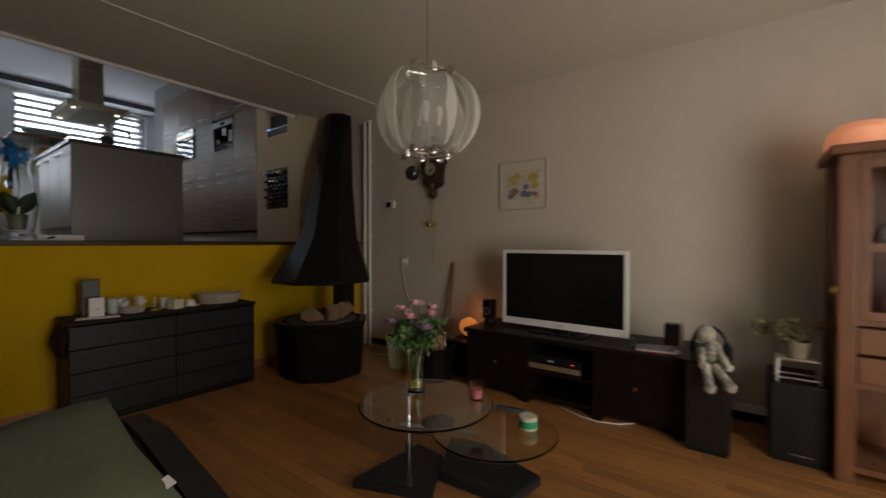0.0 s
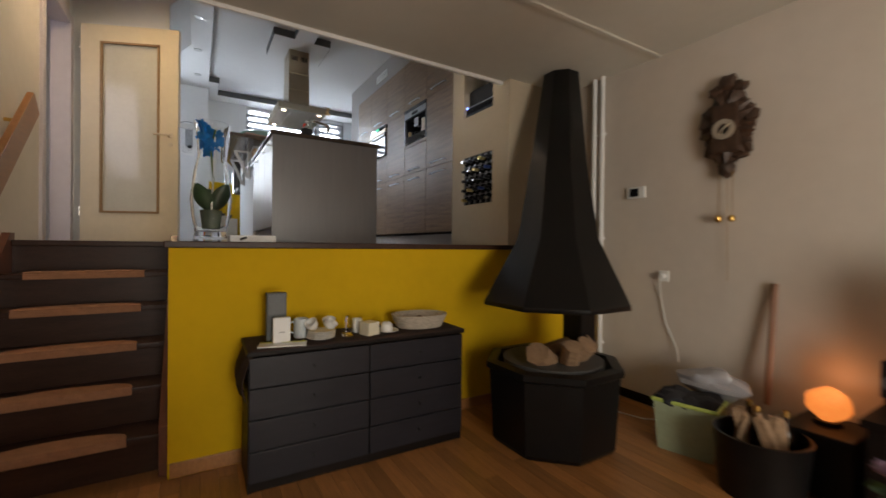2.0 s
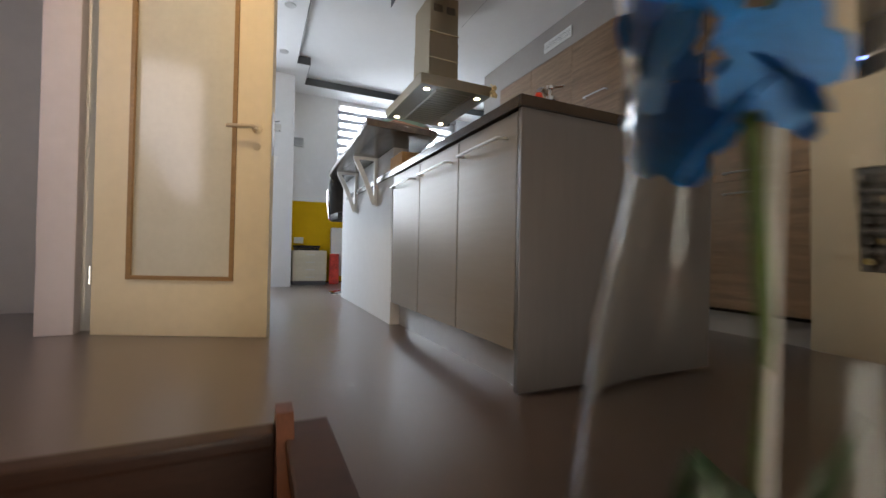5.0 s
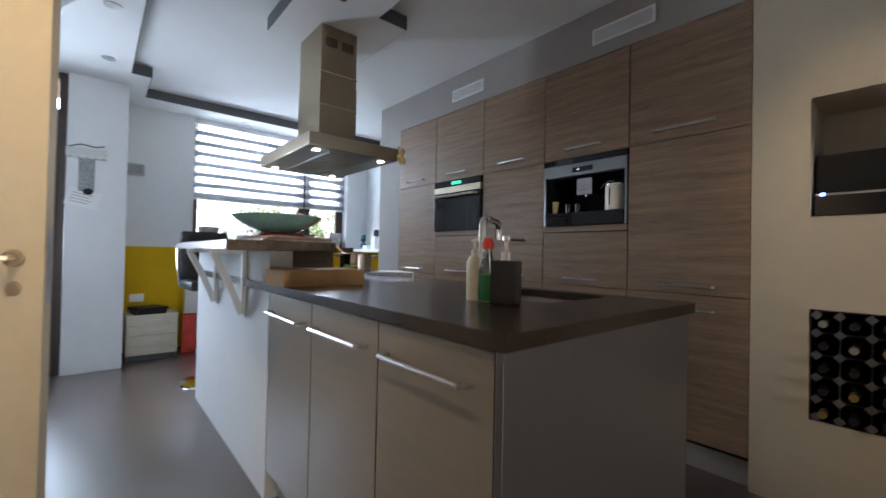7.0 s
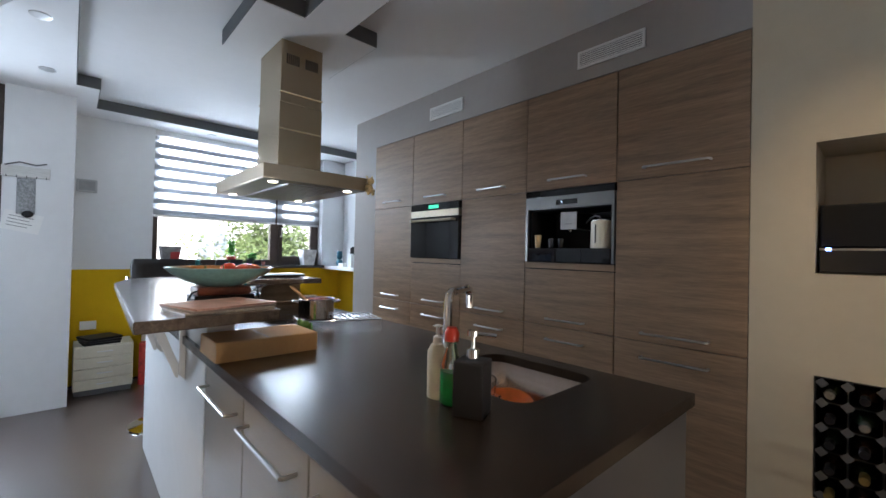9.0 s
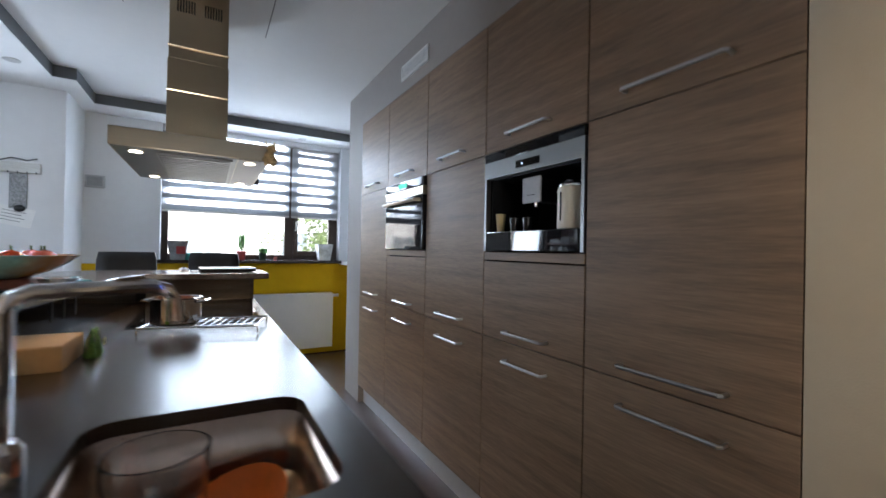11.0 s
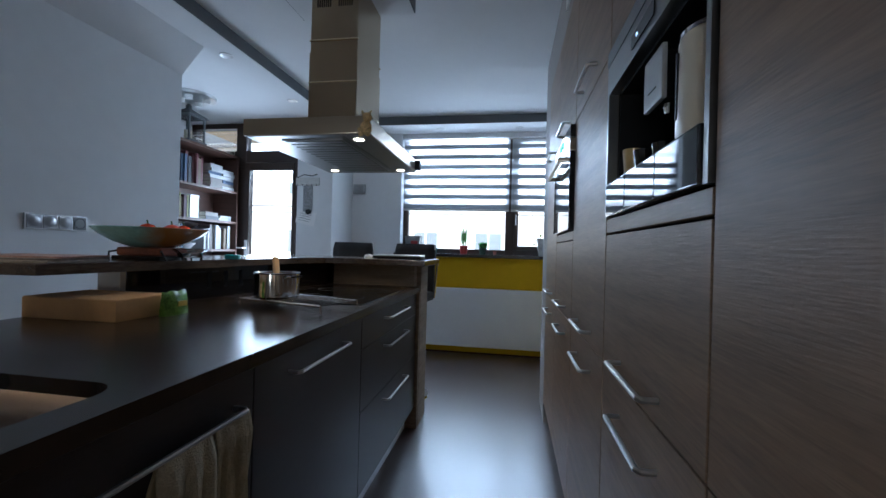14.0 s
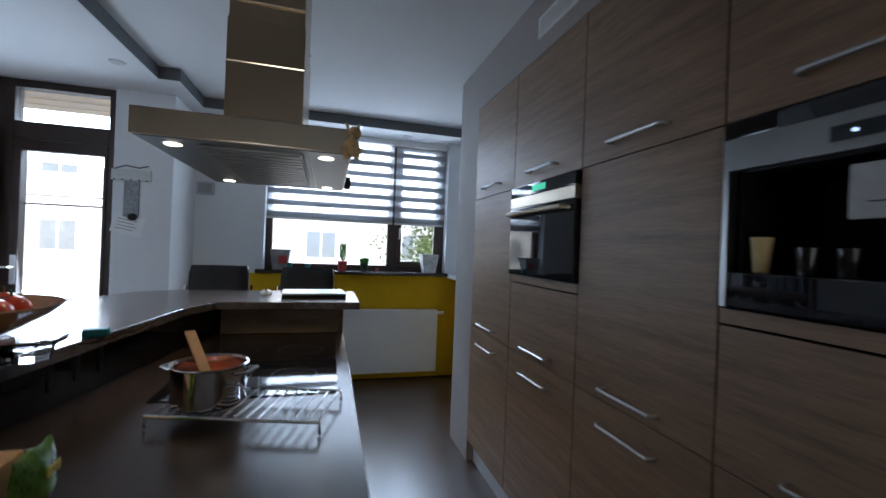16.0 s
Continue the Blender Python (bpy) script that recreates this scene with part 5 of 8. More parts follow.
# heating pipes, thermostat, socket with cable
for x in (-3.70, -3.62):
    pp = thing("heating_pipe", (x, YN - 0.045, FL), "white painted vertical heating pipe", "pipe", "heating pipes")
    part("pipe", rod(B(), (0, 0, 0), (0, 0, LC - FL), 0.02, 14), M_WHITE, pp)
    for z in (0.4, 1.3, 2.2):
        part("clip", rod(B(), (0, 0.0, z), (0, 0.045, z), 0.01, 8), M_WHITE, pp)
ths = thing("thermostat", (-3.32, YN, 1.58), "white wall thermostat with a dark display", "thermostat")
part("case", box(B(), -0.075, 0.075, -0.025, 0, -0.045, 0.045, 0.006), M_WHITEPL, ths)
part("display", box(B(), -0.045, 0.028, -0.028, -0.025, -0.032, 0.032, 0.001), M_BLACKGLOSS, ths)
skt = thing("wall_socket", (-3.09, YN, 0.93), "white wall socket with plug and cable", "socket")
part("plate", box(B(), -0.04, 0.04, -0.012, 0, -0.04, 0.04, 0.004), M_WHITEPL, skt)
part("plug", lathe(B(), [(0, 0), (0.02, 0), (0.017, 0.04), (0, 0.042)], 14, m=Matrix.Translation((0, -0.01, 0)) @ pose(0, 0, 0, 90)), M_WHITEPL, skt)
part("cable", tube(B(), [(0, -0.045, -0.01), (0.0, -0.05, -0.06), (-0.01, -0.02, -0.16), (0.03, -0.02, -0.35), (0.12, -0.03, -0.52), (0.17, -0.1, -0.60)], 0.004), M_WHITEPL, skt)
flr = [(-3.55, 3.38, 0.006), (-3.42, 3.20, 0.006), (-3.25, 3.12, 0.006), (-3.05, 3.18, 0.006), (-2.95, 3.3, 0.01), (-2.93, 3.42, 0.12)]
solo("power_cable", tube(B(), [Vector(p) - Vector((-3.2, 3.2, 0)) for p in flr], 0.005), M_WHITEPL, "white cable lying on the oak floor", "cable", at=(-3.2, 3.2, FL))

# cuckoo clock
M_CARVED = mat("carved_walnut", (0.055, 0.028, 0.016), 0.5, var=0.4, scale=25, bump=0.8, bscale=60)
ck = thing("cuckoo_clock", (-2.65, YN, 1.93), "carved dark walnut cuckoo clock with leaf ornaments", "clock")
cb_ = B()
for k in range(26):
    a = 2 * math.pi * k / 26
    rx, rz_ = 0.15 * (1 + 0.14 * math.sin(5 * a)), 0.25 * (1 + 0.10 * math.sin(7 * a + 1))
    ball(cb_, (rx * 0.82 * math.cos(a), -0.045, rz_ * 0.82 * math.sin(a)), 0.045, 1, (1, 0.7, 1.1), 0.5, k)
box(cb_, -0.085, 0.085, -0.10, 0, -0.17, 0.15, 0.02)
for k in range(18):
    # folded vine leaves round the case
    a = 2 * math.pi * k / 18 + 0.2 * math.sin(3 * k)
    m_ = Matrix.Translation((0.105 * math.cos(a), -0.085, 0.185 * math.sin(a))) @ Matrix.Rotation(-a + math.pi / 2, 4, "Y") @ pose(0, 0, 0, -14)
    q = [cb_.verts.new(m_ @ Vector(v)) for v in ((0, 0, -0.05), (0.032, 0.018, -0.02), (0.02, 0.014, 0.012), (0.03, 0.02, 0.03), (0, 0, 0.065), (-0.03, 0.02, 0.03), (-0.02, 0.014, 0.012), (-0.032, 0.018, -0.02), (0, -0.012, 0))]
    for i in range(8):
        cb_.faces.new((q[i], q[(i + 1) % 8], q[8]))
ball(cb_, (0, -0.05, 0.29), 0.055, 2, (1, 0.7, 1), 0.5, 3)
ball(cb_, (-0.07, -0.05, 0.25), 0.04, 2, (1.2, 0.7, 0.9), 0.5, 8)
ball(cb_, (0.07, -0.05, 0.25), 0.04, 2, (1.2, 0.7, 0.9), 0.5, 5)
ball(cb_, (0, -0.05, -0.27), 0.05, 2, (1.1, 0.7, 1.1), 0.5, 6)
part("carved_case", cb_, M_CARVED, ck)
part("dial", lathe(B(), [(0.035, 0), (0.065, 0), (0.065, 0.012), (0.035, 0.012), (0.035, 0)], 24, m=Matrix.Translation((0, -0.105, -0.02)) @ pose(0, 0, 0, 90)), mat("pale_dial_ring", (0.35, 0.30, 0.24), 0.5), ck)
for a, l in ((60, 0.05), (200, 0.035)):
    part("clock_hand", rod(B(), (0, -0.122, -0.02), (l * math.sin(radians(a)), -0.122, -0.02 + l * math.cos(radians(a))), 0.003, 6), M_CREAM, ck)
for dx in (-0.045, 0.035):
    w = part("weight", lathe(B(), [(0, -0.02), (0.018, -0.012), (0.022, 0.0), (0.018, 0.022), (0.006, 0.03), (0, 0.03)], 16, (dx, -0.06, -0.60)), M_BRASS, ck, "brass pull weight")
    part("chain", rod(B(), (dx, -0.06, -0.26), (dx, -0.06, -0.57), 0.002, 5), M_BRASS, ck)
part("chain", rod(B(), (0.0, -0.05, -0.26), (0.0, -0.03, -1.0), 0.002, 5), M_BRASS, ck)

# framed picture: loose watercolour blotches
pc = thing("picture", (-1.635, YN, 1.67), "pale framed watercolour of yellow trees and blue water", "picture")
bm = B()
for x0, x1, z0, z1 in ((-0.235, -0.222, -0.225, 0.225), (0.222, 0.235, -0.225, 0.225), (-0.222, 0.222, -0.225, -0.212), (-0.222, 0.222, 0.212, 0.225)):
    box(bm, x0, x1, -0.02, 0, z0, z1, 0.002)
part("frame", bm, mat("pale_limed_wood", (0.52, 0.46, 0.38), 0.6, var=0.1, scale=12), pc)
part("mount", box(B(), -0.222, 0.222, -0.008, -0.001, -0.212, 0.212), mat("ivory_mount", (0.60, 0.55, 0.47), 0.8), pc, smooth=False)
part("sheet", box(B(), -0.165, 0.165, -0.0095, -0.008, -0.135, 0.135), mat("watercolour_ground", (0.55, 0.50, 0.40), 0.85, var=0.25, scale=9), pc, smooth=False)
rp = random.Random(3)
inks = [mat("ochre_wash", (0.50, 0.36, 0.10), 0.85, var=0.3, scale=20), mat("blue_grey_wash", (0.16, 0.19, 0.28), 0.85, var=0.3, scale=20), mat("violet_brown_wash", (0.26, 0.17, 0.15), 0.85, var=0.3, scale=20)]
spots_ = [(-0.10, 0.05, 0.055, 0), (-0.05, 0.08, 0.04, 0), (0.10, 0.06, 0.055, 0), (0.12, -0.01, 0.04, 0), (0.03, -0.02, 0.035, 1), (0.01, -0.08, 0.045, 1), (0.06, -0.09, 0.04, 1), (-0.09, -0.06, 0.05, 2), (-0.12, -0.1, 0.03, 1), (0.12, -0.09, 0.03, 2)]
for n_, (x, z, r, c) in enumerate(spots_):
    poly = [(x + r * math.cos(2 * math.pi * k / 11) * rp.uniform(0.65, 1.1), z + 0.8 * r * math.sin(2 * math.pi * k / 11) * rp.uniform(0.65, 1.1)) for k in range(11)]
    part("paint_patch", prism(B(), poly, 0.0006, Matrix.Translation((0, -0.0096 - 0.0007 * n_, 0)) @ pose(0, 0, 0, 90)), inks[c], pc, smooth=False)

# tv unit and television
UX0, UX1, UY0, UZ = -1.86, -0.28, 2.86, 0.51
UT = FL + UZ
tu = thing("tv_unit", (UX0, UY0, FL), "long dark stained wooden television unit with open bay", "tv unit")
UL = UX1 - UX0
part("top", box(B(), -0.02, UL + 0.02, -0.02, 0.56, UZ - 0.035, UZ, 0.006), M_DARKWOOD, tu)
for x in (0.0, 0.49, UL - 0.55, UL - 0.06):
    part("post", box(B(), x, x + 0.06, 0.0, 0.54, 0.0, UZ - 0.035, 0.004), M_DARKWOOD, tu)
part("base", box(B(), 0.06, UL - 0.06, 0.02, 0.54, 0.05, 0.075), M_DARKWOOD, tu)
part("back", box(B(), 0.06, UL - 0.06, 0.52, 0.54, 0.075, UZ - 0.035), M_DARKWOOD, tu)
part("shelf", box(B(), 0.55, UL - 0.55, 0.03, 0.52, 0.23, 0.25), M_DARKWOOD, tu)
for x0, x1 in ((0.06, 0.49), (UL - 0.49, UL - 0.06)):
    d = part("door", box(B(), x0 + 0.004, x1 - 0.004, 0.004, 0.024, 0.08, UZ - 0.04, 0.003), M_DARKWOOD, tu)
    part("knob", lathe(B(), [(0, 0), (0.012, 0), (0.014, 0.02), (0, 0.022)], 14, m=Matrix.Translation(((x0 + x1) / 2, 0.004, 0.27)) @ pose(0, 0, 0, 90)), M_BRASS, d)
dv = thing("video_recorder", (UX0 + 0.72, UY0 + 0.03, FL + 0.25), "black and champagne set-top recorder in the open bay", "recorder")
part("case", box(B(), -0.215, 0.215, 0.004, 0.30, 0.0, 0.12, 0.004), M_BLACK, dv)
part("front_strip", box(B(), -0.215, 0.215, -0.004, 0.004, 0.022, 0.058, 0.002), mat("champagne_metal", (0.62, 0.52, 0.36), 0.35, 0.8), dv)
part("status_light", box(B(), 0.15, 0.170, -0.0015, 0.004, 0.084, 0.088), glow("red_status_light", (1.0, 0.05, 0.05), 1.2), dv)
part("clock_light", box(B(), -0.02, 0.02, -0.0015, 0.004, 0.085, 0.092), glow("cyan_status_light", (0.5, 0.65, 0.7), 0.12), dv)
tvt = thing("television", (-1.145, 3.10, UT), "large flat television with a white frame, switched off", "television", rz=-2)
TW, TH = 0.50, 0.615
bm = B()
b0 = 0.035
box(bm, -TW, -TW + 0.028, -0.03, 0.02, b0, b0 + TH, 0.004)
box(bm, TW - 0.028, TW, -0.03, 0.02, b0, b0 + TH, 0.004)
box(bm, -TW + 0.028, TW - 0.028, -0.03, 0.02, b0 + TH - 0.028, b0 + TH, 0.004)
box(bm, -TW + 0.028, TW - 0.028, -0.03, 0.02, b0, b0 + 0.055, 0.004)
part("frame", bm, M_WHITEPL, tvt, "white plastic frame")
part("screen", box(B(), -TW + 0.028, TW - 0.028, -0.022, -0.01, b0 + 0.055, b0 + TH - 0.028), mat("dark_screen", (0.006, 0.006, 0.007), 0.22), tvt, smooth=False)
part("rear_case", box(B(), -TW + 0.06, TW - 0.06, 0.02, 0.09, b0 + 0.06, b0 + TH - 0.06, 0.02), M_BLACK, tvt)
part("stand", box(B(), -0.22, 0.22, -0.11, 0.11, 0.0, 0.014, 0.004), M_BLACKGLOSS, tvt)
part("neck", box(B(), -0.06, 0.06, -0.01, 0.03, 0.012, b0 + 0.04), M_BLACKGLOSS, tvt)
part("badge", box(B(), -0.03, 0.03, -0.0315, -0.03, b0 + 0.022, b0 + 0.032), M_ALU, tvt)

sp1 = thing("loudspeaker", (-1.84, 3.20, UT), "small black desktop loudspeaker beside the television", "loudspeaker")
part("cabinet", box(B(), -0.045, 0.045, -0.05, 0.05, 0.03, 0.20, 0.01), M_BLACKGLOSS, sp1)
part("foot", lathe(B(), [(0, 0), (0.045, 0), (0.04, 0.03), (0, 0.03)], 20), M_BLACK, sp1)
part("cone", lathe(B(), [(0, 0.01), (0.02, 0.004), (0.034, 0.0), (0.034, 0.008), (0, 0.012)], 20, m=Matrix.Translation((0, -0.052, 0.10)) @ pose(0, 0, 0, -90)), mat("silver_cone", (0.35, 0.35, 0.36), 0.3, 0.7), sp1)
rd = thing("desk_radio", (-0.36, 2.98, UT), "small black desk radio with silver sides", "radio")
part("case", box(B(), -0.045, 0.04, -0.04, 0.04, 0.05, 0.19, 0.006), M_BLACKGLOSS, rd)
part("side_panel", box(B(), 0.04, 0.055, -0.042, 0.042, 0.045, 0.195, 0.004), M_ALU, rd)
part("stand", lathe(B(), [(0, 0), (0.05, 0), (0.045, 0.012), (0.015, 0.02), (0.015, 0.05), (0, 0.05)], 20), M_ALU, rd)
mgz = thing("magazine_pile", (-0.47, 2.96, UT), "few magazines with red and white covers", "magazines", rz=8)
for k, c in enumerate(((0.30, 0.06, 0.05), (0.62, 0.60, 0.57), (0.16, 0.17, 0.20))):
    part("magazine", box(B(), -0.10, 0.11, -0.07, 0.07, 0.008 * k, 0.008 * k + 0.0075, 0.001, pose(0, 0, 0, 0, 0, 7 * k - 6)), mat("cover_print", c, 0.4, var=0.4, scale=25), mgz)
jr = thing("glass_jar", (-0.60, 3.0, UT), "small clear glass candle jar", "jar")
part("jar", lathe(B(), [(0, 0), (0.03, 0), (0.033, 0.05), (0.029, 0.05), (0.027, 0.006), (0, 0.006)], 20), M_GLASS, jr)

# salt lamp on a black subwoofer
sw = thing("subwoofer", (-2.08, 3.22, FL), "black box subwoofer beside the television unit", "subwoofer")
part("cabinet", box(B(), -0.14, 0.14, -0.17, 0.18, 0.02, 0.32, 0.012), M_BLACK, sw)
for x in (-0.11, 0.11):
    for y in (-0.13, 0.13):
        part("foot", lathe(B(), [(0.015, 0), (0.015, 0.02)], 10, (x, y, 0)), M_BLACK, sw)
sl = thing("salt_lamp", (-2.09, 3.25, FL + 0.32), "glowing orange salt crystal lamp on a black box", "lamp")
part("foot", lathe(B(), [(0, 0), (0.06, 0), (0.055, 0.02), (0, 0.02)], 20), M_DARKWOOD, sl)
part("crystal", ball(B(), (0, 0, 0.105), 0.086, 3, (1.05, 1.05, 1.0), 0.14, 4), mat("lit_salt_crystal", (0.9, 0.35, 0.12), 0.6, emit=(1.0, 0.27, 0.05), strength=0.38, var=0.3, scale=12), sl)
lp = bpy.data.lights.new("salt_glow", "POINT")
lp.energy, lp.color, lp.shadow_soft_size = 0.24, (1.0, 0.36, 0.12), 0.08
new("salt_glow", lp).location = (-2.09, 3.34, 0.47)

# crate, basket, broom
cr = thing("storage_crate", (-2.66, 3.03, FL), "pale green plastic crate filled with dark clothes", "crate", rz=14)
M_CRATE = mat("pale_green_plastic", (0.36, 0.42, 0.28), 0.45, var=0.12, scale=6)
bm = B()
lathe(bm, [(0.20, 0.0), (0.235, 0.30), (0.225, 0.30), (0.195, 0.012)], 4, m=pose(0, 0, 0, 0, 0, 45) )
for v in bm.verts:
    v.co.y *= 0.85
part("tub", bm, M_CRATE, cr, smooth=False)
part("rim", tube(B(), [(0.168, 0.143, 0.30), (-0.168, 0.143, 0.30), (-0.168, -0.143, 0.30), (0.168, -0.143, 0.30), (0.168, 0.143, 0.30)], 0.012, 8), mat("lime_green_plastic", (0.42, 0.52, 0.12), 0.4), cr, "lime green rim")
cl = B()
for k in range(9):
    ball(cl, (0.10 * math.sin(k * 2.1), 0.08 * math.cos(k * 1.7), 0.285 + 0.01 * (k % 3)), 0.085, 2, (1, 1, 0.55), 0.4, k)
solo("folded_clothes", cl, mat("black_cloth", (0.02, 0.02, 0.025), 0.95, bump=0.5, bscale=80), "heap of black cloth in the crate", "clothes", at=(-2.66, 3.03, FL), rz=14)
bg = ball(B(), (0, 0, 0), 0.16, 3, (1.2, 0.6, 0.55), 0.5, 11)
solo("plastic_bag", bg, mat("translucent_grey_plastic", (0.42, 0.42, 0.45), 0.25, spec=0.6), "crumpled grey plastic bag behind the crate", "bag", at=(-2.62, 3.22, 0.30))
bq = thing("log_bucket", (-2.24, 2.88, FL), "black metal bucket holding wood scraps and bottles", "bucket")
part("bucket", lathe(B(), [(0, 0), (0.175, 0), (0.20, 0.29), (0.205, 0.30), (0.19, 0.30), (0.165, 0.015), (0, 0.015)], 28), M_BLACKMETAL, bq)
rw = random.Random(8)
for k in range(12):
    a, r = rw.uniform(0, 6.28), rw.uniform(0.02, 0.12)
    st = solo("wood_scrap", box(B(), -0.02, 0.02, -0.014, 0.014, -0.12, 0.12, 0.004), M_LOG, "short piece of firewood in the bucket", "wood scrap", "wood scraps")
    st.matrix_basis = pose(-2.24 + r * math.cos(a), 2.88 + r * math.sin(a), FL + 0.255 + 0.03 * rw.random(), rw.uniform(4, 26), rw.uniform(-16, 16), rw.uniform(0, 360))
for x, y in ((-2.33, 2.98), (-2.17, 2.97), (-2.27, 2.92)):
    bt = thing("glass_bottle", (x, y, FL + 0.17), "brown glass bottle with a gold cap in the bucket", "bottle", "bottles in the bucket")
    part("bottle", lathe(B(), [(0, 0), (0.033, 0), (0.035, 0.12), (0.014, 0.17), (0.013, 0.22), (0, 0.22)], 18), bm_b[1], bt)
    part("cap", lathe(B(), [(0, 0.22), (0.016, 0.215), (0.016, 0.245), (0, 0.246)], 16), M_BRASS, bt)
br = thing("hand_broom", (-2.39, YN - 0.09, FL), "wooden broom standing against the wall", "broom")
part("stick", rod(B(), (0, -0.03, 0.30), (0.0, 0.06, 1.01), 0.018, 12), mat("red_brown_stick", (0.24, 0.12, 0.07), 0.5, var=0.15), br)
part("head", box(B(), -0.12, 0.12, -0.06, 0.0, 0.14, 0.20, 0.01), M_DARKWOOD, br)
part("bristles", box(B(), -0.115, 0.115, -0.055, -0.005, 0.0, 0.142), M_BLACK, br)

# black cabinet with a white toy figure, black loudspeaker, plant
bc = thing("wine_cooler", (-0.14, 3.03, FL), "small black cabinet beside the television unit", "cabinet")
part("body", box(B(), -0.13, 0.09, -0.26, 0.26, 0.02, 0.53, 0.006), M_BLACK, bc)
part("front", box(B(), -0.125, 0.085, -0.275, -0.262, 0.03, 0.52, 0.004), M_BLACKGLOSS, bc)
part("foot", box(B(), -0.12, 0.08, -0.25, 0.25, 0, 0.02), M_BLACK, bc)
M_TOYW = mat("white_and_black_toy_cloth", (0.60, 0.56, 0.48), 0.8, scale=11, dark=(0.015, 0.015, 0.015))
fg = B()
ball(fg, (0, 0, 0.19), 0.05, 2, (1, 1, 1.1))
ball(fg, (0.03, -0.01, 0.09), 0.055, 2, (1, 0.8, 1.3))
for p0, p1, r in (((0.06, -0.03, 0.11), (0.11, -0.08, 0.03), 0.02), ((-0.02, -0.04, 0.11), (-0.01, -0.10, 0.03), 0.02), ((0.05, -0.04, 0.02), (0.12, -0.14, -0.06), 0.026), ((0.0, -0.05, 0.02), (0.03, -0.15, -0.08), 0.026)):
    rod(fg, p0, p1, r, 10, r * 0.9)
    ball(fg, p1, r * 1.3, 1)
solo("toy_figure", fg, M_TOYW, "white and black cloth toy sitting on the black cabinet", "toy figure", at=(-0.17, 2.80, 0.42))
hp = thing("headphones", (-0.16, 2.97, 0.45), "black headphones standing on the black cabinet", "headphones")
part("headband", tube(B(), [(0.085 * math.cos(radians(a)), 0, 0.06 + 0.11 * math.sin(radians(a))) for a in range(0, 181, 15)], 0.012, 8), M_BLACK, hp)
for x in (-0.085, 0.085):
    part("earcup", lathe(B(), [(0, -0.02), (0.04, -0.015), (0.045, 0.01), (0, 0.02)], 18, m=Matrix.Translation((x, 0, 0.045)) @ pose(0, 0, 0, 0, 90)), M_BLACK, hp)
sb2 = thing("floor_loudspeaker", (0.26, 3.13, FL), "black floor loudspeaker before the wall", "loudspeaker")
part("cabinet", box(B(), -0.13, 0.13, -0.2, 0.2, 0.02, 0.44, 0.008), M_BLACK, sb2)
part("foot", box(B(), -0.12, 0.12, -0.19, 0.19, 0.0, 0.02), M_BLACK, sb2)
part("badge", box(B(), -0.05, 0.05, -0.2015, -0.2, 0.05, 0.055), M_ALU, sb2)
ps = thing("plant_stand", (0.25, 3.03, FL + 0.44), "small silver wire plant stand on the loudspeaker", "plant stand")
for x in (-0.09, 0.09):
    for y in (-0.06, 0.06):
        part("leg", rod(B(), (x, y, 0), (x, y, 0.13), 0.006, 8), M_ALU, ps)
for z in (0.02, 0.125):
    part("ring", tube(B(), [(-0.09, -0.06, z), (0.09, -0.06, z), (0.09, 0.06, z), (-0.09, 0.06, z), (-0.09, -0.06, z)], 0.006, 6), M_ALU, ps)
part("shelf", box(B(), -0.085, 0.085, -0.055, 0.055, 0.118, 0.124), M_WHITE, ps)
M_DRY = mat("dried_plant", (0.20, 0.16, 0.09), 0.9, var=0.4, scale=9)
pt = thing("dried_plant", (0.25, 3.03, FL + 0.564), "dried grey-brown plant in a clay pot", "plant")
part("pot", lathe(B(), [(0, 0), (0.045, 0), (0.06, 0.09), (0.064, 0.1), (0.056, 0.1), (0.04, 0.01), (0, 0.01)], 22), mat("grey_clay", (0.25, 0.21, 0.17), 0.8, var=0.2, scale=15), pt)
part("twigs", leaf_cloud(B(), (0, 0, 0.17), (0.11, 0.09, 0.09), 420, 0.035, random.Random(2)), M_DRY, pt, smooth=False)
pst = B()
for k in range(10):
    a = k * 0.63
    tube(pst, [(0, 0, 0.09), (0.05 * math.cos(a), 0.04 * math.sin(a), 0.16), (0.10 * math.cos(a), 0.08 * math.sin(a), 0.21 + 0.02 * (k % 3))], 0.002, 5)
part("stems", pst, M_DRY, pt)
solo("skirting_cable_duct", box(B(), -0.4, 0.55, -0.03, 0, 0, 0.05, 0.004), M_WHITEPL, "white cable duct along the wall foot", "cable duct", at=(0.25, YN - 0.016, FL + 0.07))

# display cabinet with a half-dome lamp on top
M_CHERRY = mat("red_brown_cherry_wood", (0.16, 0.065, 0.028), 0.35, var=0.28, scale=4, stretch=(8, 8, 1), bump=0.1, bscale=20)
dc = thing("display_cabinet", (0.39, 2.86, FL), "red-brown wooden display cabinet with glazed doors", "cabinet")
DCW, DCD, DCH = 1.05, 0.45, 1.66
for x in (0.0, DCW - 0.07):
    for y in (0.0, DCD - 0.07):
        part("post", box(B(), x, x + 0.07, y, y + 0.07, 0, DCH, 0.006), M_CHERRY, dc)
part("cornice", box(B(), -0.04, DCW + 0.04, -0.04, DCD + 0.02, DCH, DCH + 0.05, 0.012), M_CHERRY, dc)
part("back", box(B(), 0.07, DCW - 0.07, DCD - 0.03, DCD - 0.01, 0.05, DCH), M_CHERRY, dc)
part("side_panel", box(B(), 0.025, 0.04, 0.07, DCD - 0.07, 0.05, 0.80), M_CHERRY, dc)
part("side_pane", box(B(), 0.03, 0.036, 0.07, DCD - 0.07, 0.80, DCH), M_GLASS, dc, smooth=False)
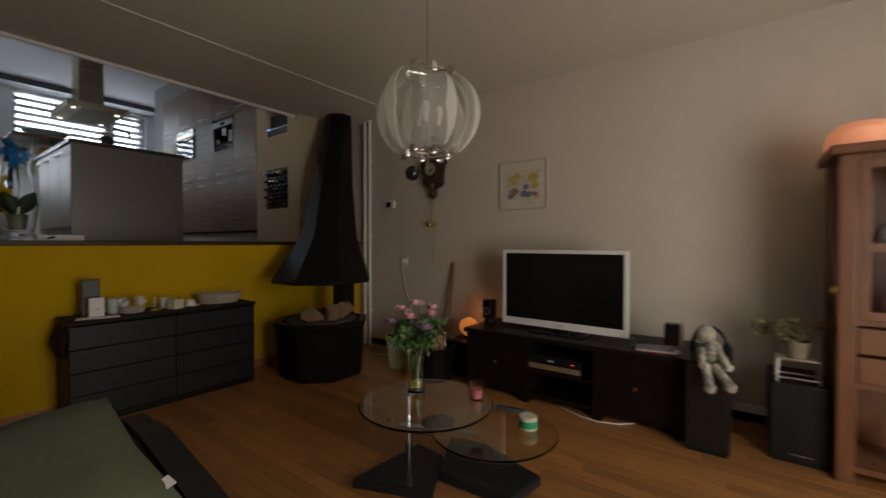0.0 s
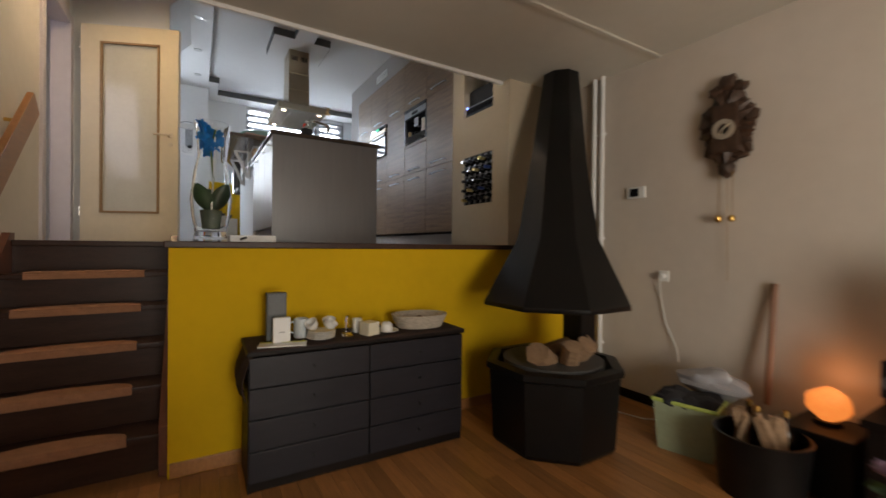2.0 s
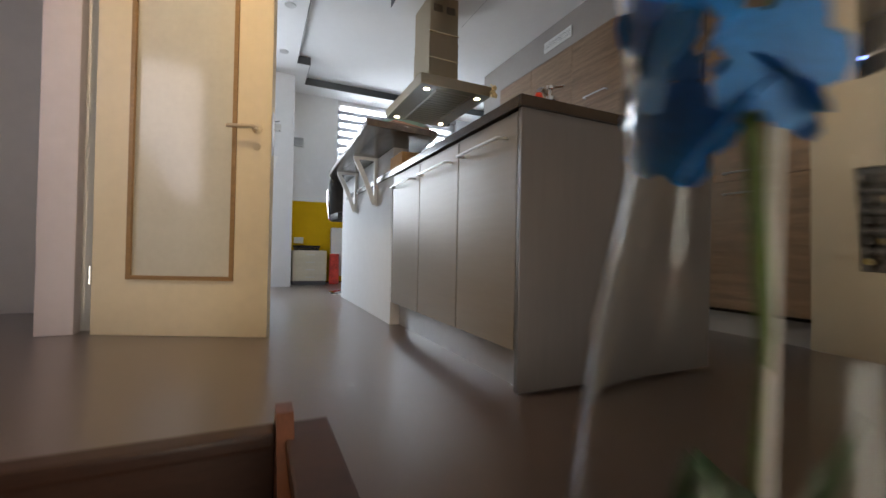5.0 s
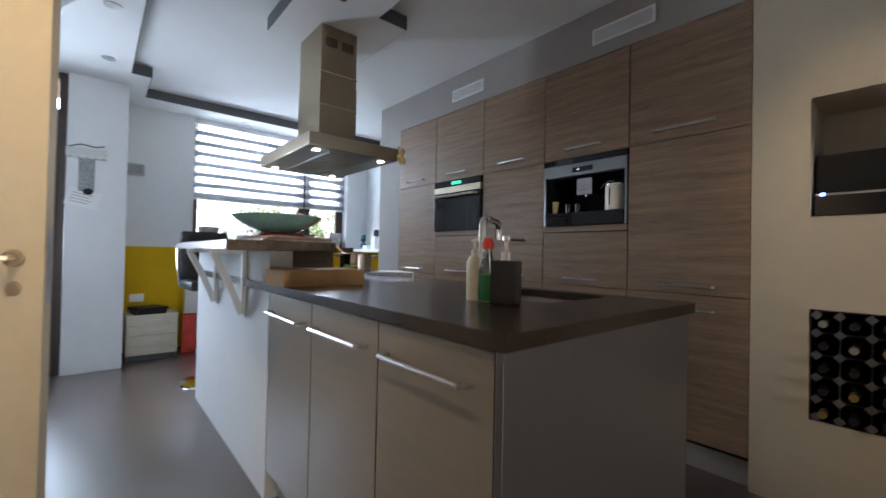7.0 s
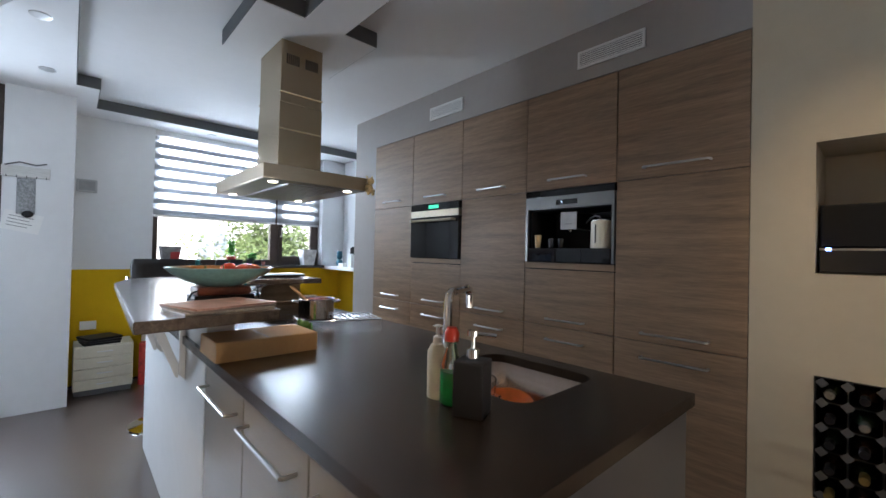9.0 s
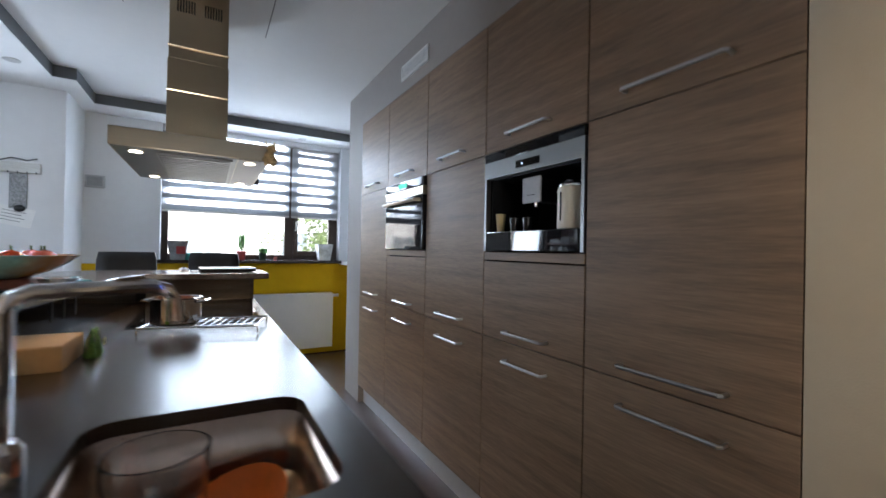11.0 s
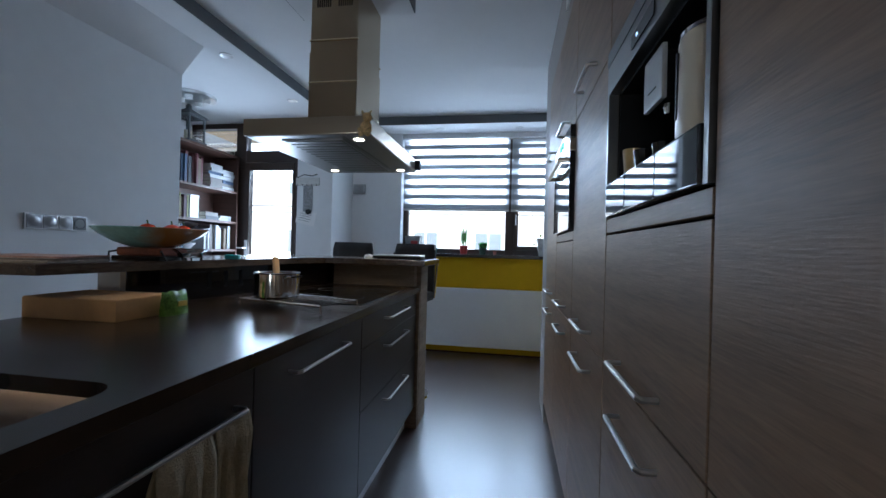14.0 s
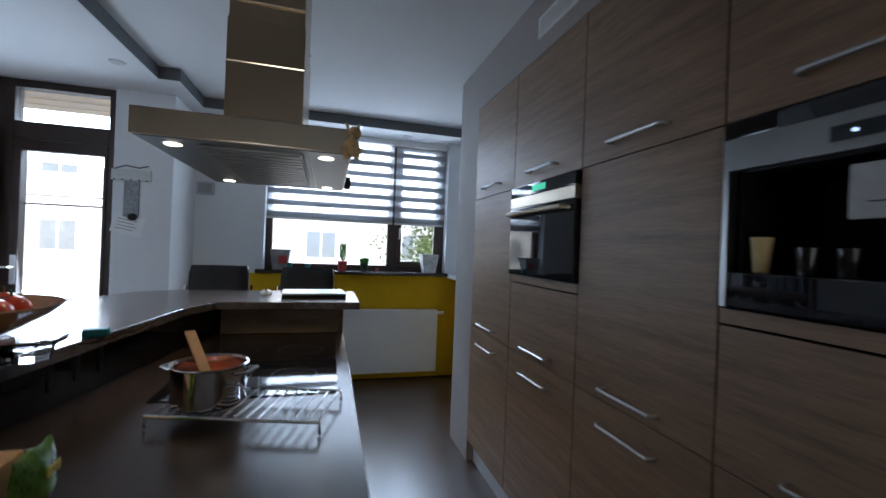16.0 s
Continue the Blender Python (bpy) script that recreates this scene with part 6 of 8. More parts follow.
for z in (0.05, 0.48, 0.80, 1.15, DCH - 0.03):
    part("shelf", box(B(), 0.05, DCW - 0.05, 0.03, DCD - 0.03, z, z + 0.03), M_CHERRY, dc)
for k in range(2):
    for j in range(2):
        z0 = 0.51 + 0.145 * k
        dwr = part("drawer", box(B(), 0.075 + 0.455 * j, 0.52 + 0.455 * j, 0.002, 0.03, z0 + 0.005, z0 + 0.135, 0.006), M_CHERRY, dc)
        part("knob", ball(B(), (0.30 + 0.455 * j, -0.01, z0 + 0.07), 0.014, 2), M_BRASS, dwr)
for j in range(2):
    x0 = 0.072 + 0.455 * j
    fr = B()
    for a in ((x0, x0 + 0.045, 0.83, DCH - 0.03), (x0 + 0.405, x0 + 0.45, 0.83, DCH - 0.03)):
        box(fr, a[0], a[1], 0.0, 0.025, a[2], a[3], 0.003)
    for z in (0.83, 1.17, DCH - 0.075):
        box(fr, x0 + 0.045, x0 + 0.405, 0.0, 0.025, z, z + 0.045, 0.003)
    d = part("glazed_door", fr, M_CHERRY, dc)
    part("pane", box(B(), x0 + 0.045, x0 + 0.405, 0.010, 0.014, 0.875, DCH - 0.075), M_GLASS, d, smooth=False)
part("key_plate", ball(B(), (-0.012, 0.03, 0.97), 0.025, 2, (0.7, 1, 1)), M_BRASS, dc)
for x, y, z, c in ((0.22, 0.2, 1.18, (0.5, 0.45, 0.42)), (0.36, 0.2, 1.18, (0.6, 0.6, 0.6)), (0.24, 0.2, 0.83, (0.62, 0.35, 0.36)), (0.38, 0.22, 0.83, (0.55, 0.5, 0.45)), (0.27, 0.2, 0.08, (0.5, 0.52, 0.55))):
    vs_ = thing("ornament", (0.40 + x, 2.86 + y, FL + z), "small pale vase in the display cabinet", "ornament", "ornaments")
    part("vase", lathe(B(), [(0, 0), (0.035, 0), (0.06, 0.06), (0.05, 0.11), (0.025, 0.14), (0.035, 0.17), (0, 0.17)], 20), mat("glazed_ornament", c, 0.25, var=0.15, scale=20), vs_)
dl = thing("dome_lamp", (0.50, 3.03, FL + DCH + 0.05), "glowing orange half-dome lamp on the display cabinet", "lamp")
part("shade", lathe(B(), [(0.15, 0.0), (0.152, 0.03), (0.135, 0.09), (0.09, 0.13), (0.0, 0.145)], 32), mat("lit_salmon_glass", (0.9, 0.45, 0.3), 0.4, emit=(1.0, 0.30, 0.12), strength=0.32, var=0.1), dl)
part("foot", lathe(B(), [(0, -0.0), (0.07, 0.0), (0.07, 0.012), (0, 0.012)], 20), M_ALU, dl)
lp = bpy.data.lights.new("dome_glow", "POINT")
lp.energy, lp.color, lp.shadow_soft_size = 0.22, (1.0, 0.42, 0.16), 0.12
new("dome_glow", lp).location = (0.38, 3.25, DCH + 0.16)

# glass coffee table on two swivelling levels
ct = thing("coffee_table", (-1.30, 1.62, FL), "round two-level glass coffee table with black wedge feet", "coffee table")
part("upper_glass", lathe(B(), [(0, 0.393), (0.335, 0.393), (0.34, 0.398), (0.335, 0.405), (0, 0.405)], 56), M_TABLEGLASS, ct)
part("lower_glass", lathe(B(), [(0, 0.255), (0.315, 0.255), (0.32, 0.26), (0.315, 0.267), (0, 0.267)], 56, (0.28, 0.20, 0)), M_TABLEGLASS, ct)
part("column", rod(B(), (-0.14, 0.02, 0.05), (-0.14, 0.02, 0.393), 0.022, 20), M_CHROME, ct, "chrome column")
M_WEDGE = mat("dark_slate_lacquer", (0.020, 0.020, 0.024), 0.45, spec=0.25, var=0.2, scale=8)
for poly, z in (([(-0.25, -0.28), (-0.21, 0.19), (-0.02, 0.17), (0.14, -0.13)], 0.0), ([(-0.10, 0.37), (0.12, 0.40), (0.50, 0.29), (0.46, 0.04), (0.06, 0.02)], 0.004)):
    w = prism(B(), poly, 0.05, Matrix.Translation((0, 0, z)))
    bmesh.ops.bevel(w, geom=[e for e in w.edges], offset=0.006, segments=2, affect="EDGES")
    part("foot_plate", w, M_WEDGE, ct, "dark slate wedge foot", smooth=False)
part("swivel_arm", box(B(), -0.16, 0.27, 0.00, 0.05, 0.225, 0.252, 0.006, pose(0, 0, 0, 0, 0, 22)), M_CHROME, ct)
part("disc", lathe(B(), [(0, 0.245), (0.09, 0.245), (0.09, 0.254), (0, 0.254)], 28, (0.0, 0.10, 0)), M_WEDGE, ct)

vz = thing("flower_vase", (-1.42, 1.68, FL + 0.405), "tall clear glass vase on the coffee table", "vase")
part("vase", lathe(B(), [(0, 0), (0.045, 0), (0.05, 0.01), (0.045, 0.12), (0.06, 0.235), (0.056, 0.235), (0.041, 0.12), (0.044, 0.02), (0, 0.018)], 30), M_GLASS, vz)
fl = thing("rose_bouquet", (-1.42, 1.68, FL + 0.438), "bouquet of pink roses with green leaves", "flowers")
rf = random.Random(21)
M_STEM = mat("flower_stem_green", (0.10, 0.17, 0.04), 0.5, var=0.3, scale=12)
M_RLEAF = mat("bouquet_leaf_green", (0.075, 0.15, 0.05), 0.5, var=0.45, scale=14)
M_ROSE = [mat("pink_petal", (0.74, 0.40, 0.43), 0.55, var=0.18, scale=30), mat("pale_pink_petal", (0.78, 0.54, 0.54), 0.55, var=0.15, scale=30), mat("lilac_petal", (0.42, 0.28, 0.42), 0.6, var=0.2, scale=30)]
heads = [(-0.06, -0.05, 0.36, 0), (0.03, -0.08, 0.33, 0), (0.09, 0.02, 0.34, 0), (-0.02, 0.05, 0.38, 1), (-0.10, 0.03, 0.33, 1), (0.05, 0.08, 0.36, 1), (0.12, -0.06, 0.28, 2), (-0.11, -0.08, 0.29, 2), (0.0, 0.12, 0.31, 0), (0.0, -0.01, 0.39, 1)]
for x, y, z, c in heads:
    z += 0.055
    part("stem", tube(B(), [(x * 0.1, y * 0.1, 0.0), (x * 0.25, y * 0.25, 0.15), (x * 0.8, y * 0.8, z - 0.05), (x, y, z)], 0.0028, 5), M_STEM, fl)
    hb = B()
    for ring_, (n_, r_, h_, tilt_) in enumerate(((3, 0.010, 0.030, 8), (5, 0.020, 0.032, 22), (7, 0.030, 0.028, 42))):
        for k in range(n_):
            a = 360 * k / n_ + 25 * ring_ + rf.uniform(-8, 8)
            m_ = Matrix.Translation((x, y, z)) @ pose(0, 0, 0, 0, 0, a) @ Matrix.Translation((r_ * 0.55, 0, 0.0)) @ pose(0, 0, 0, 0, tilt_, 0)
            q = [hb.verts.new(m_ @ Vector(v)) for v in ((0, -0.009, 0), (0, 0.009, 0), (0.006, 0.016, h_ * 0.6), (0.010, 0.0, h_), (0.006, -0.016, h_ * 0.6), (0.010, 0, h_ * 0.4))]
            hb.faces.new((q[0], q[1], q[5]))
            hb.faces.new((q[1], q[2], q[5]))
            hb.faces.new((q[2], q[3], q[5]))
            hb.faces.new((q[3], q[4], q[5]))
            hb.faces.new((q[4], q[0], q[5]))
    part("rose_head", hb, M_ROSE[c], fl)
part("foliage", leaf_cloud(B(), (0, 0, 0.28), (0.13, 0.13, 0.11), 760, 0.035, rf), M_RLEAF, fl, smooth=False)
lm = thing("lime_slice", (-1.42, 1.68, FL + 0.425), "yellow-green fruit in the bottom of the vase", "fruit")
part("fruit", ball(B(), (0, 0, 0.028), 0.026, 2), mat("lime_peel", (0.45, 0.50, 0.06), 0.4, var=0.15), lm)
for x, y, z, c, nm in ((-1.11, 1.80, FL + 0.405, (0.60, 0.16, 0.20), "pink candle glass on the upper glass top"),):
    cg = thing("candle_glass", (x, y, z), nm, "candle")
    part("glass", lathe(B(), [(0, 0), (0.034, 0), (0.04, 0.085), (0.036, 0.085), (0.031, 0.006), (0, 0.006)], 22), M_GLASS, cg)
    part("wax", lathe(B(), [(0, 0.007), (0.029, 0.007), (0.033, 0.05), (0, 0.05)], 22), mat("pink_wax", c, 0.5), cg)
ca = thing("cream_tin", (-0.88, 1.93, FL + 0.267), "round white tin with a green label", "tin")
part("tin", lathe(B(), [(0, 0), (0.045, 0), (0.046, 0.006), (0.046, 0.06), (0.042, 0.064), (0, 0.064)], 26), mat("white_tin", (0.62, 0.58, 0.48), 0.4), ca)
part("label", lathe(B(), [(0.0462, 0.01), (0.0470, 0.01), (0.0470, 0.045), (0.0462, 0.045), (0.0462, 0.01)], 26), mat("green_label", (0.03, 0.30, 0.14), 0.5), ca)
rmt = thing("remote_control", (-1.05, 2.07, FL + 0.267), "slim grey remote control on the lower glass", "remote control", rz=12)
part("case", box(B(), -0.09, 0.09, -0.022, 0.022, 0.0, 0.016, 0.005), mat("dark_grey_plastic", (0.10, 0.10, 0.11), 0.4), rmt)
for k in range(5):
    part("button", box(B(), -0.07 + 0.028 * k, -0.052 + 0.028 * k, -0.012, 0.012, 0.016, 0.0185, 0.001), M_BLACK, rmt)

# glass chandelier
gd = thing("glass_chandelier", (-1.30, 1.63, 1.79), "pendant lamp of curved glass blades with chrome clips", "pendant lamp")
M_BLADE = sheer("satin_lamp_glass", (0.93, 0.92, 0.88), 0.16)
M_BLADE2 = sheer("clear_lamp_glass", (0.86, 0.86, 0.83), 0.80)
for k in range(8):
    bl_ = B()
    prev = None
    inner = k % 2
    R = 0.25 if not inner else 0.19
    for j in range(13):
        a = radians(-58 + 116 * j / 12)
        w_ = 0.075 * math.cos(a * 0.9) + 0.012
        row = []
        for s, dr in ((-1, 0), (1, 0), (1, -0.006), (-1, -0.006)):
            r_ = (R + dr) * math.cos(a)
            row.append(bl_.verts.new((r_, s * w_, (0.25 if not inner else 0.22) * math.sin(a) * 0.97)))
        if prev:
            for i in range(4):
                bl_.faces.new((prev[i], prev[(i + 1) % 4], row[(i + 1) % 4], row[i]))
        else:
            bl_.faces.new(row[::-1])
        prev = row
    bl_.faces.new(prev)
    bmesh.ops.rotate(bl_, verts=bl_.verts, matrix=Matrix.Rotation(radians(45 * k + 10), 3, "Z"))
    p = part("glass_blade", bl_, M_BLADE2, gd, "clear curved glass blade")
    cr_ = B()
    prev = None
    for j in range(13):
        a = radians(-54 + 108 * j / 12)
        w_ = 0.075 * math.cos(a * 0.9) + 0.012
        side = 1 if k in (0, 3, 4, 7) else -1
        row = [cr_.verts.new(((R + dr) * math.cos(a), side * w_ * f, (0.25 if not inner else 0.22) * math.sin(a) * 0.97)) for f, dr in ((0.35 + 0.5 * abs(a), 0.003), (1.02, 0.003), (1.02, -0.009), (0.35 + 0.5 * abs(a), -0.009))]
        if prev:
            for i in range(4):
                cr_.faces.new((prev[i], prev[(i + 1) % 4], row[(i + 1) % 4], row[i]))
        else:
            cr_.faces.new(row[::-1])
        prev = row
    cr_.faces.new(prev)
    bmesh.ops.rotate(cr_, verts=cr_.verts, matrix=Matrix.Rotation(radians(45 * k + 10), 3, "Z"))
    part("frosted_edge", cr_, M_BLADE, p, "frosted white edge of the glass")
    a = radians(45 * k + 10)
    for z in (-0.20, 0.20):
        part("clip", box(B(), R * 0.50, R * 0.62, -0.014, 0.014, z - 0.022, z + 0.022, 0.004, pose(0, 0, 0, 0, 0, 45 * k + 10)), M_CHROME, gd)
for z in (-0.20, 0.20):
    part("ring", tube(B(), [(0.11 * math.cos(radians(t)), 0.11 * math.sin(radians(t)), z) for t in range(0, 361, 15)], 0.006, 8), M_CHROME, gd)
    for t in (0, 120, 240):
        part("spoke", rod(B(), (0, 0, z), (0.11 * math.cos(radians(t)), 0.11 * math.sin(radians(t)), z), 0.005, 8), M_CHROME, gd)
part("rod", rod(B(), (0, 0, -0.28), (0, 0, 0.22), 0.008, 10), M_CHROME, gd)
part("cord", rod(B(), (0, 0, 0.22), (0, 0, LC - 1.79), 0.0025, 8), mat("grey_cord", (0.20, 0.19, 0.17), 0.6), gd)
part("ceiling_rose", lathe(B(), [(0, 0.77), (0.05, 0.775), (0.055, 0.81), (0, 0.81)], 24), M_CHROME, gd)
part("ball", ball(B(), (-0.067, -0.04, -0.30), 0.038, 3), M_BLACKGLOSS, gd, "black glass end ball")
for t in (60, 180, 300):
    part("bulb", lathe(B(), [(0, 0), (0.012, 0), (0.014, 0.03), (0.024, 0.06), (0.018, 0.09), (0, 0.1)], 16, (0.06 * math.cos(radians(t)), 0.06 * math.sin(radians(t)), -0.05)), M_WHITEPL, gd)

# armchair with a green cushion
M_LEATHER = mat("black_leather", (0.018, 0.017, 0.018), 0.42, var=0.25, scale=14, bump=0.35, bscale=90)
ac = thing("armchair", (-1.50, 0.12, FL), "black leather armchair with rounded arms", "armchair")
part("seat", box(B(), -0.36, 0.40, -0.34, 0.33, 0.16, 0.42, 0.06), M_LEATHER, ac)
for y0, y1 in ((0.34, 0.50), (-0.50, -0.34)):
    arm = B()
    pl_ = [(-0.46, 0.0), (0.40, 0.0), (0.42, 0.30), (0.36, 0.40), (0.1, 0.46), (-0.25, 0.53), (-0.42, 0.52), (-0.48, 0.4)]
    prism(arm, pl_, y1 - y0, Matrix.Translation((0, y1, 0.03)) @ pose(0, 0, 0, 90))
    bmesh.ops.bevel(arm, geom=[e for e in arm.edges], offset=0.045, segments=3, affect="EDGES")
    part("arm", arm, M_LEATHER, ac)
part("backrest", box(B(), -0.50, -0.30, -0.34, 0.335, 0.20, 0.60, 0.06, pose(0, 0, 0, 0, -8)), M_LEATHER, ac)
for x in (-0.4, 0.34):
    for y in (-0.42, 0.42):
        part("foot", lathe(B(), [(0.02, 0), (0.025, 0.05)], 12, (x, y, 0)), M_CHROME, ac)
cu = B()
n_ = 14
gridv = {}
for s in (1, -1):
    for i in range(n_ + 1):
        for j in range(n_ + 1):
            u, v = i / n_ * 2 - 1, j / n_ * 2 - 1
            puff = 0.075 * (max(0, (1 - u ** 4) * (1 - v ** 4))) ** 0.6
            pinch = 1 - 0.06 * (1 - abs(u)) * abs(v) ** 3 - 0.06 * (1 - abs(v)) * abs(u) ** 3
            edge = i in (0, n_) or j in (0, n_)
            key = (i, j, 0 if edge else s)
            if key not in gridv:
                wr = 0.006 * noise.noise(Vector((u * 3, v * 3, s)))
                gridv[key] = cu.verts.new((0.235 * u * pinch, 0.235 * v * pinch, s * puff + (0 if edge else wr)))
for s in (1, -1):
    for i in range(n_):
        for j in range(n_):
            q = [gridv[(a, b, 0 if (a in (0, n_) or b in (0, n_)) else s)] for a, b in ((i, j), (i + 1, j), (i + 1, j + 1), (i, j + 1))]
            cu.faces.new(q if s > 0 else q[::-1])
cushion = thing("cushion", (-1.14, 0.10, 0.60), "sage green cotton cushion on the armchair", "cushion")
cushion.matrix_basis = pose(-1.52, 0.205, 0.475, 5, 22, 6) @ Matrix.Scale(1.12, 4)
part("cover", cu, mat("sage_green_cotton", (0.105, 0.125, 0.08), 0.95, var=0.14, scale=9, bump=0.5, bscale=260), cushion)
part("label", box(B(), 0.20, 0.235, 0.17, 0.20, 0.015, 0.018, 0, pose(0, 0, 0, 0, 0, 10)), M_WHITE, cushion, "white fabric label")

# wall lamp-like white vase on the platform end
wl = thing("white_lamp", (-3.96, 3.12, KF + 0.004), "white cone table lamp on the platform end", "lamp")
part("shade", lathe(B(), [(0.115, 0.0), (0.062, 0.24), (0.058, 0.24), (0.110, 0.0)], 30), M_WHITE, wl)

# loose white cable on the floor before the media bench
solo("floor_cable", tube(B(), [(-1.08, 2.93, FL + 0.008), (-0.97, 2.87, FL + 0.006), (-0.88, 2.835, FL + 0.006), (-0.78, 2.83, FL + 0.006), (-0.66, 2.87, FL + 0.006), (-0.58, 2.95, FL + 0.006)], 0.004, 8), M_WHITEPL, "loose white cable lying on the oak floor", "cable")

# ---- kitchen things ----
# tap at the sink
tp = thing("kitchen_tap", (-5.425, 1.404, CZ), "square-bent chrome kitchen tap at the sink", "tap")
part("base", lathe(B(), [(0, 0), (0.027, 0), (0.027, 0.05), (0.02, 0.06), (0, 0.06)], 22), M_CHROME, tp)
part("spout", tube(B(), [(0, 0, 0.05), (0, 0, 0.245), (-0.005, 0.009, 0.263), (-0.014, 0.026, 0.272), (-0.088, 0.165, 0.272), (-0.100, 0.187, 0.264), (-0.105, 0.197, 0.248), (-0.106, 0.199, 0.205)], 0.013, 12), M_CHROME, tp)
part("lever", rod(B(), (0.02, 0, 0.035), (0.09, 0.03, 0.045), 0.007, 10), M_CHROME, tp)

dp = thing("soap_dispenser", (-5.25, 1.325, CZ), "square black soap dispenser with chrome pump", "soap dispenser", rz=25)
part("body", box(B(), -0.038, 0.038, -0.038, 0.038, 0, 0.13, 0.006), mat("matt_black_ceramic", (0.02, 0.02, 0.022), 0.5, bump=0.1, bscale=90), dp)
part("pump", lathe(B(), [(0, 0.13), (0.016, 0.13), (0.016, 0.155), (0.006, 0.158), (0.006, 0.185), (0.014, 0.187), (0.014, 0.20), (0, 0.20)], 18), M_CHROME, dp)
part("nozzle", rod(B(), (0, 0, 0.193), (0.055, 0.01, 0.19), 0.005, 8), M_CHROME, dp)
ds = thing("dish_soap", (-5.325, 1.325, CZ), "clear plastic dish soap bottle, green liquid, red cap", "soap bottle")
part("bottle", lathe(B(), [(0, 0), (0.032, 0), (0.034, 0.01), (0.033, 0.095), (0.016, 0.145), (0.013, 0.162), (0, 0.162)], 22, squash=(1, 0.7)), glass("clear_plastic", (0.9, 0.98, 0.9), 0.08), ds)
part("liquid", lathe(B(), [(0, 0.004), (0.029, 0.004), (0.031, 0.085), (0, 0.085)], 22, squash=(1, 0.66)), mat("green_soap", (0.02, 0.36, 0.08), 0.2, spec=0.6), ds)
part("cap", lathe(B(), [(0, 0.162), (0.018, 0.162), (0.019, 0.182), (0.012, 0.197), (0, 0.199)], 18), mat("red_cap_plastic", (0.70, 0.05, 0.02), 0.35), ds)
hs = thing("hand_soap", (-5.39, 1.335, CZ), "cream white hand soap pump bottle", "soap bottle")
part("bottle", lathe(B(), [(0, 0), (0.03, 0), (0.031, 0.12), (0.02, 0.14), (0, 0.142)], 20, squash=(1, 0.75)), mat("cream_plastic", (0.70, 0.66, 0.52), 0.4), hs)
part("pump", lathe(B(), [(0, 0.14), (0.012, 0.14), (0.012, 0.16), (0.005, 0.165), (0.005, 0.185), (0.014, 0.19), (0, 0.195)], 14), M_WHITEPL, hs)

cbx = thing("cardboard_box", (-6.18, 1.14, CZ), "flat brown cardboard shipping box on the worktop", "box")
bm = box(B(), -0.115, 0.105, -0.175, 0.18, 0.0, 0.066, 0.002)
part("carton", bm, M_CARD, cbx)
part("flap", box(B(), -0.112, 0.102, -0.173, 0.178, 0.0662, 0.0685, 0.0008), M_CARD, cbx)
part("tape_seam", box(B(), -0.113, 0.103, -0.006, -0.003, 0.0686, 0.069), mat("tape_brown", (0.24, 0.14, 0.06), 0.3), cbx)
gc = thing("food_packet", (-6.262, 1.352, CZ), "green and yellow printed plastic packet beside the cardboard box", "packet", rz=4)
pk = B()
NX, NZ = 10, 8
rpk = random.Random(31)
for sy in (-1, 1):
    rows_ = []
    for j in range(NZ + 1):
        v = j / NZ
        puff = 0.024 * (1 - v) ** 0.6 + 0.002
        rows_.append([pk.verts.new((-0.055 + 0.11 * i / NX, sy * (puff * (0.35 + 0.65 * math.sin(math.pi * (i + 0.4) / (NX + 0.8))) + rpk.uniform(-0.0022, 0.0022)), 0.082 * v + 0.0025 * math.sin(i * 1.3) * v)) for i in range(NX + 1)])
    for a, b in zip(rows_, rows_[1:]):
        for i in range(NX):
            q = (a[i], a[i + 1], b[i + 1], b[i])
            pk.faces.new(q if sy < 0 else q[::-1])
    edge_ = [r_[0] for r_ in rows_], [r_[-1] for r_ in rows_], rows_[-1]
    if sy < 0:
        first = edge_
for ea, eb in zip(first, edge_):
    for k in range(len(ea) - 1):
        pk.faces.new((ea[k], ea[k + 1], eb[k + 1], eb[k]))
bmesh.ops.recalc_face_normals(pk, faces=pk.faces[:])
part("bag", pk, mat("green_printed_film", (0.13, 0.26, 0.04), 0.22, var=0.6, scale=28, dark=(0.03, 0.09, 0.015), spec=0.6), gc)
part("yellow_print", box(B(), -0.03, 0.012, 0.0235, 0.0265, 0.03, 0.048, 0.001), mat("yellow_print_ink", (0.55, 0.50, 0.08), 0.3, var=0.2, scale=40), gc, "yellow printed panel")

# sink contents
pg = thing("glass_jug", (-5.50, 1.585, CZ - 0.203), "large clear measuring jug in the sink", "jug")
part("jug", lathe(B(), [(0, 0), (0.07, 0), (0.075, 0.01), (0.085, 0.18), (0.08, 0.18), (0.069, 0.014), (0, 0.012)], 32), M_GLASS, pg)
part("handle", tube(B(), [(0.083, 0, 0.15), (0.12, 0, 0.15), (0.13, 0, 0.12), (0.12, 0, 0.06), (0.078, 0, 0.04)], 0.008, 8), M_GLASS, pg)
op = solo("orange_bowl", lathe(B(), [(0, 0), (0.055, 0), (0.122, 0.05), (0.126, 0.06), (0.118, 0.055), (0.053, 0.008), (0, 0.006)], 36), mat("orange_plastic", (0.90, 0.19, 0.02), 0.35), "bright orange plastic bowl in the sink", "bowl", at=(-5.45, 1.70, CZ - 0.19))
op.matrix_basis = pose(-5.455, 1.715, CZ - 0.180, 20, 8, 0) @ Matrix.Scale(0.84, 4)

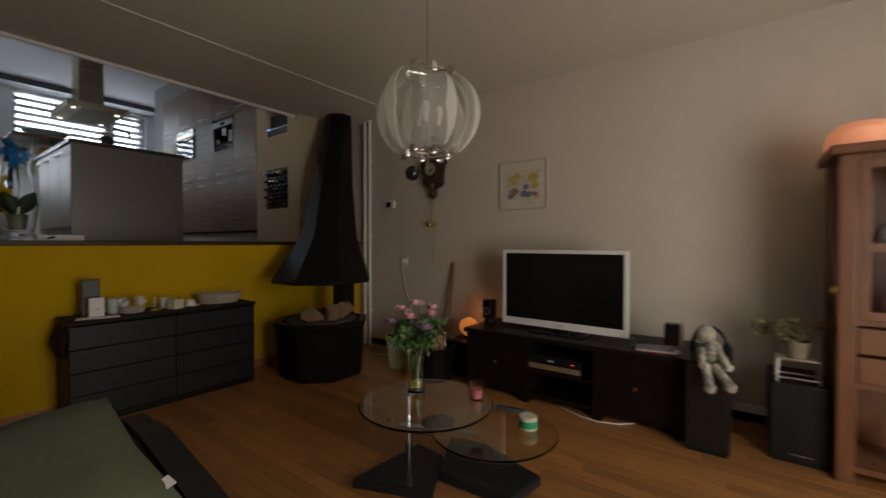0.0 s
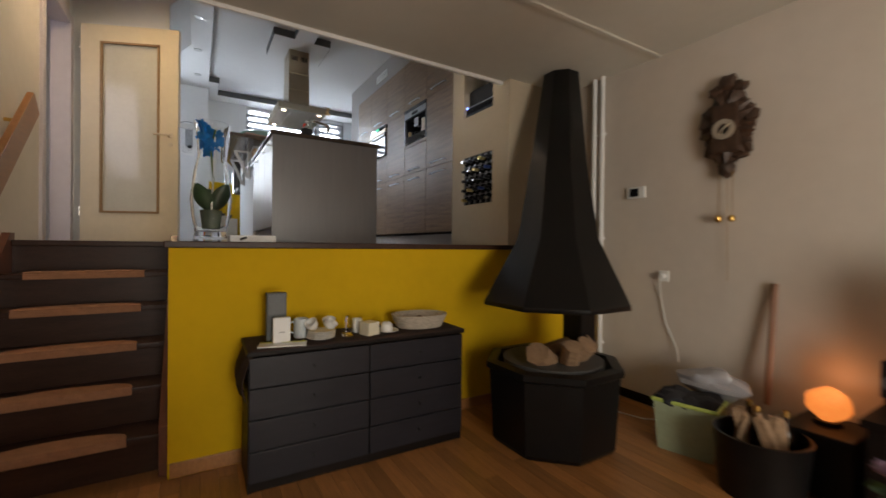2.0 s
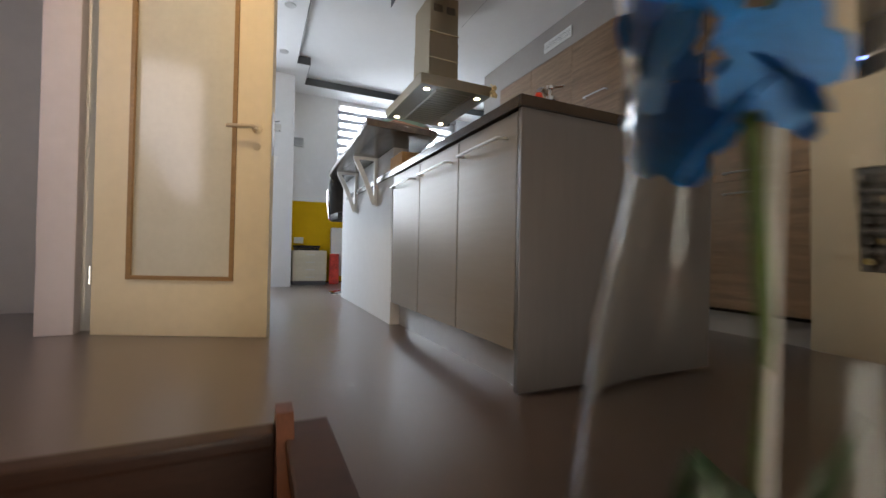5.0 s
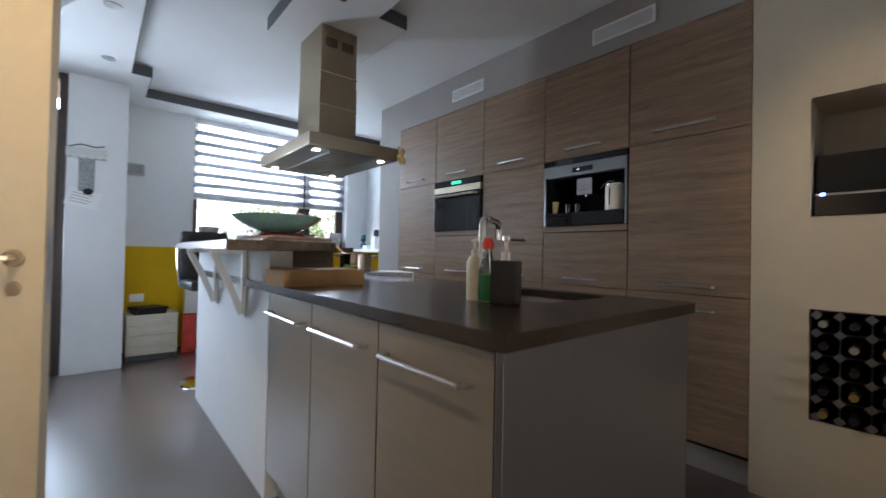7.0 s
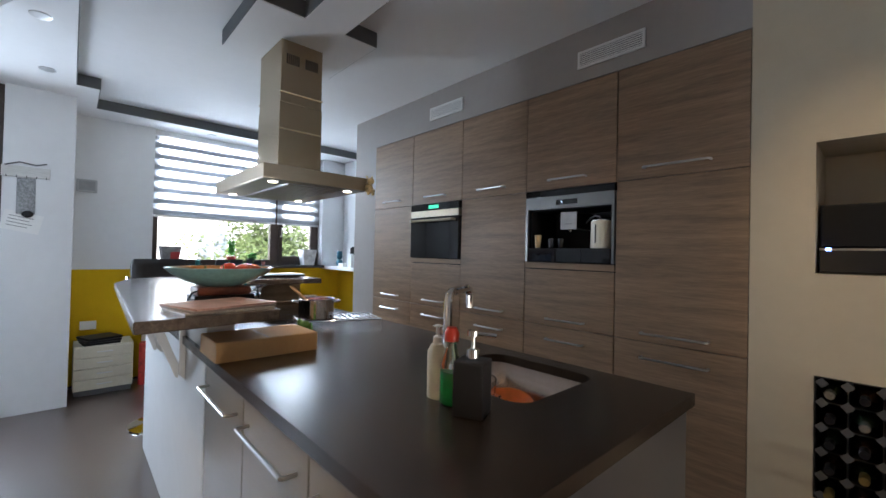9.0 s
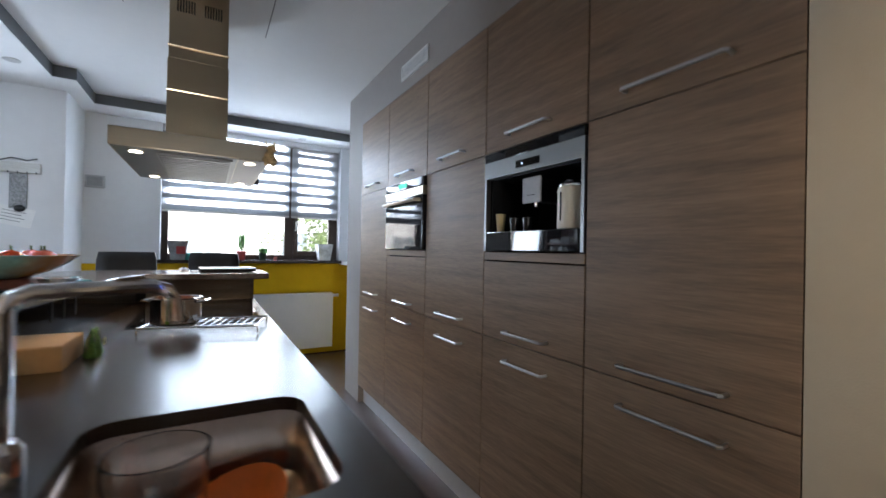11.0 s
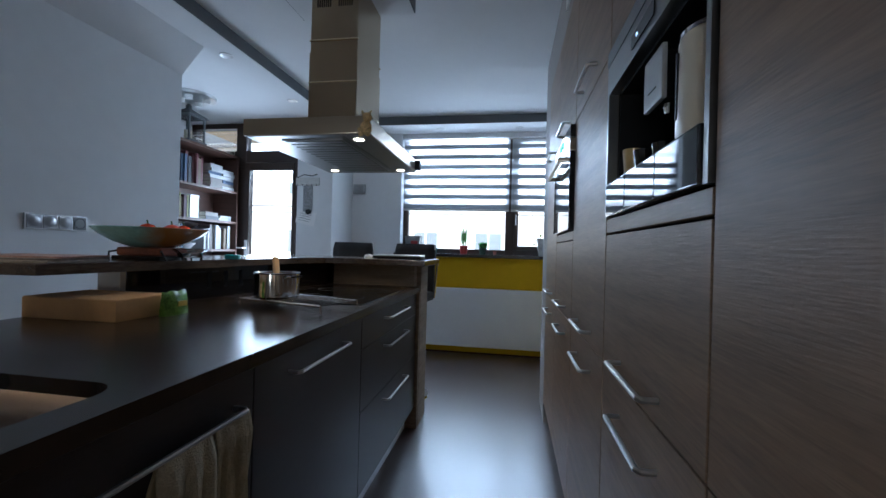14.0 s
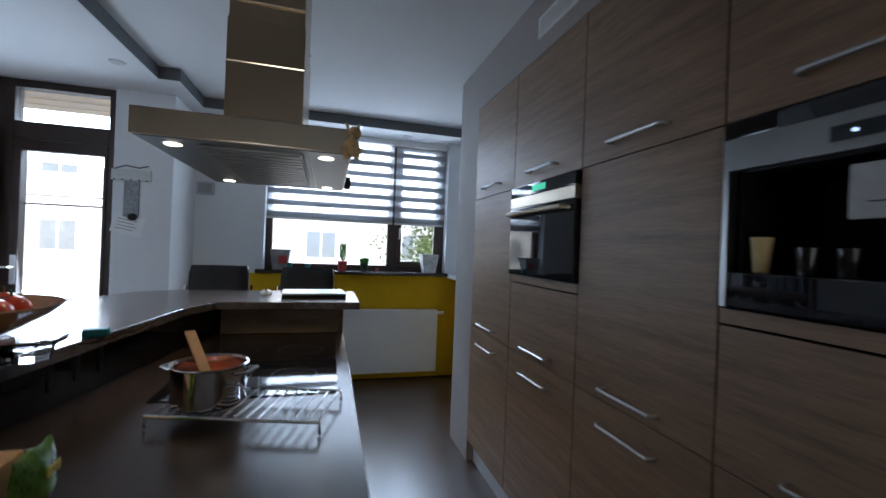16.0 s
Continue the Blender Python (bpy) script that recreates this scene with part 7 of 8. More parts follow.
# pan on a trivet
tv_ = thing("trivet", (-6.56, 1.66, CZ + 0.0042), "chrome wire trivet on the worktop", "trivet", rz=-15)
for k in range(15):
    part("wire", rod(B(), (-0.11, -0.203 + 0.029 * k, 0.028), (0.11, -0.203 + 0.029 * k, 0.028), 0.0026, 8), M_CHROME, tv_)
for x in (-0.11, 0.11):
    part("side_wire", tube(B(), [(x, -0.21, 0.0), (x, -0.21, 0.028), (x, 0.21, 0.028), (x, 0.21, 0.0)], 0.0045, 8), M_CHROME, tv_)
pn = thing("cooking_pot", (-6.58, 1.55, CZ + 0.0352), "stainless steel cooking pot with red sauce", "pot")
part("pot", lathe(B(), [(0, 0), (0.083, 0), (0.089, 0.006), (0.089, 0.098), (0.093, 0.103), (0.089, 0.104), (0.085, 0.098), (0.085, 0.008), (0, 0.006)], 40), M_CHROME, pn)
for a in (70, 250):
    c_, s_ = math.cos(radians(a)), math.sin(radians(a))
    part("handle", tube(B(), [(0.088 * c_ - 0.032 * s_, 0.088 * s_ + 0.032 * c_, 0.086), (0.115 * c_ - 0.027 * s_, 0.115 * s_ + 0.027 * c_, 0.09), (0.115 * c_ + 0.027 * s_, 0.115 * s_ - 0.027 * c_, 0.09), (0.088 * c_ + 0.032 * s_, 0.088 * s_ - 0.032 * c_, 0.086)], 0.005, 8), M_CHROME, pn)
part("sauce", lathe(B(), [(0, 0.06), (0.0845, 0.06), (0.0845, 0.065), (0, 0.068)], 36), mat("tomato_sauce", (0.38, 0.07, 0.02), 0.35, var=0.3, scale=40), pn)
part("spatula", box(B(), -0.014, 0.014, -0.004, 0.004, 0.0, 0.21, 0.003, Matrix.Translation((0.01, 0.01, 0.03)) @ Vector((-0.15, -0.11, 0.15)).to_track_quat("Z", "Y").to_matrix().to_4x4()), mat("pale_spoon_wood", (0.42, 0.28, 0.15), 0.7, var=0.15), pn, "wooden spatula")

# on the bar
M_BOWL = mat("turquoise_and_amber_bowl_glass", (0.30, 0.54, 0.52), 0.14, var=0.2, scale=10, spec=0.8)
_n, _l = M_BOWL.node_tree.nodes, M_BOWL.node_tree.links
_tc, _mp, _gr, _nz, _add, _rp, _mx = (_n.new(k) for k in ("ShaderNodeTexCoord", "ShaderNodeMapping", "ShaderNodeSeparateXYZ", "ShaderNodeTexNoise", "ShaderNodeMath", "ShaderNodeMapRange", "ShaderNodeMix"))
_mp.inputs["Rotation"].default_value = (0, 0, radians(-40))
_nz.inputs["Scale"].default_value = 9
_l.new(_tc.outputs["Object"], _mp.inputs["Vector"])
_l.new(_mp.outputs[0], _gr.inputs[0])
_l.new(_tc.outputs["Object"], _nz.inputs["Vector"])
_add.operation = "MULTIPLY_ADD"
_add.inputs[1].default_value = 0.16
_l.new(_nz.outputs["Fac"], _add.inputs[0])
_l.new(_gr.outputs["Y"], _add.inputs[2])
_rp.inputs["From Min"].default_value, _rp.inputs["From Max"].default_value = 0.03, 0.14
_l.new(_add.outputs[0], _rp.inputs["Value"])
_mx.data_type = "RGBA"
_b = _n["Principled BSDF"]
_l.new(_rp.outputs[0], _mx.inputs["Factor"])
_l.new(_b.inputs["Base Color"].links[0].from_socket, _mx.inputs["A"])
_mx.inputs["B"].default_value = (0.36, 0.17, 0.05, 1)
_l.new(_mx.outputs["Result"], _b.inputs["Base Color"])
gbw = thing("glass_bowl", (-6.455, 1.068, BZ + 0.048), "wide dimpled turquoise glass fruit bowl on a stand", "bowl")
part("bowl", lathe(B(), [(0, 0.0), (0.075, 0.003), (0.13, 0.024), (0.178, 0.054), (0.203, 0.078), (0.199, 0.080), (0.174, 0.059), (0.127, 0.030), (0.075, 0.009), (0, 0.006)], 48), M_BOWL, gbw)
for k in range(36):
    a = k * 2.4
    r_ = 0.09 + 0.0026 * k
    z_ = 0.078 * (max(0.0, r_ - 0.065) / 0.138) ** 1.1
    part("dimple", ball(B(), (r_ * math.cos(a), r_ * math.sin(a), z_ - 0.001), 0.006, 1, (1, 1, 0.5)), M_GREENGLASS, gbw)
M_TOM = mat("tomato_red", (0.66, 0.07, 0.02), 0.25, var=0.15)
for x, y, c in ((0.085, 0.06, M_TOM), (0.03, 0.115, M_TOM), (-0.04, 0.105, M_TOM), (-0.05, 0.02, mat("mandarin_orange", (0.75, 0.28, 0.03), 0.4, bump=0.3, bscale=120)), (-0.10, 0.055, M_TOM), (0.0, -0.06, mat("banana_yellow", (0.70, 0.48, 0.06), 0.5))):
    fr_ = thing("tomato" if c is M_TOM else "fruit", (-6.455 + x, 1.068 + y, BZ + 0.048 + (0.040 if abs(x) + abs(y) < 0.08 else 0.064)), "ripe fruit lying in the glass bowl", "fruit", "fruit in the bowl")
    part("flesh", ball(B(), (0, 0, 0), 0.036, 2, (1, 1, 0.88)), c, fr_)
    part("stalk", rod(B(), (0, 0, 0.028), (0.004, 0, 0.045), 0.003, 6), M_STEM, fr_)
stn = thing("bowl_stand", (-6.455, 1.068, BZ), "red-brown carved wooden stand under the bowl", "stand")
part("block", box(B(), -0.07, 0.07, -0.10, 0.10, 0.016, 0.050, 0.010), mat("red_brown_carved_wood", (0.22, 0.06, 0.03), 0.5, var=0.35, scale=18, bump=0.4, bscale=50), stn)
for y in (-0.12, 0.12):
    part("wire_foot", tube(B(), [(0.05, y * 0.7, 0.04), (0.08, y, 0.03), (0.07, y * 1.1, 0.0)], 0.004, 6), M_BLACKMETAL, stn)
part("board", box(B(), -0.07, 0.08, -0.11, 0.11, 0.0, 0.016, 0.004), M_DARKWOOD, stn)
mg2 = thing("magazine", (-6.12, 0.98, BZ), "flat magazines lying at the bar end", "magazines", rz=8)
for k in range(3):
    part("issue", box(B(), -0.10, 0.12, -0.14, 0.14, 0.007 * k, 0.007 * k + 0.0065, 0.001, pose(0, 0, 0, 0, 0, 5 * k)), mat("magazine_cover", ((0.45, 0.40, 0.34), (0.25, 0.2, 0.18), (0.5, 0.3, 0.25))[k], 0.35, var=0.4, scale=22), mg2)
ash = solo("glass_dish", lathe(B(), [(0, 0), (0.045, 0), (0.05, 0.03), (0.075, 0.045), (0.072, 0.048), (0.044, 0.034), (0.03, 0.012), (0, 0.01)], 8), M_GLASS, "faceted clear glass dish on the bar", "dish", at=(-6.50, 1.20, BZ), smooth=False)
solo("teal_block", box(B(), -0.02, 0.02, -0.03, 0.03, 0, 0.022, 0.005), mat("teal_plastic", (0.01, 0.20, 0.24), 0.4), "small teal plastic block on the bar", "block", at=(-6.74, 1.22, BZ), rz=20)
ksl = thing("keys", (-6.68, 1.05, BZ), "bunch of keys on the bar", "keys")
for k in range(4):
    part("key", box(B(), -0.01, 0.045, -0.006, 0.006, 0.002 + 0.003 * k, 0.0045 + 0.003 * k, 0.001, pose(0, 0, 0, 0, 0, 40 * k)), M_ALU, ksl)
lt = thing("laptop", (-7.70, 1.77, BZ), "closed silver laptop lying on the bar", "laptop", rz=4)
part("base", box(B(), -0.11, 0.11, -0.16, 0.16, 0.004, 0.018, 0.003), M_BLACK, lt)
part("lid", box(B(), -0.11, 0.11, -0.16, 0.16, 0.0185, 0.027, 0.003), mat("pale_silver_lid", (0.55, 0.62, 0.60), 0.3, 0.4), lt)
ms = thing("computer_mouse", (-7.78, 1.52, BZ), "white computer mouse beside the laptop", "computer mouse")
part("shell", ball(B(), (0, 0, 0.004), 0.03, 3, (1.5, 1, 0.75)), M_WHITEPL, ms)
part("wheel", rod(B(), (0.02, -0.004, 0.024), (0.02, 0.004, 0.024), 0.006, 10), M_BLACK, ms)

# bar stools
stool = None
for yy, rz_, lab in ((1.14, 4, "black leather"), (1.68, -6, "black leather")):
    if stool is None:
        stool = thing("bar_stool", (-8.28, yy, KF), "black leather bar stool with chrome column", "bar stool", "bar stools", rz=rz_)
        part("base", lathe(B(), [(0, 0), (0.21, 0), (0.205, 0.012), (0.06, 0.035), (0.03, 0.06), (0, 0.06)], 36), M_CHROME, stool)
        part("column", rod(B(), (0, 0, 0.04), (0, 0, 0.76), 0.028, 18), M_CHROME, stool)
        part("footrest", tube(B(), [(0.0, 0, 0.28), (0.12, 0.10, 0.28), (0.17, 0.0, 0.28), (0.12, -0.10, 0.28), (0.0, 0, 0.28)], 0.011, 8), M_CHROME, stool)
        part("seat", box(B(), -0.19, 0.19, -0.19, 0.19, 0.76, 0.84, 0.03), M_LEATHER, stool)
        bkr = B()
        prev = None
        for j in range(9):
            z_ = 0.80 + 0.43 * j / 8
            x_ = -0.17 - 0.05 * (j / 8) ** 1.5
            row = [bkr.verts.new((x_ - 0.03 * math.cos(v * 1.2), 0.185 * v * (1.0 if j < 8 else 0.94), z_)) for v in (-1, -0.6, -0.2, 0.2, 0.6, 1)]
            if prev:
                for i in range(5):
                    bkr.faces.new((prev[i], prev[i + 1], row[i + 1], row[i]))
            prev = row
        bo = part("backrest", bkr, M_LEATHER, stool)
        bo.modifiers.new("thick", "SOLIDIFY").thickness = 0.045
        for y in (-0.19, 0.19):
            part("arm_bar", tube(B(), [(-0.16, y, 0.78), (-0.19, y * 1.05, 0.95), (-0.21, y * 1.05, 1.1)], 0.010, 8), M_CHROME, stool)
    else:
        copy_thing(stool, pose(-8.26, yy, KF, 0, 0, rz_))

# towels on the bar handle
for k, (x0, x1, dz, c) in enumerate(((-5.71, -5.58, 0.33, (0.56, 0.50, 0.36)), (-5.825, -5.715, 0.27, (0.52, 0.45, 0.31)))):
    tw = B()
    rows_ = []
    for j in range(15):
        s_ = j / 14 * 2 - 1
        z_ = -abs(s_) * dz
        y_ = 0.014 * (1 if s_ > 0 else -1) * min(1, abs(s_) * 6)
        rows_.append([tw.verts.new((x0 + (x1 - x0) * (i / 15 + 0.05 * math.sin(j * 0.5 + k)) + 0.006 * math.sin(j * 0.8), y_ + (0.013 * math.sin(i * 1.15 + k * 2 + j * 0.12) + 0.006 * math.sin(i * 2.6 + j * 0.4)) * min(1, abs(s_) * 1.6), z_ + 0.012 - 0.02 * abs(s_) * math.sin(i * 0.5 + k))) for i in range(16)])
    for a, b in zip(rows_, rows_[1:]):
        for i in range(15):
            tw.faces.new((a[i], a[i + 1], b[i + 1], b[i]))
    t_ = solo("kitchen_towel", tw, mat("beige_terry_towel", c, 0.95, var=0.2, scale=25, bump=0.8, bscale=300), "beige kitchen towel hanging over the door handle", "towel", "kitchen towels", at=(0, IY1 + 0.036, CZ - 0.127))
    t_.modifiers.new("thick", "SOLIDIFY").thickness = 0.004

# plush animal and clip on the hood
px_ = thing("plush_giraffe", (-6.655, 1.895, 2.852), "small spotted plush animal clipped to the hood corner", "plush toy")
pb = B()
ball(pb, (0, 0, 0.0), 0.026, 2, (0.9, 1, 1.2))
ball(pb, (0.008, 0.008, 0.042), 0.021, 2)
for a in (-0.015, 0.018):
    rod(pb, (0.005, a * 0.8, 0.056), (0.0, a * 1.2, 0.072), 0.005, 8, 0.004)
for a in ((0.015, 0.022, -0.012), (0.015, -0.022, -0.012), (0.02, 0.015, -0.032), (0.02, -0.015, -0.032)):
    ball(pb, a, 0.012, 1)
part("body", pb, mat("tan_plush", (0.66, 0.47, 0.24), 0.95, var=0.6, scale=45, bump=0.8, bscale=200), px_)
solo("black_clip", box(B(), -0.025, 0.025, -0.012, 0.02, -0.03, 0.03, 0.006), M_BLACK, "black clip on the hood rim", "clip", at=(-7.54, 1.915, 2.873))

# ceiling spots
spot = None
for x, y in ((-7.65, 0.45), (-8.56, 0.45), (-6.74, 0.45), (-5.83, 0.45), (-9.55, 1.70), (-9.55, 2.58)):
    if spot is None:
        spot = thing("ceiling_spot", (x, y, SOF), "recessed silver ceiling spot", "ceiling spot", "ceiling spots")
        part("ring", lathe(B(), [(0.030, -0.002), (0.045, -0.005), (0.048, 0.0), (0.03, 0.002), (0.03, -0.002)], 24), M_ALU, spot)
        part("lens", lathe(B(), [(0, -0.001), (0.030, -0.001), (0.030, 0.001), (0, 0.001)], 24), M_SPOTOFF, spot)
    else:
        copy_thing(spot, pose(x, y, SOF))
bs_ = thing("ceiling_spot", (-5.1, 1.605, SOF), "recessed lit ceiling spot in the white beam", "ceiling spot", "ceiling spots")
part("ring", lathe(B(), [(0.030, -0.002), (0.045, -0.005), (0.048, 0.0), (0.03, 0.002), (0.03, -0.002)], 24), M_ALU, bs_)
part("lens", lathe(B(), [(0, -0.001), (0.030, -0.001), (0.030, 0.001), (0, 0.001)], 24), M_SPOT, bs_)
ls_ = thing("ceiling_spot", (-5.2, 0.05, SOF), "recessed lit ceiling spot over the landing", "ceiling spot", "ceiling spots")
part("ring", lathe(B(), [(0.030, -0.002), (0.045, -0.005), (0.048, 0.0), (0.03, 0.002), (0.03, -0.002)], 24), M_ALU, ls_)
part("lens", lathe(B(), [(0, -0.001), (0.030, -0.001), (0.030, 0.001), (0, 0.001)], 24), M_SPOT, ls_)
cl_ = thing("ceiling_lamp", (-8.35, -0.42, SOF), "round metal ceiling plate with small lamps", "ceiling lamp")
part("plate", lathe(B(), [(0, 0), (0.19, 0), (0.185, -0.025), (0, -0.03)][::-1], 36), M_ALU, cl_)
for k in range(4):
    a = radians(90 * k + 20)
    part("lamp_cup", lathe(B(), [(0.03, -0.07), (0.035, -0.03), (0, -0.025)], 16, (0.11 * math.cos(a), 0.11 * math.sin(a), 0)), M_WHITEPL, cl_)

# pillar: key rack, strap, note; wall: thermostat
kr = thing("key_rack", (-9.13, 0.335, 3.05), "white wooden key rack with dark strap on the pillar", "key rack")
part("board", box(B(), 0.0, 0.02, -0.14, 0.13, -0.055, 0.03, 0.004), mat("whitewashed_wood", (0.60, 0.60, 0.58), 0.8, var=0.15, scale=20, stretch=(1, 1, 8)), kr)
part("wire_ornament", tube(B(), [(0.02, -0.12, 0.03), (0.025, -0.04, 0.06), (0.025, 0.05, 0.045), (0.02, 0.11, 0.065)], 0.006, 6), M_GAPGREY, kr)
part("strap", box(B(), 0.002, 0.012, -0.055, 0.05, -0.34, -0.06, 0.002), mat("grey_patterned_strap", (0.30, 0.31, 0.32), 0.9, var=0.5, scale=60), kr)
part("tag", ball(B(), (0.015, 0.01, -0.34), 0.035, 2, (0.4, 1, 0.8)), M_BLACK, kr)
for k in range(5):
    part("hook", tube(B(), [(0.02, -0.11 + 0.055 * k, -0.05), (0.04, -0.11 + 0.055 * k, -0.06), (0.045, -0.11 + 0.055 * k, -0.045)], 0.003, 6), M_GAPGREY, kr)
nt_ = thing("paper_note", (-9.128, 0.325, 2.65), "white paper note pinned on the pillar", "note")
part("sheet", box(B(), 0.0, 0.003, -0.12, 0.10, -0.08, 0.07, 0, pose(0, 0, 0, -12, 0, 0)), M_WHITE, nt_, smooth=False)
for k in range(4):
    part("writing_bar", box(B(), 0.003, 0.0036, -0.09, 0.05 - 0.02 * (k % 2), 0.03 - 0.025 * k, 0.034 - 0.025 * k, 0, pose(0, 0, 0, -12, 0, 0)), M_GAPGREY, nt_, smooth=False)
th2 = thing("room_thermostat", (XW, 0.70, 3.04), "flat grey room thermostat on the white wall", "thermostat")
part("case", box(B(), 0, 0.03, -0.075, 0.075, -0.06, 0.06, 0.008), mat("silver_grey_plastic", (0.42, 0.43, 0.44), 0.4), th2)
part("dial_plate", box(B(), 0.03, 0.033, -0.06, 0.06, -0.045, 0.045, 0.003), mat("mid_grey_plastic", (0.30, 0.31, 0.32), 0.4), th2)

# socket strip on the south wall
ss = thing("socket_strip", (-6.74, SWY, 2.428), "four-gang aluminium socket strip on the wall", "socket")
part("frame", box(B(), -0.147, 0.147, 0, 0.012, -0.04, 0.04, 0.003), M_ALU, ss)
for k in range(4):
    part("socket", lathe(B(), [(0.0, 0.006 if k == 0 else 0.019), (0.020, 0.006 if k == 0 else 0.018), (0.026, 0.015), (0.029, 0.015), (0.029, 0.0)], 22, m=Matrix.Translation((-0.1065 + 0.071 * k, 0.0, 0)) @ pose(0, 0, 0, -90)), M_BLACK if k == 0 else M_GREYALU, ss)
    part("cover_plate", box(B(), -0.139 + 0.071 * k, -0.074 + 0.071 * k, 0.012, 0.0145, -0.033, 0.033, 0.002), M_DARKSTEEL if k == 0 else M_GREYALU, ss)

# drawer unit below the socket, red bag, socket
du = thing("drawer_unit", (-9.49, 0.86, KF), "small cream drawer unit with four drawers", "drawer unit")
M_DRAWER = mat("cream_drawer_laminate", (0.60, 0.55, 0.44), 0.5, var=0.06, scale=6)
part("body", box(B(), -0.19, 0.15, -0.22, 0.20, 0.05, 0.44, 0.004), M_DRAWER, du)
part("plinth", box(B(), -0.18, 0.13, -0.21, 0.19, 0.0, 0.05), M_GAPGREY, du)
for k in range(4):
    d = part("drawer", box(B(), 0.15, 0.168, -0.215, 0.195, 0.055 + 0.095 * k, 0.145 + 0.095 * k, 0.003), M_DRAWER, du)
    part("handle", box(B(), 0.168, 0.178, -0.06, 0.05, 0.095 + 0.095 * k, 0.105 + 0.095 * k, 0.002), M_ALU, d)
lb = thing("leaflets", (-9.47, 0.83, KF + 0.44), "dark binder and papers on the drawer unit", "papers", rz=8)
for k in range(3):
    part("binder", box(B(), -0.12, 0.12, -0.14, 0.12, 0.022 * k, 0.022 * k + 0.020, 0.003, pose(0, 0, 0, 0, 0, 6 * k)), (M_BLACK, M_GREYWOOD, M_BLACK)[k], lb)
rbg = thing("red_bag", (-9.47, 1.18, KF), "red and white paper carrier bag", "bag")
part("bag", lathe(B(), [(0.075, 0), (0.085, 0.02), (0.08, 0.40), (0.072, 0.40), (0.07, 0.02)], 4, m=pose(0, 0, 0, 0, 0, 30)), mat("red_print_paper", (0.62, 0.06, 0.04), 0.6, var=0.5, scale=7), rbg, smooth=False)
ckt = thing("wall_socket", (XW, 0.72, 1.72), "white double socket on the yellow wall", "socket")
part("plate", box(B(), 0, 0.012, -0.04, 0.08, -0.04, 0.04, 0.004), M_WHITEPL, ckt)

# radiator
rdt = thing("radiator", (XW + 0.06, 2.08, KF), "flat white panel radiator under the window", "radiator")
part("panel", box(B(), -0.02, 0.05, -0.93, 0.91, 0.10, 0.75, 0.008), M_WHITE, rdt)
part("top_grille", box(B(), -0.015, 0.045, -0.92, 0.90, 0.751, 0.757), M_WHITE, rdt)
part("valve", rod(B(), (0.02, 0.91, 0.72), (0.02, 0.98, 0.72), 0.018, 14), M_WHITEPL, rdt)
for y in (-0.7, 0.7):
    part("bracket", box(B(), -0.06, -0.02, y - 0.02, y + 0.02, 0.3, 0.6), M_WHITE, rdt)

# sill plants and pots
SZ = WZ0
M_POTRED = mat("red_plastic_pot", (0.42, 0.05, 0.05), 0.45)
M_POTDK = mat("dark_green_pot", (0.03, 0.07, 0.05), 0.5)
M_POTTEAL = mat("teal_glazed_pot", (0.02, 0.20, 0.18), 0.3)
pot_p = [(0, 0), (0.036, 0), (0.048, 0.085), (0.052, 0.088), (0.052, 0.10), (0.044, 0.10), (0.034, 0.01), (0, 0.01)]
SX = XW - 0.02


def pot_plant(name, x, y, material, label, k=1.0):
    t = thing(name, (x, y, SZ), label, "plant")
    part("pot", lathe(B(), [(r * k, z * k) for r, z in pot_p], 26), material, t)
    part("soil", lathe(B(), [(0, 0.075 * k), (0.045 * k, 0.075 * k), (0.045 * k, 0.08 * k), (0, 0.085 * k)], 20), M_OAKGAP, t)
    return t


M_SUCC = mat("leaf_green", (0.08, 0.30, 0.05), 0.5, var=0.3, scale=18)
p1 = pot_plant("upright_houseplant", SX, 1.98, M_POTRED, "tall leafy green plant in a red pot")
lf = B()
for k in range(26):
    a, h0 = k * 2.4, 0.08 + 0.005 * k
    base, tip = Vector((0.012 * math.cos(a), 0.012 * math.sin(a), h0)), Vector((0.036 * math.cos(a), 0.036 * math.sin(a), h0 + 0.075 + 0.002 * k))
    side = Vector((-math.sin(a), math.cos(a), 0)) * 0.010
    mid = (base + tip) / 2 + Vector((0.008 * math.cos(a), 0.008 * math.sin(a), 0))
    q = [lf.verts.new(v) for v in (base, mid + side, tip, mid - side)]
    lf.faces.new(q)
part("leaves", lf, M_SUCC, p1)
p2 = pot_plant("herb_plant", SX, 2.20, M_POTDK, "small bushy basil plant in a dark pot", 0.85)
part("leaves", leaf_cloud(B(), (0, 0, 0.11), (0.05, 0.05, 0.03), 260, 0.026, random.Random(4)), M_SUCC, p2, smooth=False)
p3 = pot_plant("teal_pot", SX, 1.64, M_POTTEAL, "small teal glazed pot on the sill", 0.55)
p4 = pot_plant("candle_cup", SX, 2.34, mat("salmon_cup", (0.5, 0.16, 0.13), 0.4), "tiny salmon cup on the sill", 0.4)
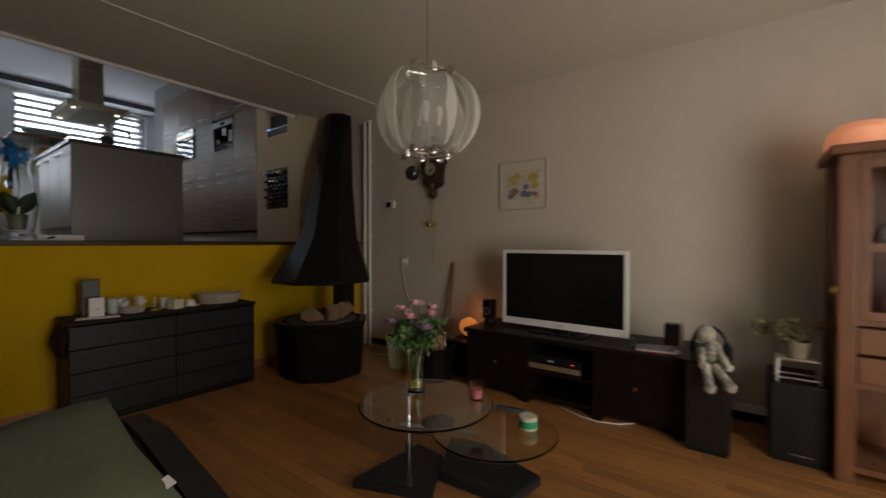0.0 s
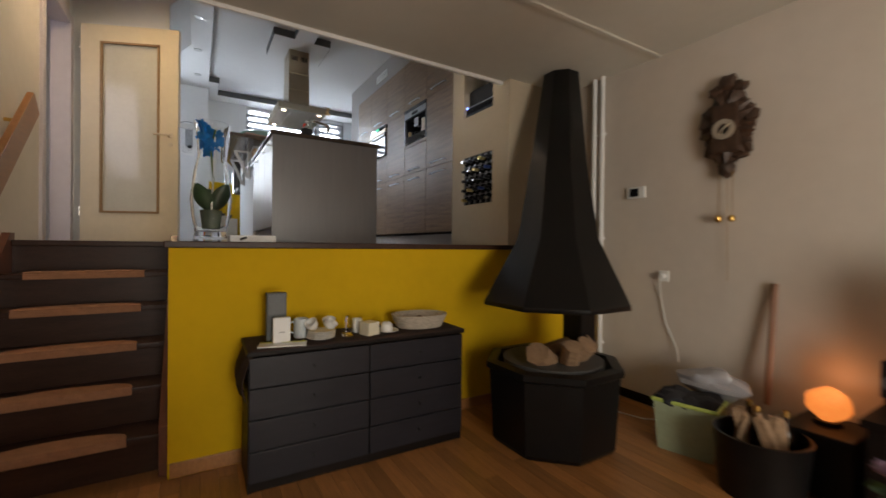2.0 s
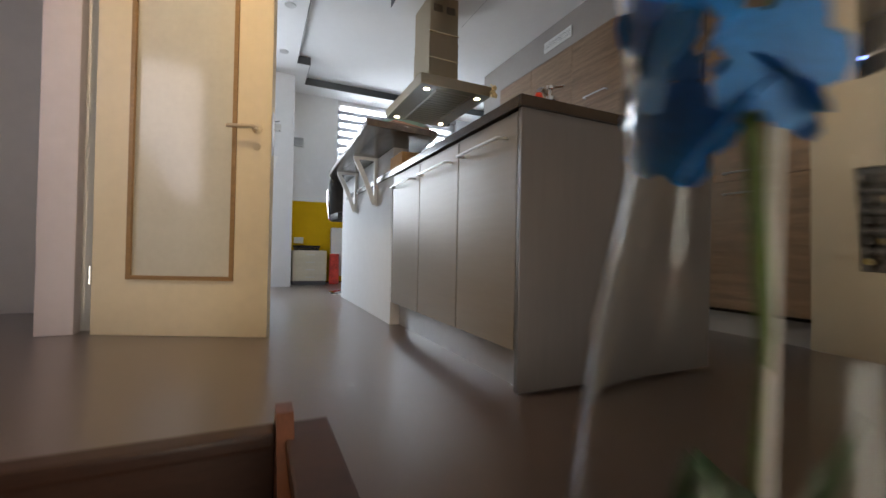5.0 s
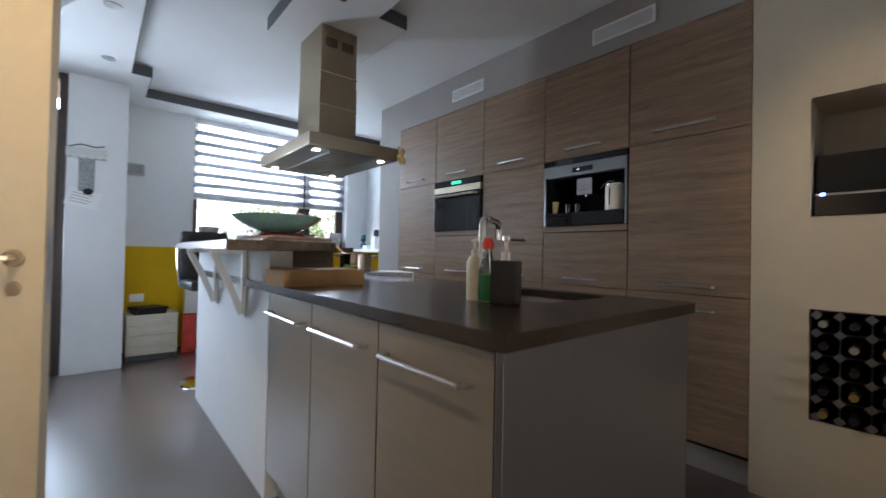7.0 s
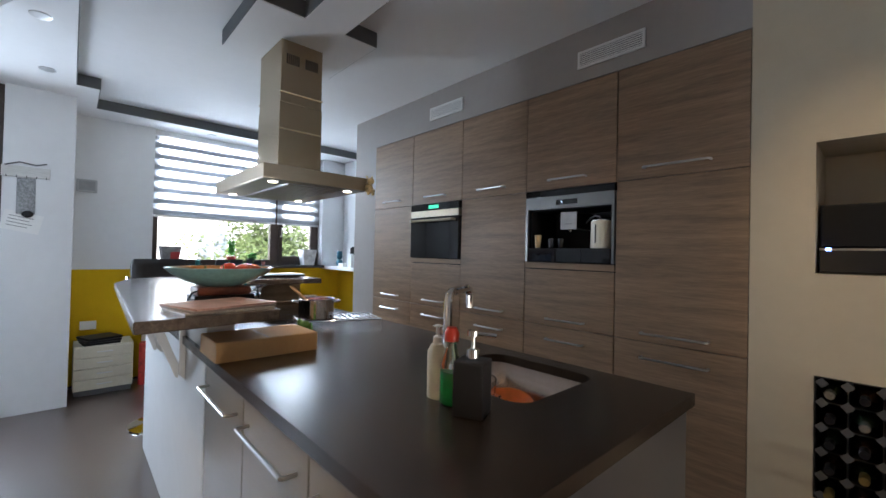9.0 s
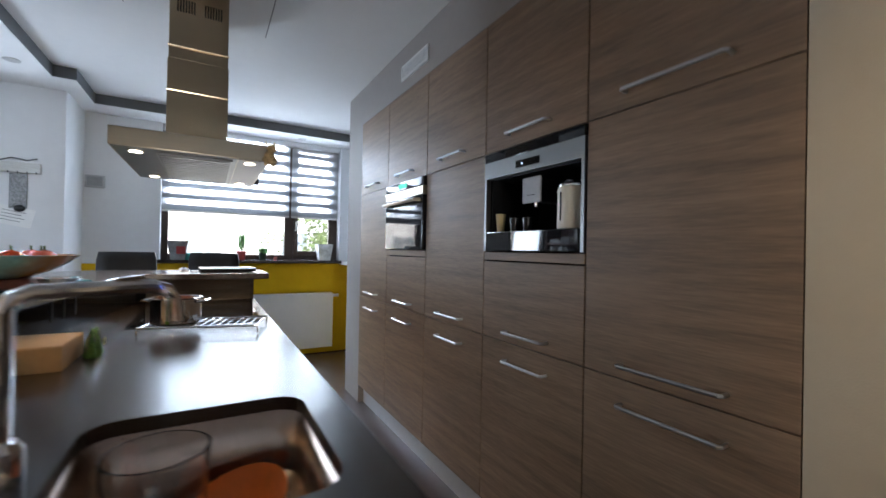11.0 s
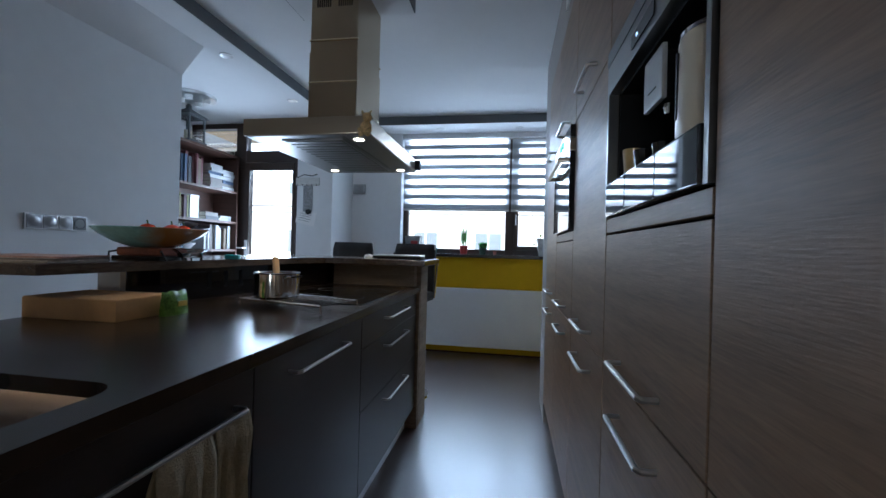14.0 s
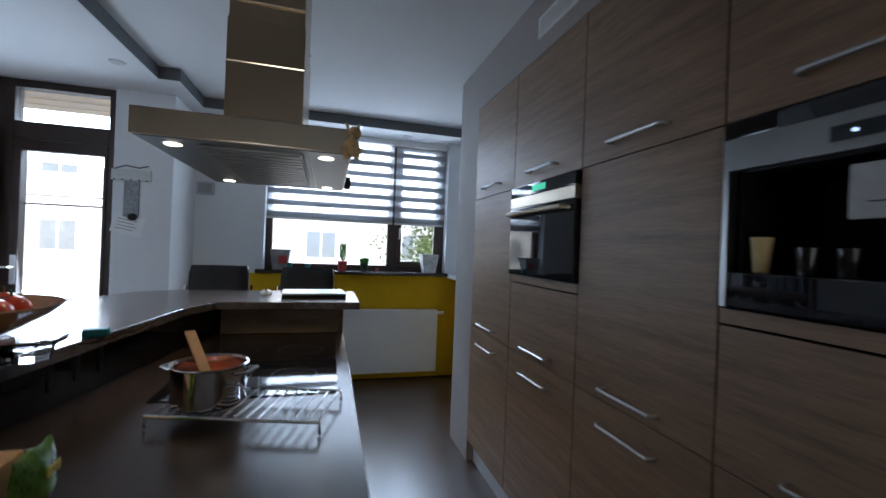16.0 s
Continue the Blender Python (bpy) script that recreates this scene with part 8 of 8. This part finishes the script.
for y, c, lab in ((1.38, (0.30, 0.32, 0.33), "grey printed planter with red picture"), (2.90, (0.55, 0.56, 0.56), "white and grey printed square planter")):
    t = thing("planter", (SX - 0.01, y, SZ), lab, "planter", "planters on the sill")
    part("planter", lathe(B(), [(0.09, 0), (0.13, 0.20), (0.12, 0.20), (0.085, 0.01)], 4, m=pose(0, 0, 0, 0, 0, 45)), mat("printed_planter", c, 0.45, var=0.45, scale=14), t, smooth=False)
    if y < 2:
        part("red_print", box(B(), 0.083, 0.086, -0.01, 0.07, 0.08, 0.16, 0, pose(0, 0, 0, 0, 11, 0)), M_POTRED, t, smooth=False)
    part("soil", box(B(), -0.07, 0.07, -0.07, 0.07, 0.15, 0.16), M_OAKGAP, t)
p5 = pot_plant("green_pot", SX + 0.03, 1.46, M_POTTEAL, "teal pot beside the grey planter", 0.7)

# corner ledge: knife block, figurine, small boxes
kb = thing("knife_block", (-9.12, 3.22, 2.28), "white knife block with black handled knives", "knife block")
part("block", box(B(), -0.05, 0.05, -0.05, 0.05, 0, 0.17, 0.006), M_WHITE, kb)
for k in range(5):
    part("knife_handle", box(B(), -0.008, 0.008, -0.01, 0.01, 0.16, 0.25 + 0.01 * (k % 2), 0.003, pose(-0.03 + 0.016 * k, -0.02 + 0.012 * (k % 3), 0, 0, 6, 0)), M_BLACK, kb)
fgn = B()
ball(fgn, (0, 0, 0.05), 0.05, 2, (0.9, 0.9, 1))
ball(fgn, (0, 0, 0.13), 0.04, 2)
rod(fgn, (0, 0, 0.16), (0, 0, 0.20), 0.038, 14, 0.03)
solo("figurine", fgn, mat("blue_black_glaze", (0.03, 0.12, 0.17), 0.3, var=0.6, scale=12), "small blue and black figurine on the ledge", "figurine", at=(-9.42, 3.20, 2.28))
solo("tissue_box", box(B(), -0.06, 0.06, -0.04, 0.04, 0, 0.05, 0.004), M_WHITEPL, "low white box on the corner ledge", "box", at=(-9.28, 3.18, 2.28))

# orchid in a tall glass vase, white tray on the platform
ov_ = thing("orchid_vase", (-4.06, 0.525, KF), "tall clear glass vase with a waisted shape", "vase")
part("vase", lathe(B(), [(0, 0), (0.085, 0), (0.09, 0.012), (0.083, 0.06), (0.10, 0.16), (0.107, 0.25), (0.09, 0.40), (0.07, 0.50), (0.074, 0.61), (0.09, 0.69), (0.087, 0.69), (0.070, 0.61), (0.066, 0.50), (0.086, 0.40), (0.103, 0.25), (0.096, 0.16), (0.078, 0.065), (0, 0.055)], 40), M_VASEGLASS, ov_)
orc = thing("orchid", (-4.06, 0.525, KF + 0.075), "orchid with blue flowers and thick green leaves", "plant")
part("pot", lathe(B(), [(0, 0), (0.045, 0), (0.058, 0.11), (0.052, 0.11), (0.042, 0.01), (0, 0.01)], 24), mat("smoky_clear_pot", (0.10, 0.12, 0.09), 0.25), orc)
M_OLEAF = mat("orchid_leaf", (0.022, 0.055, 0.018), 0.35, var=0.25, scale=10)
for a, l, w, dy, lean in ((12, 0.20, 0.046, 0.012, -22), (-14, 0.19, 0.044, -0.012, 20), (165, 0.15, 0.036, 0.0, 8), (200, 0.12, 0.034, -0.005, -30)):
    lf = B()
    prev = None
    for j in range(8):
        u = j / 7
        r_, z_ = l * 0.16 * u, 0.10 + l * (1.0 * u - 0.12 * u * u)
        ww = w * math.sin(math.pi * min(0.98, 0.08 + 0.9 * u)) + 0.002
        row = [lf.verts.new((r_, -ww, z_ + 0.008)), lf.verts.new((r_, 0, z_)), lf.verts.new((r_, ww, z_ + 0.008))]
        if prev:
            for i in range(2):
                lf.faces.new((prev[i], prev[i + 1], row[i + 1], row[i]))
        prev = row
    bmesh.ops.rotate(lf, verts=lf.verts, matrix=Matrix.Rotation(radians(a), 3, "Z"))
    bmesh.ops.rotate(lf, verts=lf.verts, cent=(0, 0, 0.11), matrix=Matrix.Rotation(radians(lean), 3, "X"))
    bmesh.ops.translate(lf, verts=lf.verts, vec=(0, dy, 0))
    lo_ = part("leaf", lf, M_OLEAF, orc)
    lo_.modifiers.new("thick", "SOLIDIFY").thickness = 0.003
part("stem", tube(B(), [(0, 0, 0.1), (0.01, 0.01, 0.3), (0.005, -0.005, 0.48), (0.02, 0.02, 0.58)], 0.005, 8), M_STEM, orc)
part("support_stick", rod(B(), (0.012, 0, 0.05), (0.01, 0.02, 0.60), 0.004, 8), M_WHITE, orc)
M_BLUE = mat("blue_orchid_petal", (0.006, 0.20, 0.60), 0.5, var=0.3, scale=30)
rb_ = random.Random(9)
for k in range(13):
    c = Vector((rb_.uniform(-0.05, 0.05), rb_.uniform(-0.055, 0.055), 0.45 + 0.013 * k))
    fb = B()
    m0 = Matrix.Translation(c) @ pose(0, 0, 0, rb_.uniform(40, 120), 0, rb_.uniform(0, 360))
    for j in range(5):
        m_ = m0 @ pose(0, 0, 0, 0, 0, 72 * j)
        q = [fb.verts.new(m_ @ Vector(v)) for v in ((0, 0, 0), (0.018, -0.019, 0.006), (0.036, -0.012, 0.003), (0.042, 0, 0.0), (0.036, 0.012, 0.003), (0.018, 0.019, 0.006))]
        fb.faces.new(q)
    part("flower", fb, M_BLUE, orc)
ty = thing("white_tray", (-4.10, 0.68, KF), "white rectangular tray with a small dark bow", "tray", rz=3)
part("tray", box(B(), -0.05, 0.05, -0.06, 0.20, 0.0, 0.045, 0.006), M_WHITE, ty)
part("bow", box(B(), 0.05, 0.054, 0.0, 0.04, 0.012, 0.026, 0.003, pose(0, 0, 0, 20)), M_BLACK, ty)

# bookcase with books, lantern, wire basket
BKX, BKY = -8.55, -0.5
bcs = thing("bookcase", (BKX, BKY, KF), "dark brown bookcase half filled with books", "bookcase")
BX0, BX1 = -0.57, 0.55
M_BOOKWOOD = mat("warm_brown_bookcase_wood", (0.085, 0.040, 0.026), 0.5, var=0.25, scale=4, stretch=(1, 1, 8), bump=0.1, bscale=20)
for x in (BX0, BX1 - 0.024):
    part("side", box(B(), x, x + 0.024, -0.30, 0.0, 0.0, 2.14, 0.002), M_BOOKWOOD, bcs)
part("back", box(B(), BX0 + 0.024, BX1 - 0.024, -0.30, -0.29, 0.0, 2.14), M_BOOKWOOD, bcs)
SH = [0.05, 0.40, 0.76, 1.11, 1.412, 1.746, 2.14]
for z in SH:
    e = 0.0 if z > 2 else 0.025
    part("shelf", box(B(), BX0 + e, BX1 - e, -0.29, 0.004 if z > 2 else 0.0, z, z + 0.025, 0.002), M_BOOKWOOD, bcs)
rbk = random.Random(12)
cols = [(0.11, 0.03, 0.03), (0.04, 0.07, 0.13), (0.16, 0.14, 0.12), (0.03, 0.03, 0.035), (0.13, 0.09, 0.05), (0.16, 0.15, 0.03), (0.40, 0.40, 0.40), (0.07, 0.025, 0.04)]
BOOKM = [mat("book_cover", c, 0.6, var=0.15, scale=20) for c in cols]
M_PAGES = mat("book_pages", (0.50, 0.46, 0.38), 0.9, var=0.15, scale=60)


def book(at, w, d, h, material, label, rx=0.0, ry=0.0, rz=0.0):
    # two boards and a spine round a slightly smaller block of pages, spine towards +y
    bk = thing("book", at, label, "book", "books")
    m = pose(0, 0, 0, rx, ry, rz)
    cv = B()
    box(cv, -w / 2, w / 2 - 0.0005, -0.004, 0.0, 0, h, 0.0, m)
    for sx in (-1, 1):
        box(cv, sx * (w / 2 - 0.0015) - 0.0014, sx * (w / 2 - 0.0015) + 0.0009, -d, -0.0042, 0, h, 0.0, m)
    part("cover", cv, material, bk, smooth=False)
    part("pages", box(B(), -w / 2 + 0.003, w / 2 - 0.003, -d + 0.004, -0.0045, 0.003, h - 0.003, 0.0, m), M_PAGES, bk, smooth=False)


def row_of_books(s, xa, xb, pick, lo=0.19, hi=0.27):
    x = xa
    while x < xb - 0.045:
        w = rbk.uniform(0.016, 0.042)
        h_ = min(SH[s + 1] - SH[s] - 0.05, rbk.uniform(lo, hi))
        book((BKX + x + w / 2, BKY - rbk.uniform(0.03, 0.07), KF + SH[s] + 0.025), w, rbk.uniform(0.14, 0.20), h_, BOOKM[rbk.choice(pick)], "upright book on the bookcase shelf")
        x += w


def stack_of_books(s, xa, n, pick, label):
    z = KF + SH[s] + 0.025
    for k in range(n):
        th, h_ = rbk.uniform(0.022, 0.042), rbk.uniform(0.16, 0.19)
        # lying on its side, spine forward
        book((BKX + xa + h_ + rbk.uniform(-0.008, 0.004), BKY - rbk.uniform(0.02, 0.05), z + th / 2), th, rbk.uniform(0.15, 0.2), h_, BOOKM[rbk.choice(pick)], label, 0, -90, 0)
        z += th + 0.0006


row_of_books(5, -0.10, 0.52, (0, 3, 7, 2, 4, 1), 0.22, 0.31)
stack_of_books(5, -0.345, 7, (6, 1, 2, 0, 6), "book lying in a stack on the bookcase")
stack_of_books(5, -0.535, 6, (1, 6, 2, 6), "book lying in a stack on the bookcase")
row_of_books(4, 0.10, 0.52, (5, 4, 2, 7, 3), 0.19, 0.26)
stack_of_books(4, -0.30, 2, (3, 2), "book lying on the half-empty shelf")
stack_of_books(4, -0.52, 2, (6, 3), "book lying on the half-empty shelf")
row_of_books(3, -0.54, -0.10, (6, 2, 4, 6), 0.2, 0.26)
row_of_books(3, 0.12, 0.52, (0, 3, 4, 1))
row_of_books(2, -0.54, 0.50, (0, 1, 2, 3, 4, 7))
row_of_books(1, -0.54, 0.50, (1, 3, 4, 7, 2))
bxw = thing("storage_box", (BKX + 0.03, BKY - 0.12, KF + SH[4] + 0.025), "white cardboard box on the bookcase shelf", "box")
part("box", box(B(), -0.055, 0.055, -0.10, 0.09, 0, 0.20, 0.003), M_WHITE, bxw)
part("lid", box(B(), -0.058, 0.058, -0.103, 0.093, 0.20, 0.225, 0.003), M_WHITE, bxw)
bxs = thing("shallow_bowl", (BKX + 0.02, BKY - 0.13, KF + SH[3] + 0.025), "white glazed bowl on the bookcase shelf", "bowl")
part("bowl", lathe(B(), [(0, 0), (0.04, 0), (0.09, 0.055), (0.086, 0.058), (0.036, 0.008), (0, 0.008)], 26), M_WHITE, bxs)
ltn = thing("lantern", (-8.53, -0.63, KF + SH[6] + 0.025), "grey metal lantern with glass panes on the bookcase", "lantern")
for x in (-0.095, 0.095):
    for y in (-0.095, 0.095):
        part("post", box(B(), x - 0.008, x + 0.008, y - 0.008, y + 0.008, 0.025, 0.25), M_GAPGREY, ltn)
part("base", box(B(), -0.115, 0.115, -0.115, 0.115, 0, 0.025, 0.003), M_GAPGREY, ltn)
for x0, x1, y0, y1 in ((-0.103, 0.103, 0.087, 0.103), (-0.103, 0.103, -0.103, -0.087), (0.087, 0.103, -0.087, 0.087), (-0.103, -0.087, -0.087, 0.087)):
    part("rail", box(B(), x0, x1, y0, y1, 0.25, 0.262), M_GAPGREY, ltn, smooth=False)
part("roof", lathe(B(), [(0.18, 0.262), (0.165, 0.275), (0.04, 0.335), (0.026, 0.345), (0.026, 0.37), (0.012, 0.39), (0, 0.392)], 4, m=pose(0, 0, 0, 0, 0, 45)), M_GAPGREY, ltn, smooth=False)
part("pane", box(B(), -0.086, 0.086, 0.093, 0.096, 0.026, 0.249), M_GLASS, ltn, smooth=False)
part("pane", box(B(), 0.093, 0.096, -0.086, 0.086, 0.026, 0.249), M_GLASS, ltn, smooth=False)
part("candle", lathe(B(), [(0, 0.025), (0.035, 0.025), (0.035, 0.13), (0, 0.13)], 18), M_CREAM, ltn)
wb = thing("wire_basket", (-8.87, -0.63, KF + SH[6] + 0.025), "white wire mesh basket on the bookcase", "basket")
M_WIRE = mat("white_coated_wire", (0.74, 0.72, 0.64), 0.4, var=0.04)
for z in (0.004, 0.045, 0.085, 0.125):
    part("ring_wire", tube(B(), [(-0.19, -0.12, z), (0.19, -0.12, z), (0.19, 0.12, z), (-0.19, 0.12, z), (-0.19, -0.12, z)], 0.0035 if z > 0.1 else 0.002, 6), M_WIRE, wb)
for k in range(10):
    x = -0.18 + 0.04 * k
    part("cross_wire", tube(B(), [(x, 0.12, 0.125), (x, 0.12, 0.003), (x, -0.12, 0.003), (x, -0.12, 0.125)], 0.002, 6), M_WIRE, wb)

# ---- oak strips of the living room floor ----
STRIP, BOARD = 0.085, 1.12
floor_ob = bpy.data.objects["floor"]


def strip_mesh(length):
    bm = B()
    l, w = length / 2 - 0.0006, STRIP / 2 - 0.0006
    rings = []
    for dx, dz in ((0, -0.016), (0, -0.001), (0.001, 0.0)):
        rings.append([bm.verts.new((sx * (l - dx), sy * (w - dx), dz)) for sx, sy in ((-1, -1), (1, -1), (1, 1), (-1, 1))])
    for a, b in zip(rings, rings[1:]):
        for k in range(4):
            bm.faces.new((a[k], a[(k + 1) % 4], b[(k + 1) % 4], b[k]))
    bm.faces.new(rings[-1])
    return mesh_of("oak_strip", bm, M_OAK)


full = strip_mesh(BOARD)
rest = B()
rs = random.Random(4)
count = 0
rowi = 0
y = -2.5 + STRIP / 2
while y < YN - STRIP / 2 + 0.01:
    x = XY + 0.02 - rs.uniform(0, BOARD) + BOARD / 2
    while x - BOARD / 2 < XE:
        a, b = max(XY + 0.016, x - BOARD / 2), min(XE, x + BOARD / 2)
        if b - a > 0.02:
            if y > 0.0 and x < 1.6 and count < 300:
                me = full if b - a > BOARD - 0.001 else strip_mesh(b - a)
                o = new("oak_strip", me)
                o.location = ((a + b) / 2, y, FL)
                o.parent = floor_ob
                count += 1
            else:
                v = [rest.verts.new(p) for p in ((a, y - 0.042, FL - 0.001), (b, y - 0.042, FL - 0.001), (b, y + 0.042, FL - 0.001), (a, y + 0.042, FL - 0.001))]
                rest.faces.new(v)
        x += BOARD
    y += STRIP
rest_ob = new("oak_strips", mesh_of("oak_strips", rest, M_OAK))
rest_ob.parent = floor_ob
tagged(rest_ob, "", "", "", "stuff")
low = B()
box(low, -5.0, XY + 0.016, -0.6, 0.33, FL - 0.016, FL - 0.0005)
structure("floor_stair_foot", low, M_OAK, "oak floor under the stairs", "floor")
